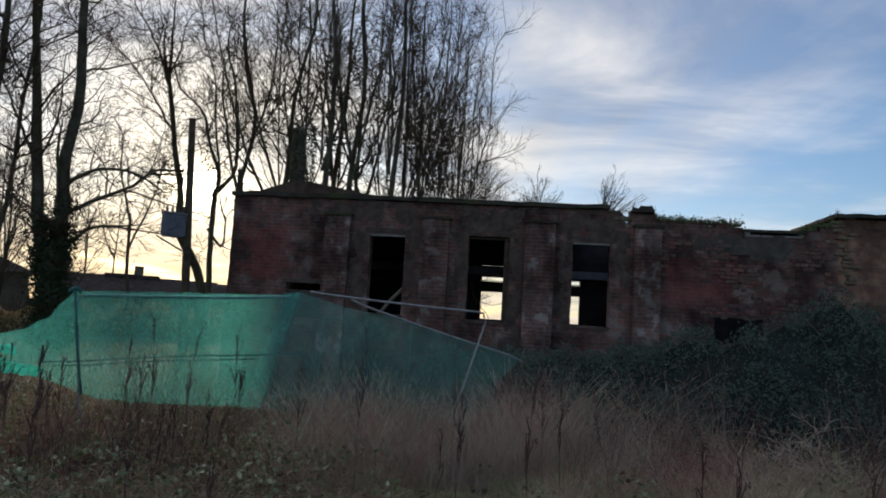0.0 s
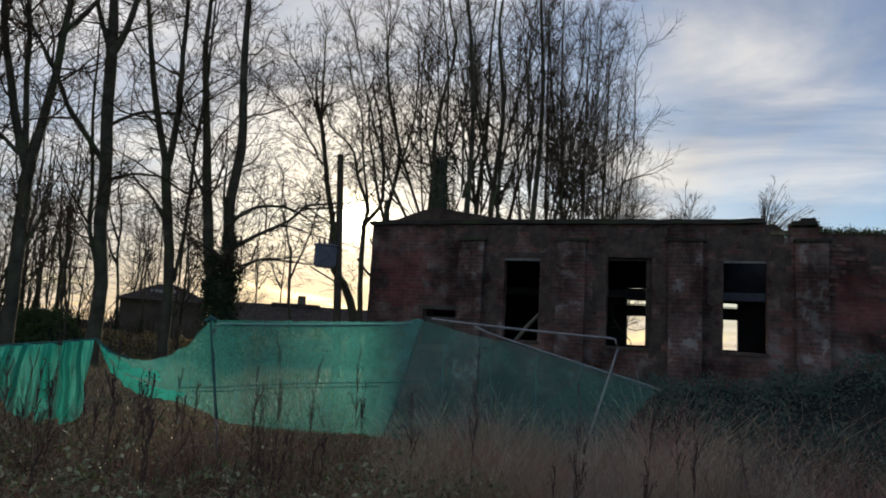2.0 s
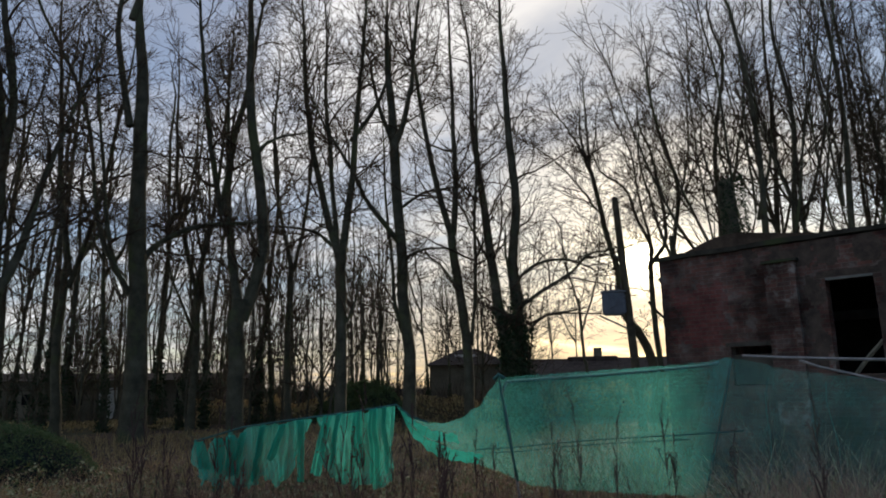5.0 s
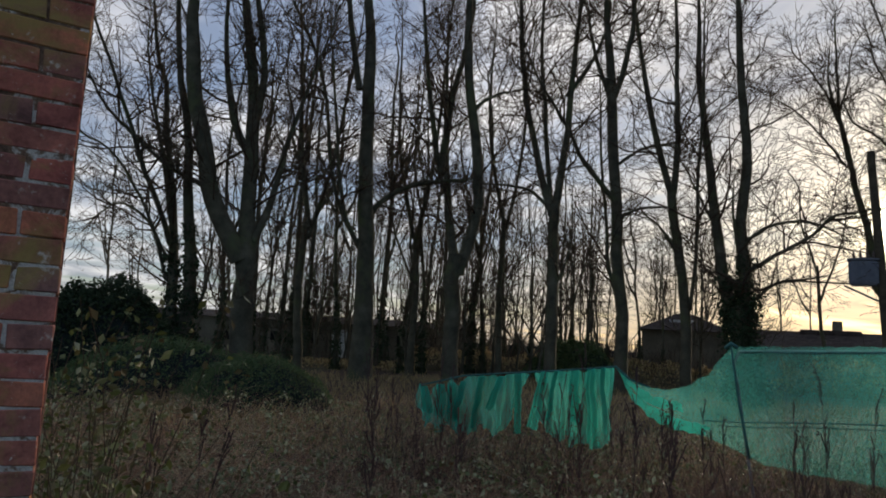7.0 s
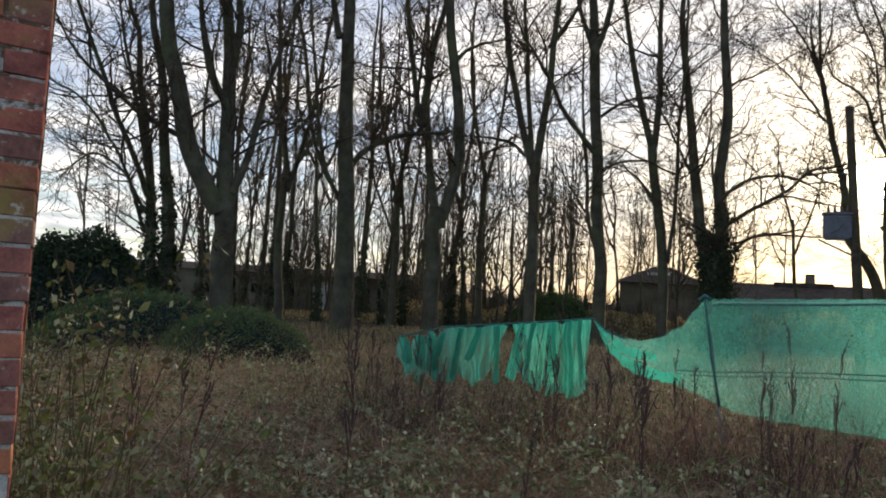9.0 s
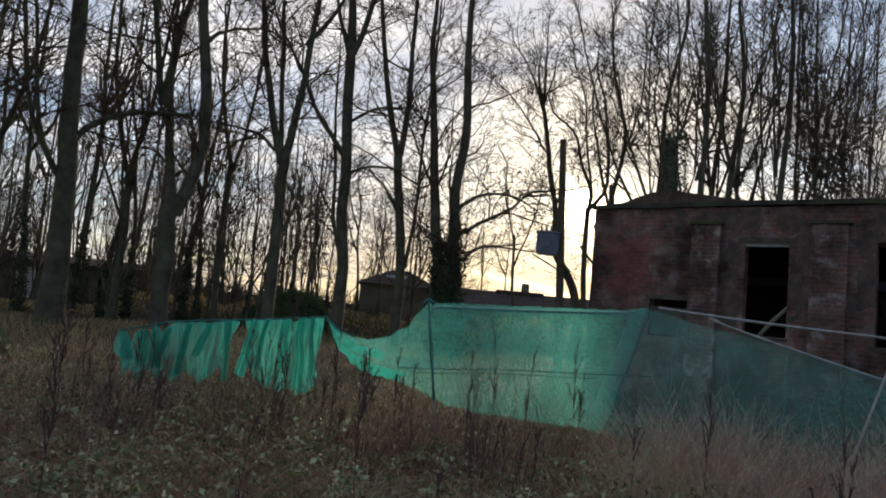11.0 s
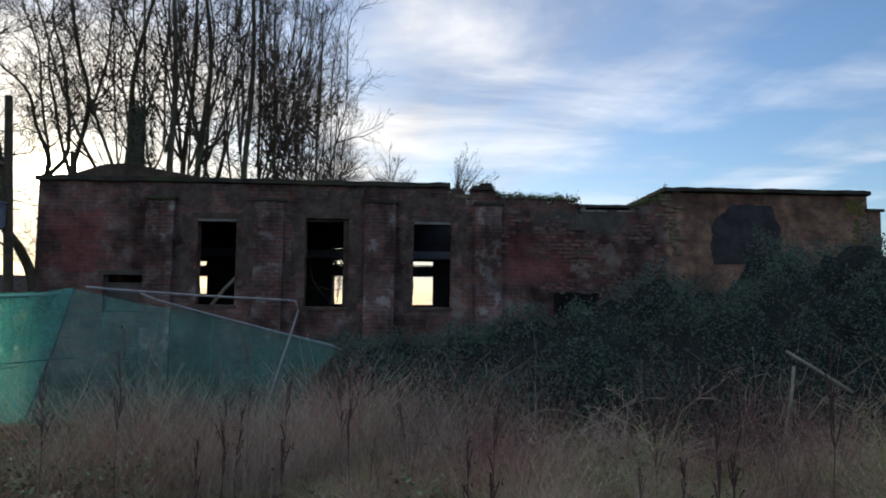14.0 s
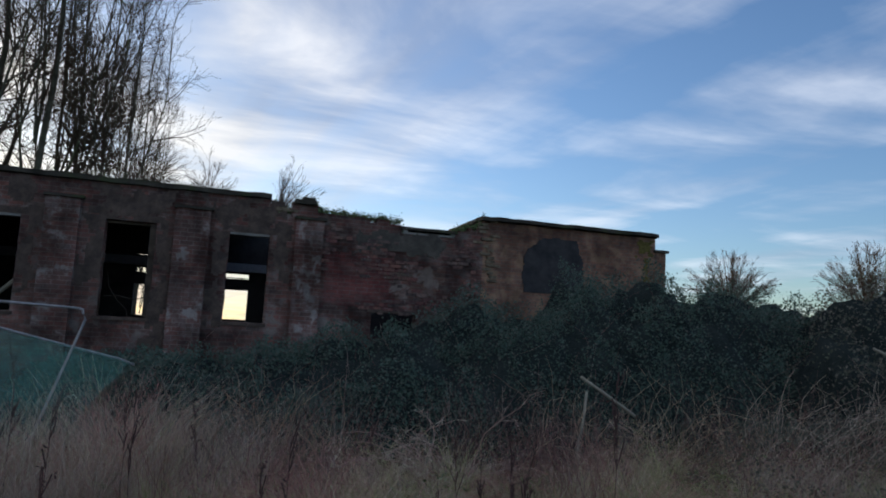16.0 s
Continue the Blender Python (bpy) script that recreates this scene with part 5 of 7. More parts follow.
# each: seed, bearing, distance, stems (radius at foot, radius at end, way up in metres sideways and height)
front_tree(100, 81.7, 24, [
    (0.245, 0.094, [(-0.2, 1.2), (-0.1, 3.7), (0.2, 6.4), (0.3, 7.9), (0.7, 9.6), (0.9, 11)]),
    (0.188, 0.072, [(0.2, 1.3), (0.4, 4.7), (0.6, 6.2), (1, 8.4), (1.2, 10.1), (1.5, 10.9)]),
    (0.101, 0.043, [(0.5, 4.3), (0.8, 5.1), (1.4, 6.4), (2, 7.8), (2.6, 9.2), (3.2, 10.5)]),
    (0.094, 0.036, [(0.5, 4.9), (0.8, 6.3), (1.3, 8.1), (1.6, 9.8), (1.8, 10.9)]),
    (0.087, 0.036, [(-0.3, 6.3), (0.6, 6.7), (1.7, 7.5), (2.7, 8.4), (3.3, 9.4)]),
    (0.065, 0.029, [(0.5, 3.1), (1, 4.8), (1.8, 6.2), (2.5, 7), (3.1, 7.2)]),
    (0.058, 0.029, [(0.5, 3.7), (1.3, 5), (2.1, 5.4), (2.7, 4.9)]),
    (0.065, 0.029, [(-0.5, 2.1), (-0.7, 2.8), (-0.8, 3.8), (-0.7, 4.6)]),
], "bare many-stemmed tree with ivy on its trunk", ivy=(5200, 0.0, 5.2, 0.10), boughs=1.9)
front_tree(101, 77.0, 22, [
    (0.371, 0.318, [(0, 1.1), (0.1, 2.1), (0.1, 3.1), (0.2, 4)]),
    (0.304, 0.212, [(0.2, 3.7), (0.7, 4.5), (1.2, 5.5), (1.6, 7.1), (2, 8.8), (2.2, 10.3)]),
    (0.265, 0.172, [(0.1, 3.9), (0.1, 5.2), (0.2, 7.2), (0.3, 8.9), (0.5, 10.5)]),
    (0.146, 0.079, [(0.2, 7.1), (0.7, 7.8), (1, 8.9), (1.3, 10.5)]),
    (0.132, 0.053, [(-0.1, 4.3), (-0.4, 5.1), (-0.6, 6), (-0.8, 7.4), (-1, 8.3), (-1.4, 9.7), (-1.7, 10.8)]),
    (0.146, 0.106, [(0.2, 7.5), (0.1, 8.6), (0, 9.8), (0.1, 10.6)]),
], "large bare tree forking low into two thick stems", boughs=1.9)
front_tree(102, 67.3, 26, [
    (0.391, 0.219, [(0, 0.1), (0.1, 2.2), (0.2, 4.9), (0.4, 7.3), (0.5, 9.7), (0.6, 11.3), (0.6, 12.6)]),
    (0.137, 0.088, [(1, 15.1), (0.7, 16.3), (0.4, 17.8)]),
    (0.137, 0.078, [(0.8, 11), (1.2, 12.9), (1.5, 14.8), (1.5, 17.6)]),
    (0.125, 0.07, [(0.1, 5.9), (-0.2, 6.5), (-0.4, 6.7), (-1.3, 7.3), (-2.4, 7.6), (-3.5, 7.7)]),
    (0.088, 0.049, [(0.4, 5), (1.1, 6.1), (1.7, 8.3), (2.1, 11.1), (3, 13.5), (4, 15.3), (4.7, 17)]),
    (0.094, 0.047, [(0.4, 4.9), (0.9, 5.8), (1.3, 7.7), (1.5, 9.3), (1.8, 11.6)]),
], "tall straight bare tree with one long low limb", boughs=1.9)
front_tree(103, 59.9, 26, [
    (0.308, 0.292, [(0, 1.4), (0, 2.8), (0.1, 3.8), (0, 4.6)]),
    (0.195, 0.114, [(0.1, 4.4), (0.4, 6.4), (0.6, 7.9), (0.7, 9.2)]),
    (0.125, 0.08, [(0.9, 8.2), (1.2, 9.6), (1.5, 11.4), (1.7, 12.9)]),
    (0.178, 0.098, [(0.9, 8.2), (0.7, 9.6), (0.5, 11.3), (0.1, 13.3)]),
    (0.243, 0.162, [(0, 4.1), (-0.4, 5.4), (-0.7, 6.6), (-0.6, 7.9), (-0.4, 9.5), (-0.1, 11.2), (0, 12.7)]),
    (0.08, 0.036, [(-0.2, 10.1), (-0.5, 10.5), (-1.2, 11), (-2, 11.2)]),
], "tall bare tree whose two stems cross higher up")
front_tree(104, 52.2, 26.5, [
    (0.231, 0.198, [(-0.1, 0.6), (0, 3), (0, 4.9), (0, 6.7)]),
    (0.149, 0.107, [(0, 6.5), (0.4, 7.8), (0.8, 9.5), (1.2, 11.3), (1.4, 12.9)]),
    (0.107, 0.074, [(0.1, 7), (0.3, 9.5), (0.4, 11.3), (0.6, 12.8)]),
    (0.165, 0.107, [(-0.1, 6.7), (-0.3, 8.1), (-0.5, 9.8), (-0.6, 11.4), (-0.7, 12.7)]),
    (0.091, 0.054, [(-0.4, 11.3), (-1.1, 12.3), (-1.7, 13.6), (-2, 14.8)]),
    (0.074, 0.033, [(0.3, 7), (0.8, 7.5), (1.7, 7.7), (2.8, 7.8)]),
    (0.066, 0.033, [(-0.2, 3.9), (-0.5, 4.6), (-0.8, 5.9)]),
], "tall bare tree parting into three upright stems")
front_tree(105, 46.7, 27, [
    (0.236, 0.202, [(-0.1, 1.6), (-0.1, 3.1), (0.1, 4.7), (0.1, 6.6), (0.3, 9), (0.4, 11.3)]),
    (0.118, 0.076, [(0.4, 11), (0.6, 11.8), (1, 12.9)]),
    (0.135, 0.093, [(0.4, 11.2), (0.1, 12), (-0.1, 12.8)]),
    (0.109, 0.051, [(0.2, 7.2), (0.9, 8.1), (1.5, 8.9), (1.9, 9.8), (2.4, 10.6), (2.9, 11.4)]),
    (0.084, 0.042, [(0, 3.5), (0.4, 4.6), (0.6, 6.6), (0.8, 8.7), (0.9, 10.9)]),
    (0.067, 0.034, [(0.1, 6.6), (-0.9, 7), (-1.9, 7)]),
    (0.067, 0.034, [(0.1, 8.7), (-0.8, 9.3), (-2, 9.5)]),
], "tall straight bare tree forked high like a tuning fork")
front_tree(106, 41.5, 26.5, [
    (0.198, 0.165, [(0, 1), (0, 2.8), (0.2, 4.6), (0.4, 6.3), (0.5, 7.5)]),
    (0.14, 0.091, [(0.5, 7.2), (0.8, 8.3), (1.1, 9.6), (1.4, 11.2), (1.6, 12.5)]),
    (0.132, 0.083, [(0.5, 7.5), (0.4, 9.2), (0.4, 11.1), (0.4, 12.3)]),
    (0.074, 0.05, [(-0.1, 3.2), (-0.3, 5), (-0.3, 7.2), (-0.4, 9.1), (-0.5, 11.3)]),
    (0.058, 0.033, [(0.3, 5.1), (0.9, 6.1), (1.8, 7)]),
], "tall bare tree forked like a wishbone")
front_tree(107, 37.6, 25.5, [
    (0.382, 0.318, [(-0.1, 2), (0, 2.5), (0, 3.1)]),
    (0.223, 0.111, [(0.1, 2.5), (0.5, 4), (0.7, 5.5), (0.9, 7.1), (1, 8.5), (1.2, 10.3), (1.4, 11.8)]),
    (0.223, 0.127, [(-0.1, 2.5), (-0.1, 4.5), (0, 6), (-0.2, 8), (-0.1, 9.9), (0, 11.6)]),
    (0.064, 0.04, [(0, 3.1), (0.1, 4.8), (0.3, 6.2), (0.3, 6.9)]),
    (0.078, 0.039, [(-0.2, 4.5), (-1.1, 5.1), (-2.1, 5.7), (-2.8, 6.4), (-3.5, 6.5)]),
    (0.059, 0.029, [(-0.3, 3.5), (-1.1, 4.1), (-2.3, 4.3)]),
    (0.068, 0.039, [(-0.1, 5.5), (-0.8, 6), (-1.9, 6.2), (-2.8, 5.9)]),
    (0.064, 0.032, [(0.8, 6.2), (1.3, 7.2), (1.9, 8.5)]),
], "tall bare twin-stemmed tree with a thick ivy sleeve", ivy=(11000, 0.0, 5.0, 0.20), boughs=1.8)
front_tree(108, 27.7, 30, [
    (0.224, 0.145, [(-0.3, 2.6), (0.1, 3.6), (0.6, 4.4), (0.7, 5.7)]),
    (0.132, 0.092, [(0.7, 5.7), (1.1, 7.6), (1.4, 9), (1.7, 10.9)]),
    (0.059, 0.026, [(1.7, 10.9), (2.1, 12.1), (2.6, 13.2), (3.3, 14.2)]),
    (0.066, 0.033, [(1.7, 10.9), (1.7, 12.5), (1.9, 14.6)]),
    (0.053, 0.02, [(1.5, 9.1), (2.3, 10.2), (3.1, 11.3), (3.8, 11.9)]),
    (0.046, 0.02, [(1.7, 11.3), (1.4, 12.3), (1.1, 13.9)]),
], "slender bare tree with fine arching twigs by the pole", name="slender_tree", group="slender trees by the pole", boughs=2.2, reach=(0.9, 2.4), twigs=3.6, tall=4.0, low=0.05)
front_tree(109, 26.5, 29, [
    (0.127, 0.102, [(0, 2.7), (0.1, 4.3), (0.1, 6.2)]),
    (0.083, 0.038, [(0.1, 6.1), (-0.1, 6.9), (0.4, 8.3), (0.7, 9.6), (1.8, 10.8)]),
    (0.089, 0.038, [(0.1, 6.2), (-0.5, 7), (-0.6, 8.5), (-0.3, 10.8), (0.2, 12.7)]),
    (0.057, 0.025, [(-0.1, 6.9), (0.3, 9.1), (0.6, 11.3), (1.1, 12.9)]),
    (0.064, 0.032, [(0.2, 4.8), (-0.4, 4.1), (-0.5, 5.1), (-0.2, 6.1)]),
], "slender bare tree with fine arching twigs by the pole", name="slender_tree", group="slender trees by the pole", boughs=2.0, reach=(0.9, 2.4), twigs=3.6, tall=4.0, low=0.05)
front_tree(120, 56.2, 31, [
    (0.15, 0.11, [(0, 1), (0.1, 4), (0, 7)]),
    (0.1, 0.06, [(0, 7), (0.6, 10), (0.8, 14)]),
    (0.09, 0.05, [(0, 6.5), (-0.7, 10), (-0.9, 14)]),
], "bare tree standing behind the front row")
front_tree(121, 63.5, 30, [
    (0.17, 0.12, [(0, 1), (-0.1, 4), (0.1, 6)]),
    (0.11, 0.06, [(0.1, 6), (0.8, 9), (1.2, 13)]),
    (0.1, 0.06, [(0.1, 5.5), (-0.6, 9), (-0.9, 13)]),
    (0.06, 0.03, [(0, 4), (1, 6.5), (1.4, 9)]),
], "bare tree standing behind the front row")
front_tree(122, 72.4, 29, [
    (0.2, 0.13, [(0, 1), (0.1, 4), (0, 6.5)]),
    (0.13, 0.08, [(0, 6), (0.5, 9), (0.9, 13)]),
    (0.11, 0.06, [(0, 5.5), (-0.8, 9), (-1.3, 13)]),
], "bare tree standing behind the front row")
front_tree(123, 24.7, 28, [
    (0.15, 0.11, [(0, 1), (0, 4.5), (0.1, 7)]),
    (0.09, 0.05, [(0, 6.8), (-0.4, 9.2), (0.2, 12), (0.5, 15)]),
    (0.07, 0.03, [(0, 6), (0.7, 8.5), (1, 12)]),
    (0.06, 0.03, [(-0.3, 8.6), (-0.9, 11), (-1, 14)]),
], "slender bare tree with upswept twigs by the ruin", name="slender_tree", group="slender trees by the pole", boughs=2.0, reach=(0.9, 2.4), twigs=3.6, tall=4.0)
front_tree(124, 32.0, 38, [
    (0.11, 0.07, [(0, 1), (0.2, 3.5), (0.3, 6)]),
    (0.06, 0.03, [(0.3, 5.8), (0.9, 8), (1.2, 10.5)]),
    (0.06, 0.03, [(0.2, 4.5), (-0.6, 7), (-0.9, 9.5)]),
], "small bare tree with a fine-twigged head", name="slender_tree", group="slender trees by the pole", boughs=1.8, reach=(0.8, 2.0), tall=1.5)

# ---- dense clump of poplars behind the building ----
def poplar_stems(seed, height, count, fan, r):
    """A straight leader and upswept stems that part from it and stand close together."""
    rr = np.random.default_rng(seed)
    lead = [(0.0, 0.0)] + [(rr.normal() * 0.24, h * height) for h in (0.2, 0.4, 0.6, 0.8, 0.97)]
    stems = [(r, r * 0.22, lead)]
    for i in range(count):
        way = fan * ((i + 0.5) / count * 2 - 1) + rr.normal() * 0.15
        h0 = rr.uniform(3.0, height * 0.42)
        top = height * (1 - 0.12 * abs(way) / fan) * rr.uniform(0.86, 0.98)
        stems.append((r * rr.uniform(0.26, 0.48), 0.014, [(way * 0.05, h0), (way * 0.42, h0 + (top - h0) * 0.25), (way * 0.75 + rr.normal() * 0.1, h0 + (top - h0) * 0.6), (way, top)]))
    return stems


HOW = dict(boughs=1.7, reach=(1.0, 3.6), angle=(54, 34), lift=0.05, twigs=3.0, sprays=3.0, tips=0, tall=1.0, wobble=0.085, depth=0.2, fine=0.0052, twig_len=(0.5, 1.6))
clump = [shaped_tree(400 + i, poplar_stems(420 + i, 18.0, 5, 3.0 + 0.25 * i, 0.16), (-1, 0, 0), low=0.12, **HOW) for i in range(3)]
clump.append(shaped_tree(404, poplar_stems(424, 17.0, 6, 2.8, 0.10), (-1, 0, 0), low=0.06, **{**HOW, "boughs": 2.5, "reach": (0.8, 3.0), "twigs": 2.7, "fine": 0.0050, "angle": (58, 38), "wobble": 0.09}))
proto = [build_tree("poplar", polar(az, d), clump[i], "dense bare poplar with upswept twigs", None, "poplar clump behind the building") for i, (az, d) in enumerate([(18.1, 26), (15.2, 26.5), (21.2, 27.5), (11.2, 28)])]
for az, d, turn, sc, k, w in ((13.0, 26, 40, 1.02, 0, 0.95), (17.1, 30, 80, 1.05, 1, 1.0), (9.7, 27, 310, 1.0, 3, 0.9), (8.0, 26.5, 200, 0.93, 3, 0.74), (6.6, 26.5, 100, 0.85, 3, 0.62), (5.4, 28, 20, 0.72, 3, 0.55), (4.6, 27, 150, 0.52, 3, 0.45)):
    x, y, z = polar(az, d)
    c = copy_thing(proto[k], pose(x, y, z, 0, 0, turn))
    c.scale = (w, w, sc)
sx, sy, _ = polar(19.9, 24)
stump = thing("ivy_clad_stump", (sx, sy, 0), "broken-topped trunk wrapped in dark ivy behind the roof", "tree trunk")
rng = np.random.default_rng(77)
P = stem_path(rng, (0.1, 0, -0.3), (-0.15, 0, 8.2), 10, 0.04)
v, f = tubes(P[None], np.linspace(0.44, 0.24, 10)[None], 10)
part("trunk", big_mesh("trunk", v, f, M_BARK, True), None, stump)
v, f = leaves(rng, ivy_points(rng, 5600, 0.52, 0.5, 8.3, 0.06), 0.055)
part("ivy", big_mesh("ivy", v, f, M_IVY), None, stump)

# ---- wood behind the front row ----
wood = [shaped_tree(500 + i, wild_stems(np.random.default_rng(520 + i), 12.0 + 0.9 * i, 0.095 + 0.012 * i, 2.2 + 0.9 * i, 1 + i % 3, 1.6), (-1, 0, 0), boughs=1.5, reach=(0.9, 2.8), angle=(62, 40), twigs=1.9, sprays=1.6, tips=0,
                    fine=0.0085, tall=2.5, low=0.08, wobble=0.15, depth=0.2) for i in range(6)]
rng = np.random.default_rng(8)
first = []
spots = []
tries = 0
while len(spots) < 25 and tries < 4000:
    tries += 1
    az = rng.uniform(50, 79)
    d = rng.uniform(31, 62)
    if az < 58 and rng.random() < 0.5:
        continue
    x, y, _ = polar(az, d)
    if all((x - a) ** 2 + (y - b) ** 2 > 5.0 for a, b in spots):
        spots.append((x, y))
for i, (x, y) in enumerate(spots):
    k = i % 6
    if i < 6:
        first.append(build_tree("woodland_tree", (x, y, 0), wood[k], "thin bare woodland tree with ivy at its foot", (1300, 0.0, 2.6 + 0.6 * k, 0.08), "wood behind the front row", seed=50 + k))
    else:
        c = copy_thing(first[k], pose(x, y, 0, 0, 0, rng.uniform(0, 360)))
        s = rng.uniform(0.75, 1.12)
        c.scale = (s, s, s)
for i, (az, d) in enumerate([(47.5, 48), (44.0, 55), (50.2, 44), (39.8, 58), (34.8, 62), (33.0, 70), (53.5, 36), (49.0, 34), (45.0, 36), (55.8, 41), (57.4, 34), (51.5, 50), (43.2, 40), (48.3, 42), (62.5, 33), (66.2, 34), (69.4, 33), (73.6, 34), (76.2, 35), (84.8, 58), (87.0, 60), (80.5, 56)]):
    x, y, _ = polar(az, d)
    c = copy_thing(first[i % 6], pose(x, y, 0, 0, 0, 70 * i))
    s = rng.uniform(0.6, 0.85) if az < 60 else rng.uniform(0.85, 1.1)
    c.scale = (s, s, s)

# ---- undergrowth of saplings in the wood ----
sap = [shaped_tree(560 + i, wild_stems(np.random.default_rng(570 + i), 6.0 + i, 0.05, 0.8, 3, 1.3), (-1, 0, 0), boughs=2.0, reach=(0.7, 1.8), angle=(58, 40), twigs=2.0, sprays=1.4, tips=0, fine=0.007, tall=1.0, low=0.06, wobble=0.18, depth=0.25) for i in range(3)]
base = []
for i in range(58):
    az, d = (rng.uniform(35, 60) if i % 3 == 1 else rng.uniform(52, 80)), rng.uniform(29, 58)
    x, y, _ = polar(az, d)
    if i < 3:
        base.append(build_tree("sapling", (x, y, 0), sap[i], "thin bare sapling in the undergrowth", None, "undergrowth saplings"))
    else:
        c = copy_thing(base[i % 3], pose(x, y, 0, 0, 0, rng.uniform(0, 360)))
        k = rng.uniform(0.7, 1.55)
        c.scale = (k, k, k)

# ---- round-headed trees far to the right, and shrubs behind the roof ----
def domed_tree(seed):
    """A round-headed bare tree: limbs fan out from a short bole to a dome, with ascending twigs."""
    rr = np.random.default_rng(seed)
    foot = stem_path(rr, (0, 0, -3.6), (0.05, 0, 1.7), 6, 0.02)
    trunk = tubes(foot[None], np.linspace(0.26, 0.17, 6)[None], 8)
    t = np.linspace(0, 1, 7)[:, None]
    limbs = []
    for i in range(84):
        el, az = math.asin(rr.uniform(0.10, 1.0)), rr.uniform(0, 6.28)
        end = np.array([3.3 * math.cos(el) * math.cos(az), 3.3 * math.cos(el) * math.sin(az), 2.3 + 3.7 * math.sin(el)]) * rr.uniform(0.93, 1.0)
        start = np.array([0, 0, rr.uniform(0.9, 1.7)])
        knee = start * 0.5 + end * 0.5 + np.array([0, 0, 0.30 * math.cos(el)])
        limbs.append(start * (1 - t) ** 2 + knee * 2 * t * (1 - t) + end * t ** 2 + rr.normal(size=(7, 3)) * 0.04 * t)
    limbs = np.array(limbs)
    R = np.tile(np.linspace(0.040, 0.006, 7), (len(limbs), 1))
    C, CR = branch_out(rr, limbs, R, 1300, 4, 0.35, 1.0, 0.35, 1.0, 36, 26, 0.01, 0.06, 0.010, 0.006)
    D, DR = branch_out(rr, C, CR, 5200, 2, 0.2, 1.0, 0.2, 0.5, 36, 26, 0.0, 0.06, 0.010, 0.005)
    cv, cf = merge([tubes(limbs, R, 5), tubes(C, CR, 3), tubes(D, DR, 3)])
    return (*trunk, cv, cf)


far = domed_tree(700)
x, y, _ = polar(-40.6, 58)
ft = build_tree("round_tree", (x, y, 3.1), far, "distant bare tree with a round fine-twigged head", None, "distant round-headed trees")
ft.scale = (1.08, 1.08, 1.0)
for az, d, s, turn in ((-49.6, 60, 1.12, 60), (-53.5, 56, 1.1, 140), (-58.0, 58, 1.15, 210)):
    x, y, _ = polar(az, d)
    c = copy_thing(ft, pose(x, y, 3.1, 0, 0, turn))
    c.scale = (s, s, s)
def fan_shrub(seed, wide, tall, blown, base):
    """A leafless bush on a thin bole: many stems fanning from one point, combed over by the wind."""
    rr = np.random.default_rng(seed)
    foot = tubes(np.array([[(0, 0, -0.3), (0.06, 0, 1.4), (-0.03, 0.05, 2.8), (0.0, 0, base + 0.2)]]), np.array([[0.06, 0.045, 0.035, 0.014]]), 6)
    t = np.linspace(0, 1, 6)[:, None]
    S = []
    for i in range(30):
        a = rr.uniform(-1, 1)
        end = np.array([a * wide * 0.5 + blown * rr.uniform(0.3, 1.0), rr.normal() * 0.25, tall * rr.uniform(0.55, 1.0) * (1 - 0.35 * abs(a))])
        knee = np.array([end[0] * 0.22, end[1] * 0.4, end[2] * 0.62])
        S.append(np.array([0, 0, base]) + knee * 2 * t * (1 - t) + end * t ** 2 + rr.normal(size=(6, 3)) * 0.012 * t)
    S = np.array(S)
    SR = np.tile(np.linspace(0.011, 0.004, 6), (len(S), 1))
    C, CR = branch_out(rr, S, SR, 260, 4, 0.25, 1.0, 0.15, 0.5, 38, 26, 0.02, 0.12, 0.012, 0.0034)
    D, DR = branch_out(rr, C, CR, 420, 2, 0.2, 1.0, 0.08, 0.22, 40, 30, 0.0, 0.1, 0.012, 0.003)
    return (*foot, *merge([tubes(S, SR, 4), tubes(C, CR, 3), tubes(D, DR, 3)]))


for seed, at, wide, tall, blown, base in ((720, (0.25, 19.6, 0), 1.3, 1.7, 0.05, 4.5), (721, (2.15, 19.6, 0), 1.5, 2.0, 0.6, 4.3), (722, (-1.6, 22.0, 0), 1.5, 2.0, 0.9, 4.6)):
    build_tree("shrub", at, fan_shrub(seed, wide, tall, blown, base), "leafless windblown shrub showing above the roof", None, "shrubs behind the roof")


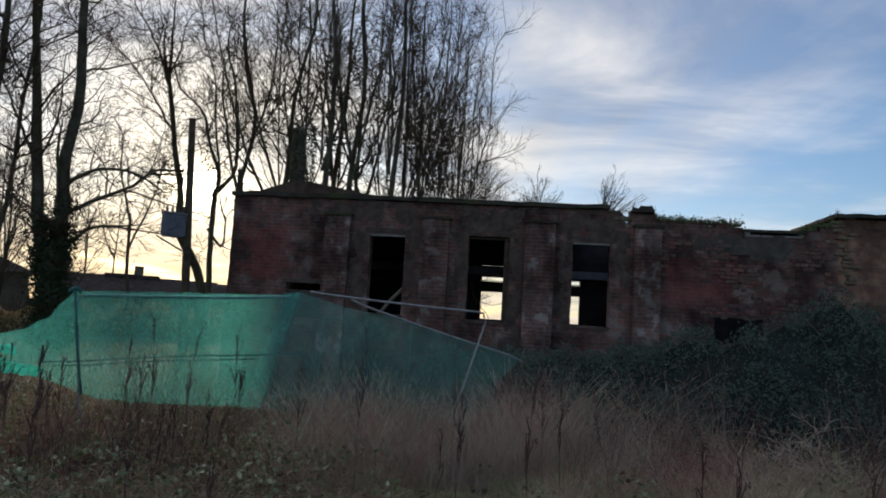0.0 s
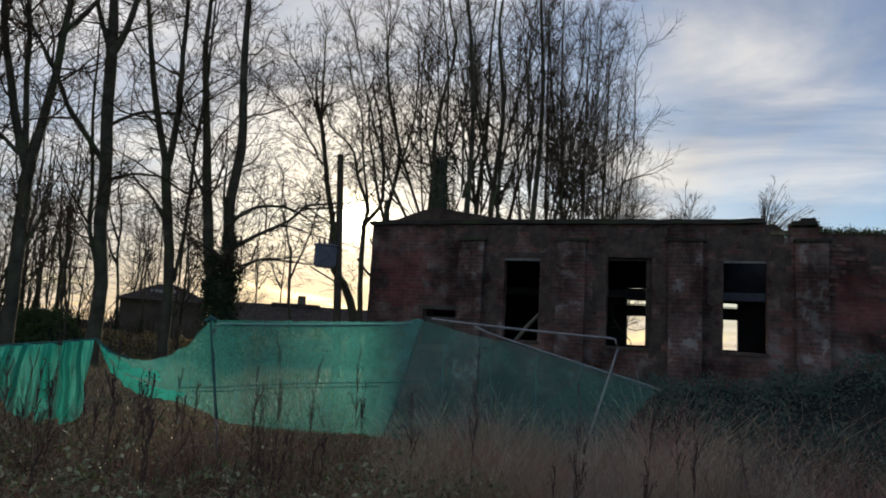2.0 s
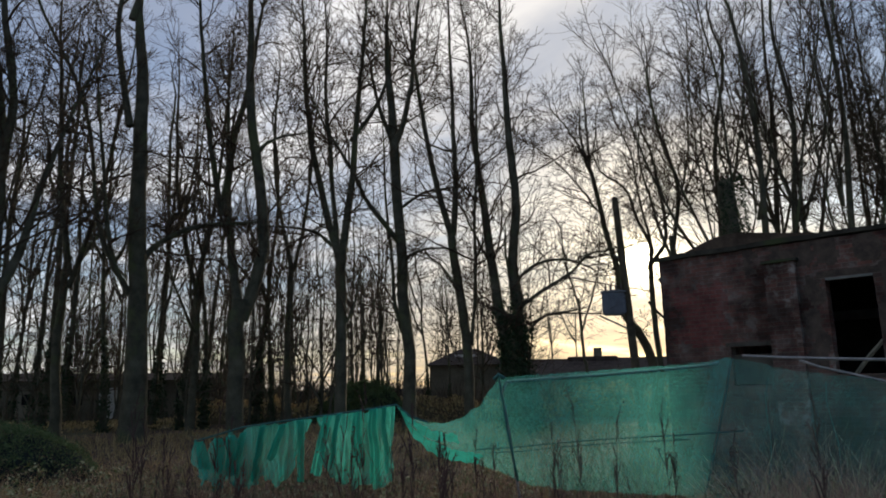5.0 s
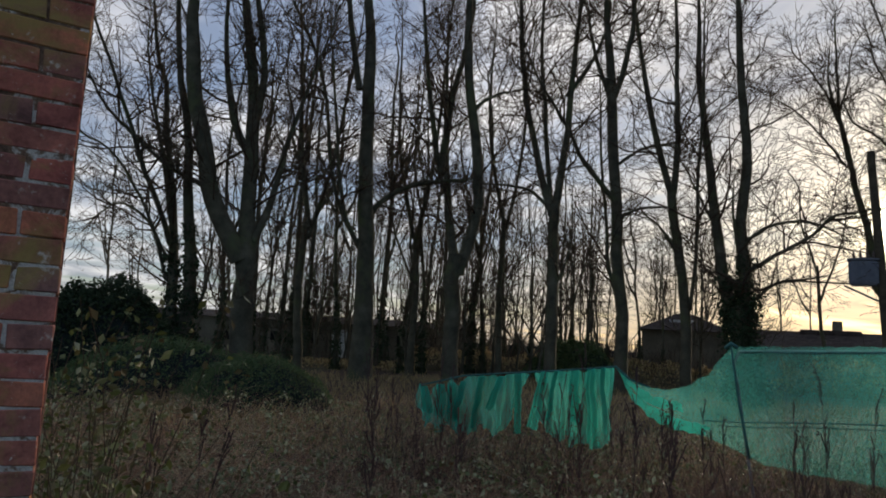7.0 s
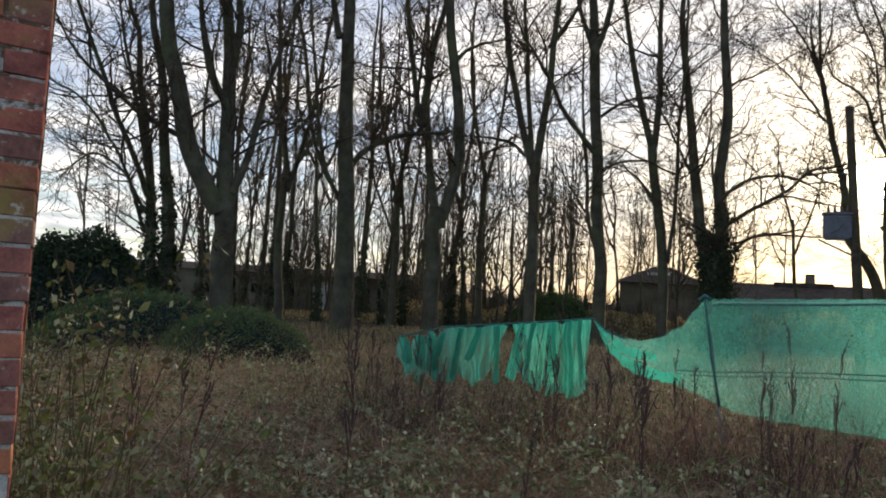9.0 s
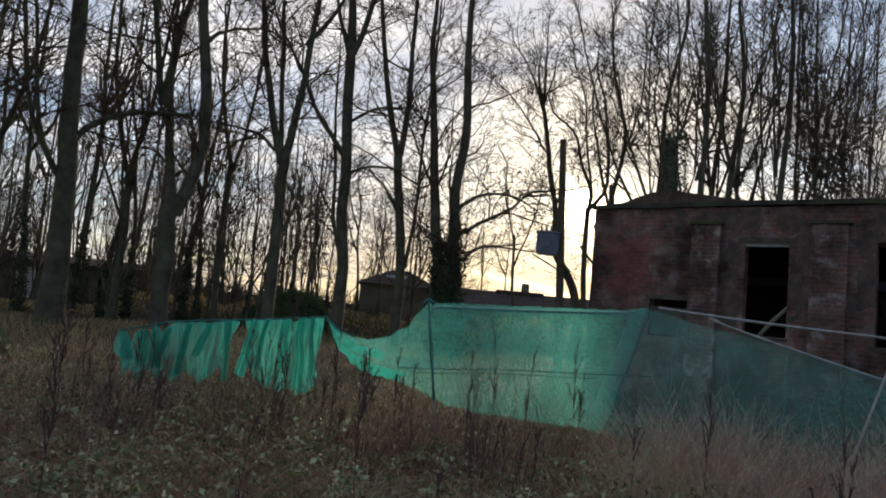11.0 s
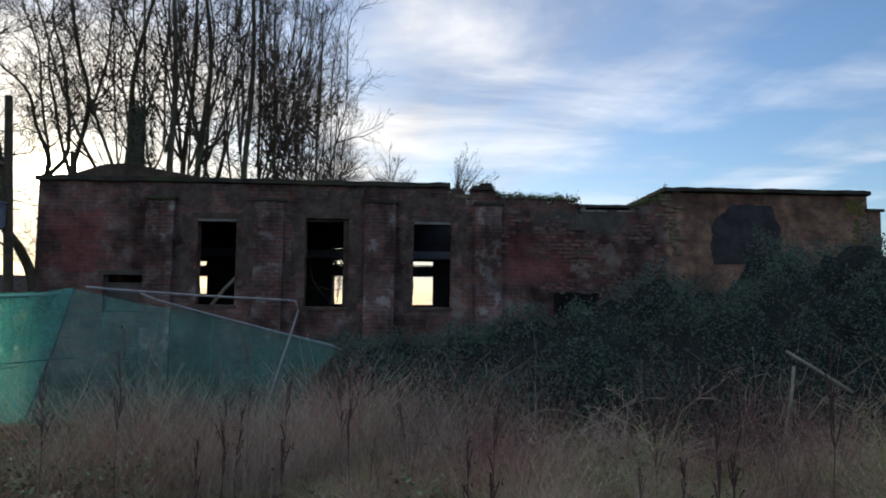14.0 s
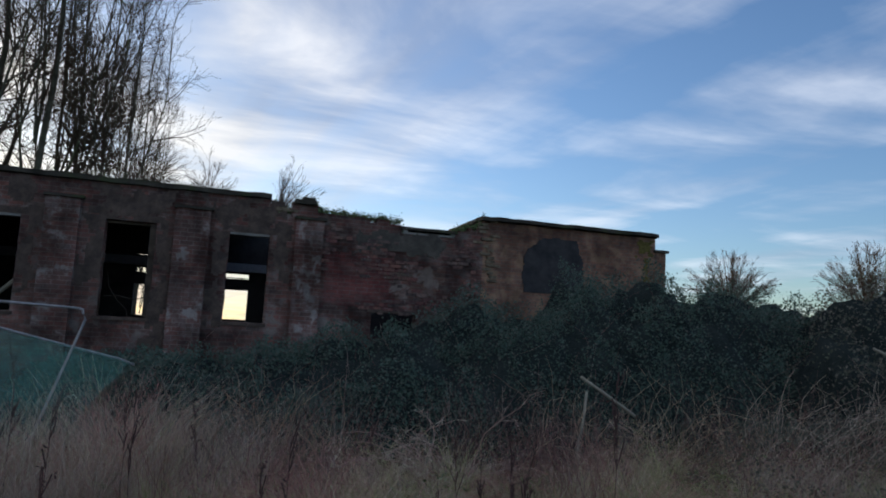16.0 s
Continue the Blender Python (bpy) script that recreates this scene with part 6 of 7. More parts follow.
# ---- far buildings on the skyline ----
def far_house(at, az, half, deep, eaves, rise, label, windows=(), hip=True, chimney=None, skylight=False):
    t = thing("outbuilding", at, label, "building", "low buildings beyond the trees")
    t.rotation_euler = (0, 0, radians(az))
    part("wall", box(-half, half, 0, deep, -0.3, eaves, 0.02), M_FARWALL, t)
    bm = bmesh.new()
    o, e = 0.3, (deep * 0.45 if hip else 0.0)
    a = [bm.verts.new(p) for p in ((-half - o, -o, eaves + 0.01), (half + o, -o, eaves + 0.01), (half + o, deep + o, eaves + 0.01), (-half - o, deep + o, eaves + 0.01))]
    r = [bm.verts.new((-half - o + e, deep / 2, eaves + rise)), bm.verts.new((half + o - e, deep / 2, eaves + rise))]
    for q in ((a[0], a[1], r[1], r[0]), (a[2], a[3], r[0], r[1]), (a[1], a[2], r[1]), (a[3], a[0], r[0]), tuple(a[::-1])):
        bm.faces.new(q)
    bmesh.ops.recalc_face_normals(bm, faces=bm.faces[:])
    roof = part("roof", bm, M_ROOFTILE, t)
    if chimney:
        part("chimney", box(chimney - 0.3, chimney + 0.3, deep / 2 - 0.3, deep / 2 + 0.3, eaves + rise * 0.6, eaves + rise + 0.75, 0.03), M_FARWALL, roof)
        part("ridge_raise", box(chimney - 2.2, chimney + 1.4, deep / 2 - 0.5, deep / 2 + 0.5, eaves + rise * 0.5, eaves + rise + 0.12, 0.05), M_ROOFTILE, roof)
    if skylight:
        part("skylight", box(-0.9, 0.6, deep * 0.20, deep * 0.24, eaves + rise * 0.45, eaves + rise * 0.62, 0.01), M_WHITE, roof, "pale skylight")
    for wx, ww, z0, z1, mat in windows:
        w = part("window", box(wx - ww / 2, wx + ww / 2, -0.04, 0.03, z0, z1, 0.01), mat, t)
        part("frame", box(wx - ww / 2 - 0.08, wx + ww / 2 + 0.08, -0.02, 0.01, z1, z1 + 0.12, 0.01), M_FARWALL, w)
    return t


far_house(polar(41.7, 45), 41.7, 2.5, 5.0, 3.0, 1.15, "small hip-roofed outbuilding with a pale skylight", skylight=True)
far_house(polar(31.6, 50), 31.6, 5.4, 6.0, 2.2, 1.35, "long low dark-roofed house with a brick chimney", hip=False, chimney=0.3)
far_house(polar(23.5, 52), 23.5, 3.6, 6.0, 2.2, 1.3, "long low dark-roofed house", hip=False)
# M_DARK windows are solid panels coloured as unlit holes.
far_house(polar(70.0, 47), 70.0, 9.5, 5.0, 2.35, 0.5, "long low derelict hut with dark window holes",
          windows=[(-6.5, 0.9, 0.9, 1.75, M_DARK), (-3.6, 0.6, 1.0, 1.6, M_DARK), (-1.2, 0.8, 0.9, 1.7, M_DARK), (0.6, 1.0, 0.1, 1.9, M_WHITE), (2.4, 0.9, 1.0, 1.75, M_DARK), (4.9, 0.9, 1.0, 1.75, M_DARK), (7.2, 0.9, 1.0, 1.75, M_DARK)], hip=False)
far_house(polar(85.0, 50), 85.0, 8.5, 6.0, 1.8, 1.05, "long low dark-roofed hut", windows=[(-4.0, 0.9, 0.9, 1.7, M_DARK), (-1.5, 0.9, 0.9, 1.7, M_DARK)], hip=False)


# ---- thickets ----
def thicket(name, label, x0, x1, y0, y1, ridge, n, size, mat, seed, category="bush", canes=40, inner=0.84, cane_mat=None, holes=0.55):
    """A mound of brambles: a solid inside coloured as the dark shade between leaves, thousands of leaves over it and
    arching canes.
    """
    rr = np.random.default_rng(seed)
    t = thing(name, ((x0 + x1) / 2, (y0 + y1) / 2, 0), label, category, "thickets")
    cx, cy = (x0 + x1) / 2, (y0 + y1) / 2

    def top(x, y):
        u = (y - y0) / (y1 - y0)
        shape = max(0.0, 1 - abs((2 * u - 1.2) / (1.2 if u < 0.6 else 0.8)) ** 2.0)
        ends = min(1.0, (x - x0) / 0.8, (x1 - x) / 0.8)
        h = ridge(x) * shape ** 0.62 * max(0.0, ends) ** 0.45
        lump = 0.14 * noise.noise(Vector((x * 0.75, y * 0.75, seed))) + 0.18 * noise.noise(Vector((x * 1.6, y * 1.4, seed + 4))) + 0.14 * noise.noise(Vector((x * 3.6, y * 3.2, seed + 6)))
        dent = max(0.0, -noise.noise(Vector((x * 0.9, y * 0.8, seed + 12))) - 0.5 * noise.noise(Vector((x * 2.6, y * 2.3, seed + 14)))) if holes else 0.0
        return h * (0.97 + lump - 0.22 * dent)

    nx, ny = int((x1 - x0) / 0.16), int((y1 - y0) / 0.16)
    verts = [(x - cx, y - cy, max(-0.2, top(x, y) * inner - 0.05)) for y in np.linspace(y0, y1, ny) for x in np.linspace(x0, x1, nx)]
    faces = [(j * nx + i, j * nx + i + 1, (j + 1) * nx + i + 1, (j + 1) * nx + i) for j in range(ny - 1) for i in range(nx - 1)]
    part("inside", to_mesh("inside", verts, faces, M_CORE, True), None, t, "solid core coloured dark for the shade between leaves")
    X, Y = rr.uniform(x0, x1, n), y0 + (y1 - y0) * rr.random(n) ** 1.35
    Z = np.array([top(a, b) for a, b in zip(X, Y)])
    front = np.array([max(0.0, noise.noise(Vector((a * 2.3, b * 2.3, seed + 8)))) for a, b in zip(X, Y)])
    hollow = np.array([noise.noise(Vector((a * 0.9, b * 0.8, seed + 12))) + 0.5 * noise.noise(Vector((a * 2.6, b * 2.3, seed + 14))) for a, b in zip(X, Y)])
    keep = (Z > 0.12) & ((hollow > -0.14) | (rr.random(n) > holes))
    Z = Z * (1 - 0.20 * rr.random(n) ** 1.6) + front * 0.14 + np.maximum(0, rr.normal(size=n)) * 0.045 - 0.02
    at = np.stack([X - cx, Y - cy, Z], axis=1)[keep]
    v, f = leaves(rr, at, size, lay=0.9)
    part("leaves", big_mesh("leaves", v, f, mat), None, t)
    P = []
    for _ in range(canes):
        x, y = rr.uniform(x0 + 0.3, x1 - 0.3), rr.uniform(y0 + 0.1, y0 + (y1 - y0) * 0.7)
        z = top(x, y)
        L, a = rr.uniform(0.3, 1.1), rr.uniform(0, 6.28)
        b = np.array([x - cx, y - cy, z * 0.75])
        d = np.array([math.cos(a) * 0.6, math.sin(a) * 0.6 - 0.3, 1.0])
        pts = [b]
        for s in range(5):
            pts.append(pts[-1] + d / np.linalg.norm(d) * L / 5)
            d = d + np.array([rr.normal() * 0.28, rr.normal() * 0.28, rr.normal() * 0.2 - 0.10])
        P.append(pts)
    v, f = tubes(np.array(P), np.tile(np.linspace(0.0024, 0.0012, 6), (canes, 1)), 4)
    tagged(part("cane_tangle", big_mesh("cane_tangle", v, f, cane_mat or M_STEM), None, t, "arching dead bramble canes"), kind="stuff")
    return t


def ridge_a(x):
    return float(np.interp(x, [-0.8, 1.2, 2.6, 3.9, 5.3, 6.8, 8.6, 9.4, 10.6, 12.2], [1.15, 1.35, 1.75, 2.0, 2.42, 2.92, 3.02, 2.98, 2.95, 2.8]))


thicket("bramble_thicket", "dark green bramble thicket heaped against the ruin", -0.8, 12.2, 7.9, 12.6, lambda x: 0.97 * ridge_a(x), 116000, 0.028, M_BRAMBLE, 31, canes=110, inner=0.90, holes=0.8)
thicket("bramble_thicket", "browning bramble thicket beside the weeds", 8.6, 17.0, 6.0, 10.5, lambda x: float(np.interp(x, [8.6, 9.6, 11, 14, 17], [1.8, 2.45, 2.95, 3.1, 3.0])), 36000, 0.032, M_BRAMBLE_BROWN, 32, canes=90, inner=0.88)
thicket("bramble_thicket", "low bramble patch beside the leaning fence", -2.0, 1.4, 9.3, 12.7, lambda x: 1.15, 9000, 0.05, M_BRAMBLE, 33, canes=30)
thicket("bramble_thicket", "low straggle of brambles under the leaning fence", 0.1, 2.6, 7.2, 8.8, lambda x: float(np.interp(x, [0.1, 1.4, 2.6], [0.5, 0.7, 0.75])), 4200, 0.026, M_BRAMBLE, 40, canes=70, inner=0.5, cane_mat=M_TANGLE)
thicket("bramble_thicket", "mixed green and red-brown bramble mound in the weeds", 6.0, 9.4, 5.3, 7.3, lambda x: float(np.interp(x, [5.7, 6.4, 8.0, 9.4], [0.75, 0.95, 1.0, 1.1])), 6500, 0.026, M_BRAMBLE_BROWN, 43, canes=200, inner=0.2, cane_mat=M_STRAW)
thicket("bramble_thicket", "low tangle of dead canes before the brambles", 4.0, 9.6, 6.7, 8.5, lambda x: 0.75, 2500, 0.026, M_BRAMBLE_BROWN, 42, canes=150, inner=0.25, cane_mat=M_PALE)
thicket("evergreen_shrub", "low rounded evergreen shrub at the edge of the wood", -17.4, -13.6, 2.6, 5.6, lambda x: 1.0, 30000, 0.026, M_LAUREL, 34, canes=40, holes=0.0, inner=0.9)
thicket("evergreen_shrub", "broad dark evergreen shrub at the edge of the wood", -22.5, -15.8, 0.2, 4.6, lambda x: 1.25, 34000, 0.036, M_LAUREL, 35, canes=40, holes=0.0, inner=0.9)
thicket("evergreen_shrub", "tall dark evergreen shrub beyond the brick pier", -22.0, -18.6, -0.8, 3.3, lambda x: 2.7, 17000, 0.065, M_IVY, 36, canes=6, holes=0.0)
thicket("evergreen_shrub", "dark evergreen shrub among far tree trunks", -28.5, -24.0, 20.5, 23.5, lambda x: 1.8, 12000, 0.07, M_LAUREL, 37, canes=4, holes=0.0)


def straggling_bramble():
    """Loose arching canes with leaves all the way up, growing against the brick pier."""
    rr = np.random.default_rng(38)
    t = thing("bramble_bush", (-3.0, 0.4, 0), "straggling leafy bramble growing beside the brick pier", "bush")
    P, at = [], []
    for i in range(74):
        b = np.array([rr.uniform(-1.3, 0.6), rr.uniform(-0.25, 0.22), 0.0])
        if i % 2:
            b = np.array([rr.uniform(-0.9, 0.5), rr.uniform(-0.25, 0.2), 0.0])
        d = np.array([rr.normal() * 0.22, rr.normal() * 0.16 + 0.03, 1.0])
        L = rr.uniform(1.25, 1.85) if i % 2 else rr.uniform(0.8, 1.6) * (1.0 if b[0] > -0.5 else 0.75)
        pts = [b]
        for _ in range(8):
            pts.append(pts[-1] + d / np.linalg.norm(d) * L / 8)
            d = d + np.array([rr.normal() * 0.13, rr.normal() * 0.10 + 0.01, -0.03])
        p = np.array(pts)
        P.append(p)
        n = rr.integers(26, 64)
        q = rr.uniform(0.10, 1.0, n) * 7.99
        k = q.astype(int)
        at.append(p[k] + (p[k + 1] - p[k]) * (q - k)[:, None] + rr.normal(size=(n, 3)) * 0.035)
    P = np.array(P)
    v, f = tubes(P, np.tile(np.linspace(0.0028, 0.0013, 9), (len(P), 1)), 4)
    tagged(part("cane_tangle", big_mesh("cane_tangle", v, f, M_TWIG), None, t, "thin dark bramble canes"), kind="stuff")
    v, f = leaves(rr, np.concatenate(at), 0.026, lay=0.5)
    part("leaves", big_mesh("leaves", v, f, M_STRAGGLE), None, t)


straggling_bramble()


def scrub_bank(label, az0, az1, d0, d1, height, n, mat, seed):
    """A rough bank of evergreen scrub and bare stems along an arc."""
    rr = np.random.default_rng(seed)
    t = thing("scrub_bank", polar((az0 + az1) / 2, (d0 + d1) / 2), label, "scrub", "scrub banks")
    o = np.array(t.location)
    m = 40
    verts, faces = [], []

    def top(az, q):
        return height * (1 - (2 * q - 1) ** 2) ** 0.5 * (0.75 + 0.35 * noise.noise(Vector((az * 0.55, q * 2, seed))) + 0.2 * noise.noise(Vector((az * 1.7, q * 3, seed + 2))))

    for i, az in enumerate(np.linspace(az0, az1, m)):
        e = min(1.0, 6 * i / m, 6 * (m - 1 - i) / m)
        for q in np.linspace(0, 1, 7):
            p = np.array(polar(az, d0 + (d1 - d0) * q)) - o
            verts.append((p[0], p[1], -0.2 + (top(az, q) * 0.85 + 0.1) * e))
    for i in range(m - 1):
        for k in range(6):
            faces.append((i * 7 + k, (i + 1) * 7 + k, (i + 1) * 7 + k + 1, i * 7 + k + 1))
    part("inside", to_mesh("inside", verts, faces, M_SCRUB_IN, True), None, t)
    az, q = rr.uniform(az0, az1, n), rr.random(n)
    pts = np.array([np.array(polar(a, d0 + (d1 - d0) * b)) - o + np.array([0, 0, max(0.05, top(a, b))]) for a, b in zip(az, q)])
    pts[:, 2] *= rr.uniform(0.8, 1.1, n)
    v, f = leaves(rr, pts, 0.10)
    part("leaves", big_mesh("leaves", v, f, mat), None, t)
    k = n // 12
    b = pts[:k].copy()
    tip = b + np.stack([rr.normal(size=k) * 0.25, rr.normal(size=k) * 0.25, rr.uniform(0.2, 1.3, k)], axis=1)
    v, f = tubes(np.stack([b, tip], axis=1), np.tile([0.014, 0.006], (k, 1)), 3)
    tagged(part("twig_tangle", big_mesh("twig_tangle", v, f, M_TWIG), None, t), kind="stuff")


scrub_bank("dark scrub bank below the far trees", 34, 50, 34, 38, 1.3, 5200, M_ROUGH, 51)
scrub_bank("dark scrub bank below the far trees", 48, 64, 36, 41, 1.35, 5200, M_ROUGH, 52)
scrub_bank("brown scrub bank below the far trees", 62, 86, 33, 38, 0.42, 4200, M_ROUGH, 53)
scrub_bank("dark scrub in front of the far roofs", 22, 35, 36, 41, 1.9, 3600, M_ROUGH, 54)


def far_hedge():
    """The far skyline of low bare scrub."""
    rr = np.random.default_rng(41)
    pts, P, R = [], [], []
    for i in range(2600):
        az = rr.uniform(20, 100) if i < 2000 else rr.uniform(-75, -36)
        d = rr.uniform(75, 110)
        x, y, _ = polar(az, d)
        h = (1.9 + 1.4 * noise.noise(Vector((az * 0.35, 0, 0))) + rr.uniform(0, 1.3))
        a = rr.normal(size=3) * 0.35
        P.append([(x, y, -0.2), (x + a[0], y + a[1], h * 0.5), (x + a[0] * 2.4, y + a[1] * 2.4, h)])
        R.append((0.10, 0.06, 0.02))
    v, f = tubes(np.array(P), np.array(R), 3)
    tagged(new("far_scrub", big_mesh("far_scrub", v, f, M_TWIG)), "low line of bare scrub along the skyline", "scrub", kind="stuff")
    xs = [polar(a, 88) for a in np.linspace(20, 100, 90)]
    verts, faces = [], []
    for i, (x, y, _) in enumerate(xs):
        h = 1.5 + 0.5 * noise.noise(Vector((i * 0.4, 3, 0)))
        verts += [(x, y, -0.3), (x, y, h), (x * 1.03, y * 1.03, -0.3)]
    for i in range(len(xs) - 1):
        faces += [(3 * i, 3 * i + 3, 3 * i + 4, 3 * i + 1), (3 * i + 1, 3 * i + 4, 3 * i + 5, 3 * i + 2)]
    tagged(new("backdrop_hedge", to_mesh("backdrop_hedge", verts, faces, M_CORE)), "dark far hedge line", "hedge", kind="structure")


far_hedge()


# ---- dead weeds, grass and low brambles ----
def scatter(rr, n, x0, x1, y0, y1, density):
    x, y = rr.uniform(x0, x1, n * 6), rr.uniform(y0, y1, n * 6)
    ok = rr.random(n * 6) < np.array([density(a, b) for a, b in zip(x, y)])
    return x[ok][:n], y[ok][:n]


def free(x, y):
    """Where weeds can stand: not under the feet, the brick pier or the ruin."""
    if y > 12.85 and -6.2 < x < 10.2:
        return 0.0
    if x < -1.95 and -0.5 < y < 0.32 and x > -2.6:
        return 0.0
    if x < -1.8 and y < -0.1:
        return 0.0
    r = math.hypot(x - 0.4, y)
    if r < 2.3:
        return 0.0
    return min(1.0, 9.0 / (r * r) * 2.2) if r > 4.5 else 1.0


def patchy(x, y, s=0.45, k=0.0):
    return 0.5 + 0.5 * noise.noise(Vector((x * s, y * s, k)))


def stems_mesh(rr, x, y, h, lean, r, sides=3, k=4):
    n = len(x)
    z = np.array([ground_height(a, b) for a, b in zip(x, y)])
    b = np.stack([x, y, z - 0.02], axis=1)
    lean = np.broadcast_to(np.asarray(lean, float), (n,))
    d = np.stack([rr.normal(size=n) * lean, rr.normal(size=n) * lean, np.ones(n)], axis=1)
    d /= np.linalg.norm(d, axis=1, keepdims=True)
    P = np.zeros((n, k, 3))
    P[:, 0] = b
    for s in range(1, k):
        P[:, s] = P[:, s - 1] + d * (h / (k - 1))[:, None]
        d = d + rr.normal(size=(n, 3)) * lean[:, None] * 0.45
        d[:, 2] = np.maximum(d[:, 2] - 0.06 * lean * 4, 0.05)
        d /= np.linalg.norm(d, axis=1, keepdims=True)
    return P, np.linspace(1, 0.45, k)[None] * r[:, None]


def arching(rr, base, length, tilt, droop, k, way=None):
    """Blades from their feet that lean out and bend over under their weight."""
    n = len(base)
    a = rr.uniform(0, 6.283, n) if way is None else way
    el = np.radians(90 - tilt)
    P = np.zeros((n, k, 3))
    P[:, 0] = base
    for i in range(1, k):
        d = np.stack([np.cos(a) * np.cos(el), np.sin(a) * np.cos(el), np.sin(el)], axis=1)
        P[:, i] = P[:, i - 1] + d * (length / (k - 1))[:, None]
        el = el - np.radians(droop) * rr.uniform(0.4, 1.5, n)
        a = a + rr.normal(size=n) * 0.25
    return P


def bare_briar(seed, at, wide, tall, count, mat, label):
    """A leafless briar: long canes arching out of one root, forking into crooked side shoots."""
    rr = np.random.default_rng(seed)
    t = thing("briar", (at[0], at[1], ground_height(*at)), label, "bush", "bare briars before the brambles")
    base = rr.normal(size=(count, 3)) * np.array([0.16, 0.10, 0.0]) + np.array([0, 0, -0.02])
    S = arching(rr, base, rr.uniform(0.6, 1.25, count) * tall, rr.uniform(8, 52, count), 15, 8)
    S[:, :, 0] *= wide
    S[:, 1:] += rr.normal(size=(count, 7, 3)) * 0.016
    SR = np.tile(np.linspace(0.0062, 0.0022, 8), (count, 1))
    C, CR = branch_out(rr, S, SR, count * 7, 5, 0.2, 1.0, 0.12, 0.42, 58, 38, 0.02, 0.26, 0.010, 0.0019)
    D, DR = branch_out(rr, C, CR, count * 9, 3, 0.2, 1.0, 0.05, 0.16, 60, 40, 0.0, 0.2, 0.010, 0.0015)
    for i in range(count):
        part("cane", big_mesh("cane", *tubes(S[i:i + 1], SR[i:i + 1], 5), mat, True), None, t)
    v, f = merge([tubes(C, CR, 3), tubes(D, DR, 3)])
    tagged(part("side_shoot", big_mesh("side_shoot", v, f, mat), None, t), kind="stuff")


bare_briar(731, (3.15, 7.1), 1.25, 1.25, 26, M_STRAW, "bare grey-brown briar arching in front of the brambles")
bare_briar(732, (4.35, 7.5), 1.0, 1.2, 16, M_STEM, "bare red-brown briar beside the snapped post")
bare_briar(733, (5.9, 7.3), 1.1, 1.35, 20, M_STRAW, "bare grey-brown briar arching in front of the brambles")
bare_briar(734, (7.4, 6.6), 1.2, 1.5, 20, M_STEM, "bare red-brown briar in a mound of brambles")
bare_briar(736, (-1.98, -0.34), 0.8, 0.95, 7, M_STRAW, "thin pale bare shoots at the foot of the brick pier")
bare_briar(735, (1.5, 6.9), 1.0, 0.95, 14, M_STEM, "low bare briar near the end of the netting")


def tufts(seed, count, x0, x1, y0, y1, density, blades, length, width, tilt, droop, mat, label, category, name, k=4, swell=0.0):
    """Tussocks: each a spray of arching blades from one foot."""
    rr = np.random.default_rng(seed)
    x, y = scatter(rr, count, x0, x1, y0, y1, density)
    n = len(x)
    z = np.array([ground_height(a, b) for a, b in zip(x, y)])
    big = np.array([0.65 + 0.9 * patchy(a, b, 0.8, seed * 0.37) for a, b in zip(x, y)]) * rr.uniform(0.7, 1.25, n)
    if swell:
        big *= 1 + swell * np.interp(y, [4.4, 6.4, 8.4], [0, 1, 1]) * np.interp(x, [-0.5, 1.4], [0, 1])
    each = rr.integers(blades[0], blades[1], n)
    q = np.repeat(np.arange(n), each)
    m = len(q)
    base = np.stack([x, y, z - 0.02], axis=1)[q] + rr.normal(size=(m, 3)) * np.array([0.045, 0.045, 0.0])
    L = rr.uniform(*length, m) * big[q]
    P = arching(rr, base, L, rr.uniform(*tilt, m), droop, k)
    P[:, :, 2] = np.maximum(P[:, :, 2], z[q][:, None] + 0.01)
    W = np.linspace(1, 0.25, k)[None] * rr.uniform(*width, m)[:, None]
    mats = mat if isinstance(mat, tuple) else ((mat, label),)
    hue = np.array([noise.noise(Vector((a * 0.75, b * 0.75, seed * 0.11))) for a, b in zip(x, y)]) + rr.normal(size=n) * 0.16
    rank = (np.argsort(np.argsort(hue)) * len(mats) // n)[q]
    for i, (m, words) in enumerate(mats):
        v, f = ribbons(rr, P[rank == i], W[rank == i])
        tagged(new(name, big_mesh(name, v, f, m)), words, category, kind="stuff")


def field(a, b):
    return free(a, b) * (1.0 if a > -1.6 + 0.5 * math.sin(b * 1.7) else 0.12)


def rough_side(a, b):
    return free(a, b) * (1.0 if a < -1.2 + 0.5 * math.sin(b * 1.7) else 0.10)


# the open field: tussocks of dead grass, straw and greener grass
HUES = ((M_RUST, "rust-brown tussocks of dead grass"), (M_MEADOW, "grey-brown tussocks of dead grass"), (M_OLIVE, "dull olive-green grass tussocks"), (M_MEADOW_DULL, "brown matted grass tussocks"), (M_PALE, "pale straw tussocks"))
tufts(611, 3400, -3, 14, 2.2, 9.0, lambda a, b: field(a, b) * (0.35 + 0.65 * patchy(a, b)), (12, 30), (0.12, 0.38), (0.0011, 0.0026), (6, 66), 34, HUES, "", "grass", "meadow_grass", k=4, swell=0.35)
tufts(612, 1900, -3, 14, 2.2, 9.0, lambda a, b: field(a, b), (14, 26), (0.12, 0.34), (0.0016, 0.0038), (35, 85), 22, (HUES[0], HUES[3], HUES[2]), "", "grass", "matted_grass", k=3)
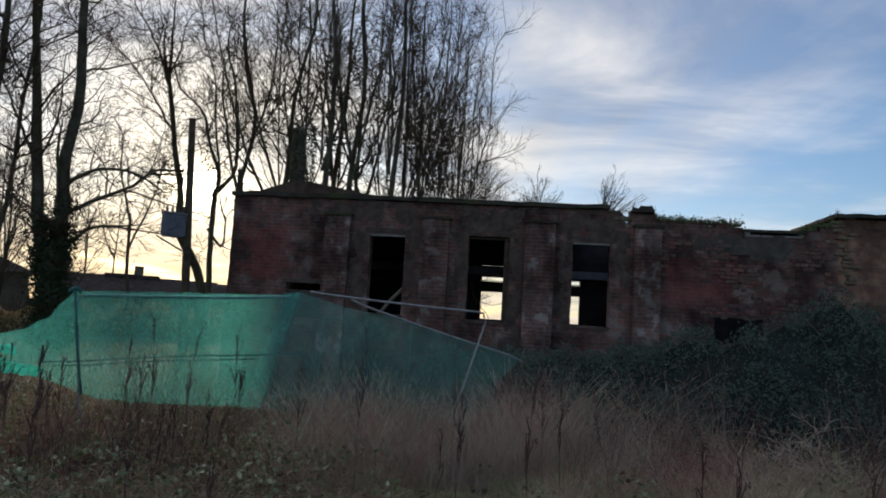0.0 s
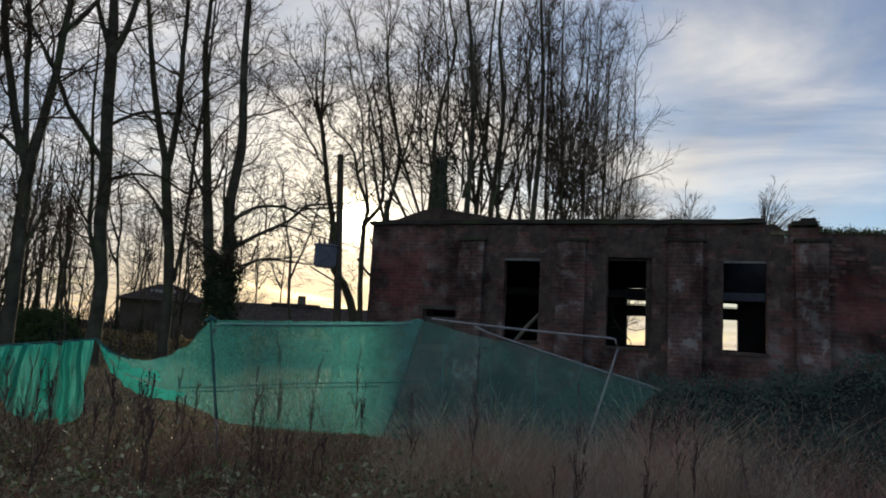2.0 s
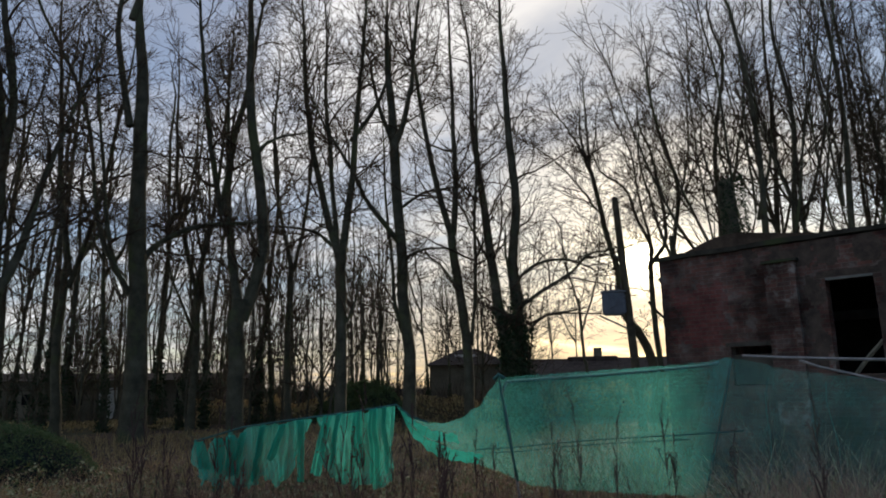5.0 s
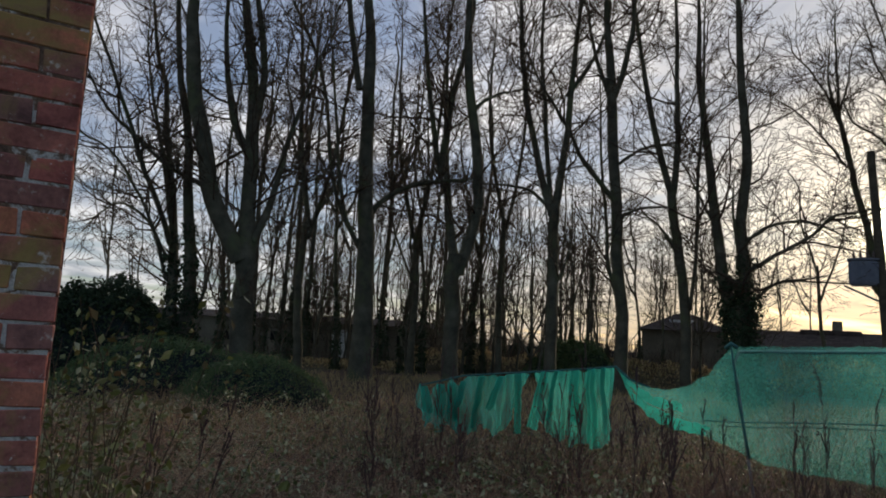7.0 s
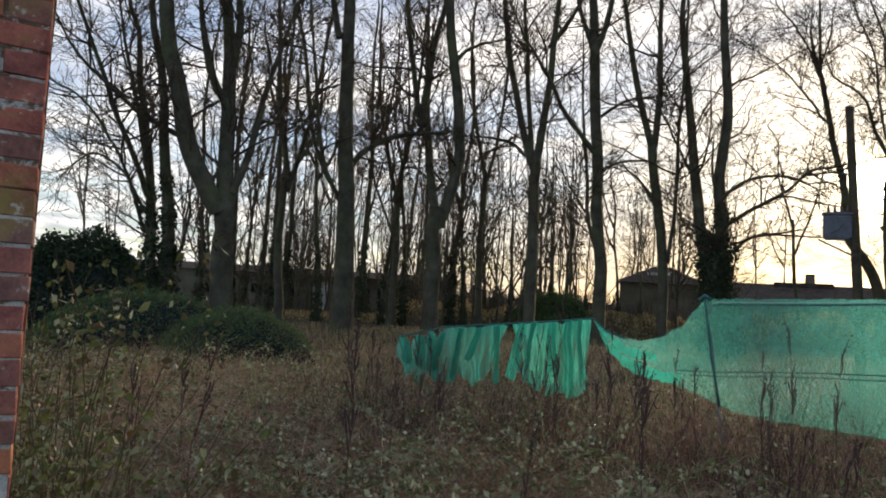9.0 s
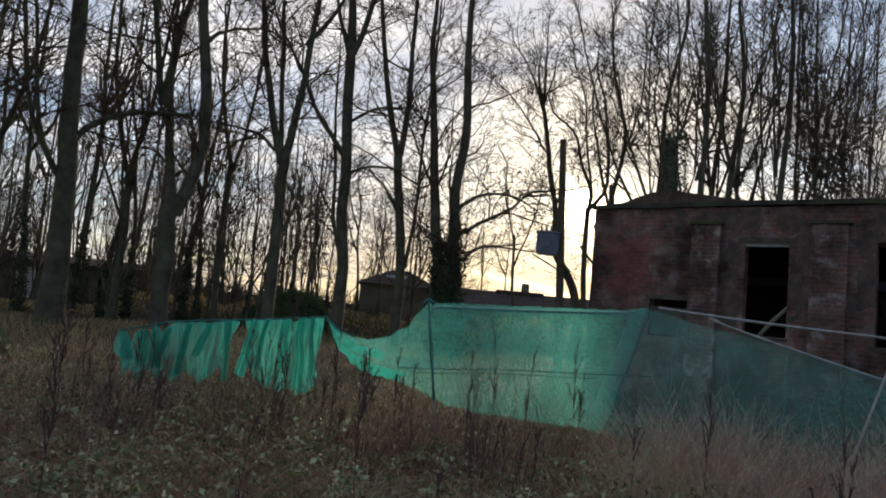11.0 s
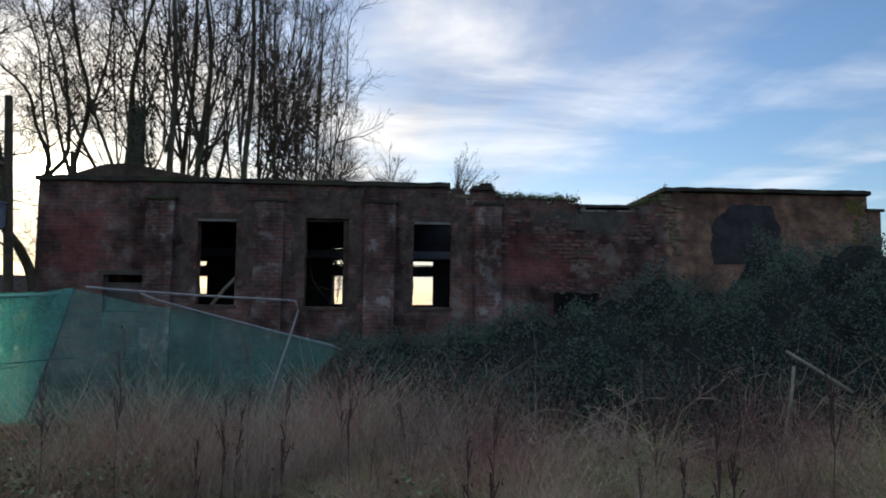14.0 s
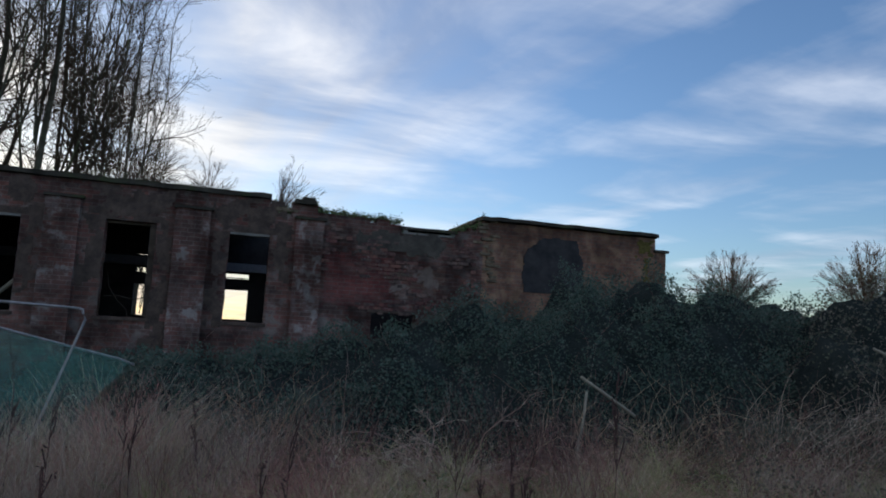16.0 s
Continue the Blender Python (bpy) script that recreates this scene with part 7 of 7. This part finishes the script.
tufts(613, 300, 0.5, 10.5, 5.4, 8.6, lambda a, b: 1.0 if patchy(a, b, 0.9, 40) > 0.48 else 0.12, (6, 16), (0.55, 1.05), (0.0016, 0.0030), (2, 24), 9, M_STEM, "upright dry red-brown stems in front of the brambles", "weeds", "dry_stems")
tufts(614, 260, -2.5, 9.5, 3.0, 8.4, lambda a, b: field(a, b) * (1.0 if patchy(a, b, 0.7, 21) > 0.56 else 0.05), (14, 34), (0.22, 0.52), (0.0012, 0.0024), (4, 46), 24, M_PALE, "pale beige straw tussocks in front of the brambles", "straw", "pale_straw")
tufts(615, 620, 0.0, 9.0, 3.0, 6.4, lambda a, b: 1.0 if patchy(a, b, 0.8, 44) > 0.50 else 0.06, (16, 34), (0.18, 0.48), (0.0022, 0.0046), (8, 55), 22, M_GRASS, "greener tufts of long grass among the straw", "grass", "green_grass")
tufts(620, 900, 0.3, 10.5, 4.2, 8.0, lambda a, b: 1.0 if patchy(a, b, 0.9, 55) > 0.48 else 0.06, (14, 30), (0.26, 0.70), (0.0011, 0.0023), (4, 40), 18, ((M_STRAW, "upright pale dead stems in front of the brambles"), HUES[2], HUES[1], HUES[4], HUES[0]), "", "weeds", "dry_stems")
tufts(625, 420, -2.2, 2.2, 4.6, 7.6, lambda a, b: 1.0 if -1.7 < (a - F0.x) * FN.x + (b - F0.y) * FN.y < -0.15 else 0.0, (14, 28), (0.36, 0.98), (0.0012, 0.0024), (3, 34), 14, (HUES[3], HUES[1], HUES[0], HUES[4], (M_STRAW, "pale dead stems below the netting")), "", "weeds", "dry_stems")
# the rough side before the netting: red-brown canes, litter and low brambles
tufts(616, 2100, -16, 0, -3, 10.5, lambda a, b: rough_side(a, b) * (0.4 + 0.6 * patchy(a, b, 0.6, 3)), (7, 16), (0.30, 0.85), (0.0013, 0.0028), (8, 60), 20, M_TANGLE, "tangle of arching red-brown dead stems", "weeds", "dead_weeds", k=5)
tufts(617, 1300, -16, 0, -3, 10.5, lambda a, b: rough_side(a, b), (12, 24), (0.15, 0.45), (0.0016, 0.0036), (40, 88), 16, M_MEADOW_DULL, "matted brown litter over the ground", "grass", "matted_grass", k=3)
tufts(618, 420, -16, 0, -3, 10.5, lambda a, b: rough_side(a, b) * (1.0 if patchy(a, b, 0.5, 9) > 0.55 else 0.08), (12, 26), (0.15, 0.40), (0.0018, 0.0040), (8, 55), 22, M_GRASS, "tufts of dull green winter grass", "grass", "winter_grass")
tufts(619, 1050, -15, -0.5, -2.5, 9.5, lambda a, b: rough_side(a, b) * (1.0 if patchy(a, b, 0.7, 30) > 0.52 else 0.1) * (1.0 if b < 2.6 or a < -7 else 0.35), (9, 20), (0.3, 0.7), (0.0014, 0.0028), (30, 80), 26, M_PALE, "pale bent straw among the dead stems", "straw", "fallen_straw", k=5)
tufts(626, 260, -7.4, -2.4, 2.6, 6.4, lambda a, b: 1.0 if -1.6 < (a - F0.x) * FN.x + (b - F0.y) * FN.y < -0.12 else 0.0, (4, 10), (0.45, 1.05), (0.0014, 0.0030), (2, 22), 7, M_DOCK, "dark dead stems in front of the torn netting", "weeds", "dead_weeds", k=5)
for seed, sa, sb, count in ((621, -0.5, 0.7, 34), (622, 0.7, 2.2, 22), (623, -3.4, -1.0, 30), (624, 2.3, 5.0, 120)):
    xa, ya, _ = on_fence(sa, 0, -0.55)
    xb, yb, _ = on_fence(sb, 0, -0.25)
    tufts(seed, count, xa, xb, ya, yb, lambda a, b: 1.0 if abs((a - F0.x) * FN.x + (b - F0.y) * FN.y + 0.42) < 0.3 else 0.0, (8, 18), (0.45, 0.85), (0.0015, 0.0030), (3, 30), 9, M_STEM, "upright dead stems at the foot of the netting", "weeds", "dead_weeds")
rng = np.random.default_rng(61)
# rough grass beyond the fence and under the trees
x, y = scatter(rng, 13000, -26, -3, 1.0, 24, lambda a, b: 1.0 if (a * 0.488 - b * 0.873) < -7.0 - 0.3 and not (a > -6.3 and b > 12.8) else (0.4 if a < -11 else 0.0))
P, R = stems_mesh(rng, x, y, rng.uniform(0.12, 0.38, len(x)), 0.5, rng.uniform(0.005, 0.012, len(x)), k=2)
v, f = tubes(P, R, 3)
tagged(new("rough_grass", big_mesh("rough_grass", v, f, M_ROUGH)), "coarse brown-green grass under the trees", "grass", kind="stuff")
# low brambles in sprigs on arching canes, some with their pale leaf undersides showing
for count, mat, words, size in ((2500, M_LOWLEAF, "low grey-green bramble leaves among dead stems", 0.032), (800, M_STRAGGLE, "sprigs of pale green bramble leaves among dead stems", 0.028)):
    x, y = scatter(rng, count, -13, 10, -2.5, 9.5, lambda a, b: free(a, b) * (1.0 if patchy(a, b, 0.8, 14) > 0.49 else 0.22) * (1.0 if a < -1.5 else 0.06))
    n = len(x)
    foot = np.stack([x, y, np.array([ground_height(a, b) for a, b in zip(x, y)]) + 0.05], axis=1)
    L = rng.uniform(0.4, 0.95, n)
    C = arching(rng, foot, L, rng.uniform(5, 40, n), 22, 6)
    each = rng.integers(10, 30, n)
    k = np.repeat(np.arange(n), each)
    q = rng.uniform(0.3, 1.0, len(k)) * 4.999
    i = q.astype(int)
    at = C[k, i] + (C[k, i + 1] - C[k, i]) * (q - i)[:, None] + rng.normal(size=(len(k), 3)) * 0.028
    at[:, 2] = np.maximum(at[:, 2], 0.03)
    v, f = leaves(rng, at, size, lay=0.8)
    tagged(new("low_brambles", big_mesh("low_brambles", v, f, mat)), words, "brambles", kind="stuff")
    v, f = tubes(C, np.tile(np.linspace(0.0026, 0.0012, 6), (n, 1)), 3)
    tagged(new("bramble_canes", big_mesh("bramble_canes", v, f, M_TANGLE)), "thin arching bramble canes among the weeds", "brambles", kind="stuff")


# ---- tall dead stalks that stand out singly ----
def stalk(seed, h):
    rr = np.random.default_rng(seed)
    p = stem_path(rr, (0, 0, -0.05), (rr.normal() * 0.10, rr.normal() * 0.08, h), 7, 0.012)
    S, SR = p[None], np.linspace(0.0034, 0.0018, 7)[None]
    B, BR = grow(rr, S, SR, 9, 4, 0.45, 0.98, h * 0.22, 17, 0.1, 0.1, 0.006)
    a = tubes(S, SR, 5)
    b = tubes(B, np.maximum(BR, 0.0016), 3)
    hv, hf = leaves(rr, np.concatenate([B[:, 3], B[:, 2], B[:, 3] + 0.01]) + rr.normal(size=(27, 3)) * 0.012, 0.014, stretch=2.2)
    return a, b, (hv, hf)


protos = []
rng = np.random.default_rng(63)
for i in range(6):
    a, b, c = stalk(800 + i, 0.95 + 0.09 * i)
    t = thing("dead_stalk", on_fence(-0.9 + 0.5 * i, 0, -0.6), "tall dark dead weed stalk with seed heads", "weed", "tall dead stalks")
    part("stem", big_mesh("stem", *a, M_DOCK, True), None, t)
    tagged(part("spray", big_mesh("spray", *b, M_DOCK), None, t), kind="stuff")
    tagged(part("seed_head", big_mesh("seed_head", *c, M_DOCK), None, t), kind="stuff")
    protos.append(t)
for i in range(66):
    if i < 34:
        p = on_fence(rng.uniform(-4.2, 2.4), 0, rng.uniform(-1.8, -0.25))
    elif i < 48:
        r, a = rng.uniform(3.4, 6.5), radians(rng.uniform(22, 84))
        p = (-math.sin(a) * r, math.cos(a) * r, 0)
    else:
        r, a = rng.uniform(3.8, 7.2), radians(rng.uniform(-48, 20))
        p = (0.5 - math.sin(a) * r, math.cos(a) * r, 0)
    c = copy_thing(protos[i % 6], pose(p[0], p[1], ground_height(p[0], p[1]), 0, 0, rng.uniform(0, 360)))
    s = rng.uniform(0.65, 1.15)
    c.scale = (s, s, s)

# ---- bared bricks in the broken bay of the ruin ----
def bared_bricks():
    """Single bricks standing proud of the worn wall face, in broken courses."""
    rr = np.random.default_rng(88)
    shapes = []
    for i in range(6):
        bm = box(-0.106, 0.106, 0.0, 0.06, 0.0, 0.062, 0.006)
        for v in bm.verts:
            v.co += noise.noise_vector(v.co * 15 + Vector((i * 7, 0, 0))) * 0.007
        me = bpy.data.meshes.new("brick")
        bm.to_mesh(me)
        bm.free()
        me.materials.append(M_BARED)
        shapes.append(me)
    n = 0
    for k in range(22):
        z = 1.98 + k * 0.0755
        u = 2.62 + (k % 2) * 0.115
        while u < 5.66 and n < 290:
            bare = noise.noise(Vector((u * 1.1, z * 1.9, 4.4))) + 0.45 * noise.noise(Vector((u * 3.3, z * 4.0, 8.1)))
            panel = 2.7 < u < 4.0 and 2.15 < z < 3.05
            if bare > (0.30 if panel else -0.05) and z < broken_top(u) - 0.12 and not inside(u, z + 0.03, LOWS) and rr.random() < 0.88:
                ob = new("brick", shapes[rr.integers(6)])
                ob.parent = ruin
                ob.location = (u + rr.normal() * 0.006, -0.012 - rr.uniform(0, 0.016), z + rr.normal() * 0.003)
                ob.rotation_euler = (rr.normal() * 0.02, rr.normal() * 0.012, rr.normal() * 0.02)
                ob.scale = (rr.choice((1.0, 1.0, 0.48)), 1, 1)
                n += 1
            u += 0.228


bared_bricks()

# ---- broken fence post and rail in the weeds ----
bp = thing("broken_post", (5.03, 7.5, 0), "snapped pale timber post standing in the weeds", "post")
part("post", big_mesh("post", *line_tube([(-0.08, 0, -0.2), (-0.05, 0, 0.4), (0.03, 0, 0.8), (0.06, 0, 1.09)], 0.017, 7), M_BOARD, True), None, bp)
br = thing("broken_rail", (5.31, 7.46, 0.85), "short fallen grey timber rail propped on weeds", "rail")
part("rail", big_mesh("rail", *line_tube([(-0.32, 0, 0.41), (-0.05, 0, 0.25), (0.22, 0.01, 0.09), (0.42, 0.02, -0.03)], 0.020, 7), M_BOARD, True), None, br)
cane = thing("dead_branch", (8.3, 6.0, 0), "pale crooked dead branch in the brambles", "branch")
part("wood", big_mesh("wood", *line_tube([(-0.55, 0, 1.75), (-0.25, 0, 1.65), (0.05, 0, 1.42), (0.25, 0, 1.2), (0.55, 0, 1.25), (0.6, 0.1, 0.0)], 0.016, 6), M_BOARD, True), None, cane)

# ---- brick pier and the wall beyond it ----
PIER_X = -2.06


def brick_mesh(name, l, w, h, seed, mat, chip=0.0052):
    """A hand-made brick with knocked corners, its long side along y, front face towards +x at x = 0."""
    bm = bmesh.new()
    bmesh.ops.create_cube(bm, size=1.0)
    for v in bm.verts:
        v.co = (v.co.x * w - w / 2, v.co.y * l, v.co.z * h)
    bmesh.ops.bevel(bm, geom=bm.edges[:], offset=0.003, segments=1, affect="EDGES")
    for v in bm.verts:
        v.co += noise.noise_vector(v.co * 17 + Vector((seed, 0, 0))) * chip
    me = bpy.data.meshes.new(name)
    bm.to_mesh(me)
    bm.free()
    me.materials.append(mat)
    return me


def brick_course_wall(parent, y0, y1, z0, z1, face, deep, mat, joint, seed, keep=lambda y, z: True, course=0.0755):
    """Courses of single bricks in Flemish bond; each is a piece of its own on shared meshes. Coordinates are the parent's."""
    rr = np.random.default_rng(seed)
    L, S = 0.215, 0.1025
    full = [brick_mesh("brick", L, deep, course - joint, seed + i, mat) for i in range(4)]
    head = [brick_mesh("brick", S, deep, course - joint, seed + 9 + i, mat) for i in range(4)]
    closer = [brick_mesh("brick", 0.062, deep, course - joint, seed + 20 + i, mat) for i in range(2)]
    k = 0
    z = z0
    while z < z1:
        y = y0
        i = 0
        while y < y1 - 0.03:
            left = y1 - y
            want = ("s", "h")[(i + k) % 2]
            l = L if want == "s" else S
            if left < l + 0.05:
                l = left
            if l > 0.19:
                me, base = full[rr.integers(4)], L
            elif l > 0.085:
                me, base = head[rr.integers(4)], S
            else:
                me, base = closer[rr.integers(2)], 0.062
            if keep(y + l / 2, z):
                ob = new("brick", me)
                ob.parent = parent
                ob.location = (face + rr.normal() * 0.0018, y + l / 2 + rr.normal() * 0.0015, z + (course - joint) / 2 + rr.normal() * 0.0012)
                ob.scale = (1, l / base, 1)
                ob.rotation_euler = (rr.normal() * 0.004, rr.normal() * 0.006, rr.normal() * 0.008)
            y += l + joint
            i += 1
        z += course
        k += 1


pier = thing("brick_pier", (PIER_X, 0.085, 0), "weathered red brick pier with pale mortar and yellow lichen", "pier")
part("mortar_core", box(-0.34, -0.0050, -0.160, 0.160, -0.2, 1.135, 0.0, cuts=30, wear=0.0018), M_MORTAR, pier, "pale crumbling lime mortar")
part("mortar_core", box(-0.34, -0.0060, -0.052, 0.160, 1.136, 1.213, 0.0, cuts=12, wear=0.0018), M_MORTAR, pier)
part("mortar_core", box(-0.34, -0.0050, -0.160, 0.160, 1.214, 4.2, 0.0, cuts=50, wear=0.0018), M_MORTAR, pier, "pale crumbling lime mortar")
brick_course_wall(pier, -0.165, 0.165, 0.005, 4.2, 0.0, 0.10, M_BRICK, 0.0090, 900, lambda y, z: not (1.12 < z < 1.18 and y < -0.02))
# far end of the pier: bricks on the return face, seen edge on
ret = part("return_face", box(-0.33, -0.112, 0.158, 0.168, 0.0, 4.2, 0.0, cuts=20, wear=0.006), M_FACADE_SIDE, pier)
part("moss", box(-0.10, 0.004, -0.176, -0.060, 1.130, 1.156, 0.012, cuts=9, wear=0.018), M_MOSS, pier, "bright green moss cushion on a broken course")

inner = thing("brick_side_wall", (-6.0, -0.3, 0), "sunlit pale red brick wall with worn limewash", "wall")
part("mortar_core", box(-0.24, -0.0065, -3.4, 0.28, -0.2, 3.44, 0.0, cuts=40, wear=0.002), M_MORTAR_PALE, inner)
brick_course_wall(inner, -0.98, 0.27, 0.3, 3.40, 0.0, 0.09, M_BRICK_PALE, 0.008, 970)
part("wall_plate", box(-0.30, 0.03, -3.4, 0.32, 3.445, 3.545, 0.008), M_TIMBER, inner, "black timber wall plate")
for y in np.arange(-3.2, 0.3, 0.21):
    part("rafter_foot", box(-0.22, -0.10, y, y + 0.055, 3.546, 3.63, 0.006), M_TIMBER, inner)
part("fascia", box(-0.12, -0.06, -3.4, 0.32, 3.632, 3.80, 0.006), M_BOARD, inner, "weathered grey-green fascia board")
part("upper_plate", box(-0.16, -0.02, -3.4, 0.32, 3.802, 3.87, 0.006), M_TIMBER, inner)
thicket("moss_and_fern", "ferns and moss at the foot of the brick wall", -5.85, -3.3, -1.9, -0.12, lambda x: 0.78, 6000, 0.028, M_FERN, 39, "plants", canes=10, inner=0.7)
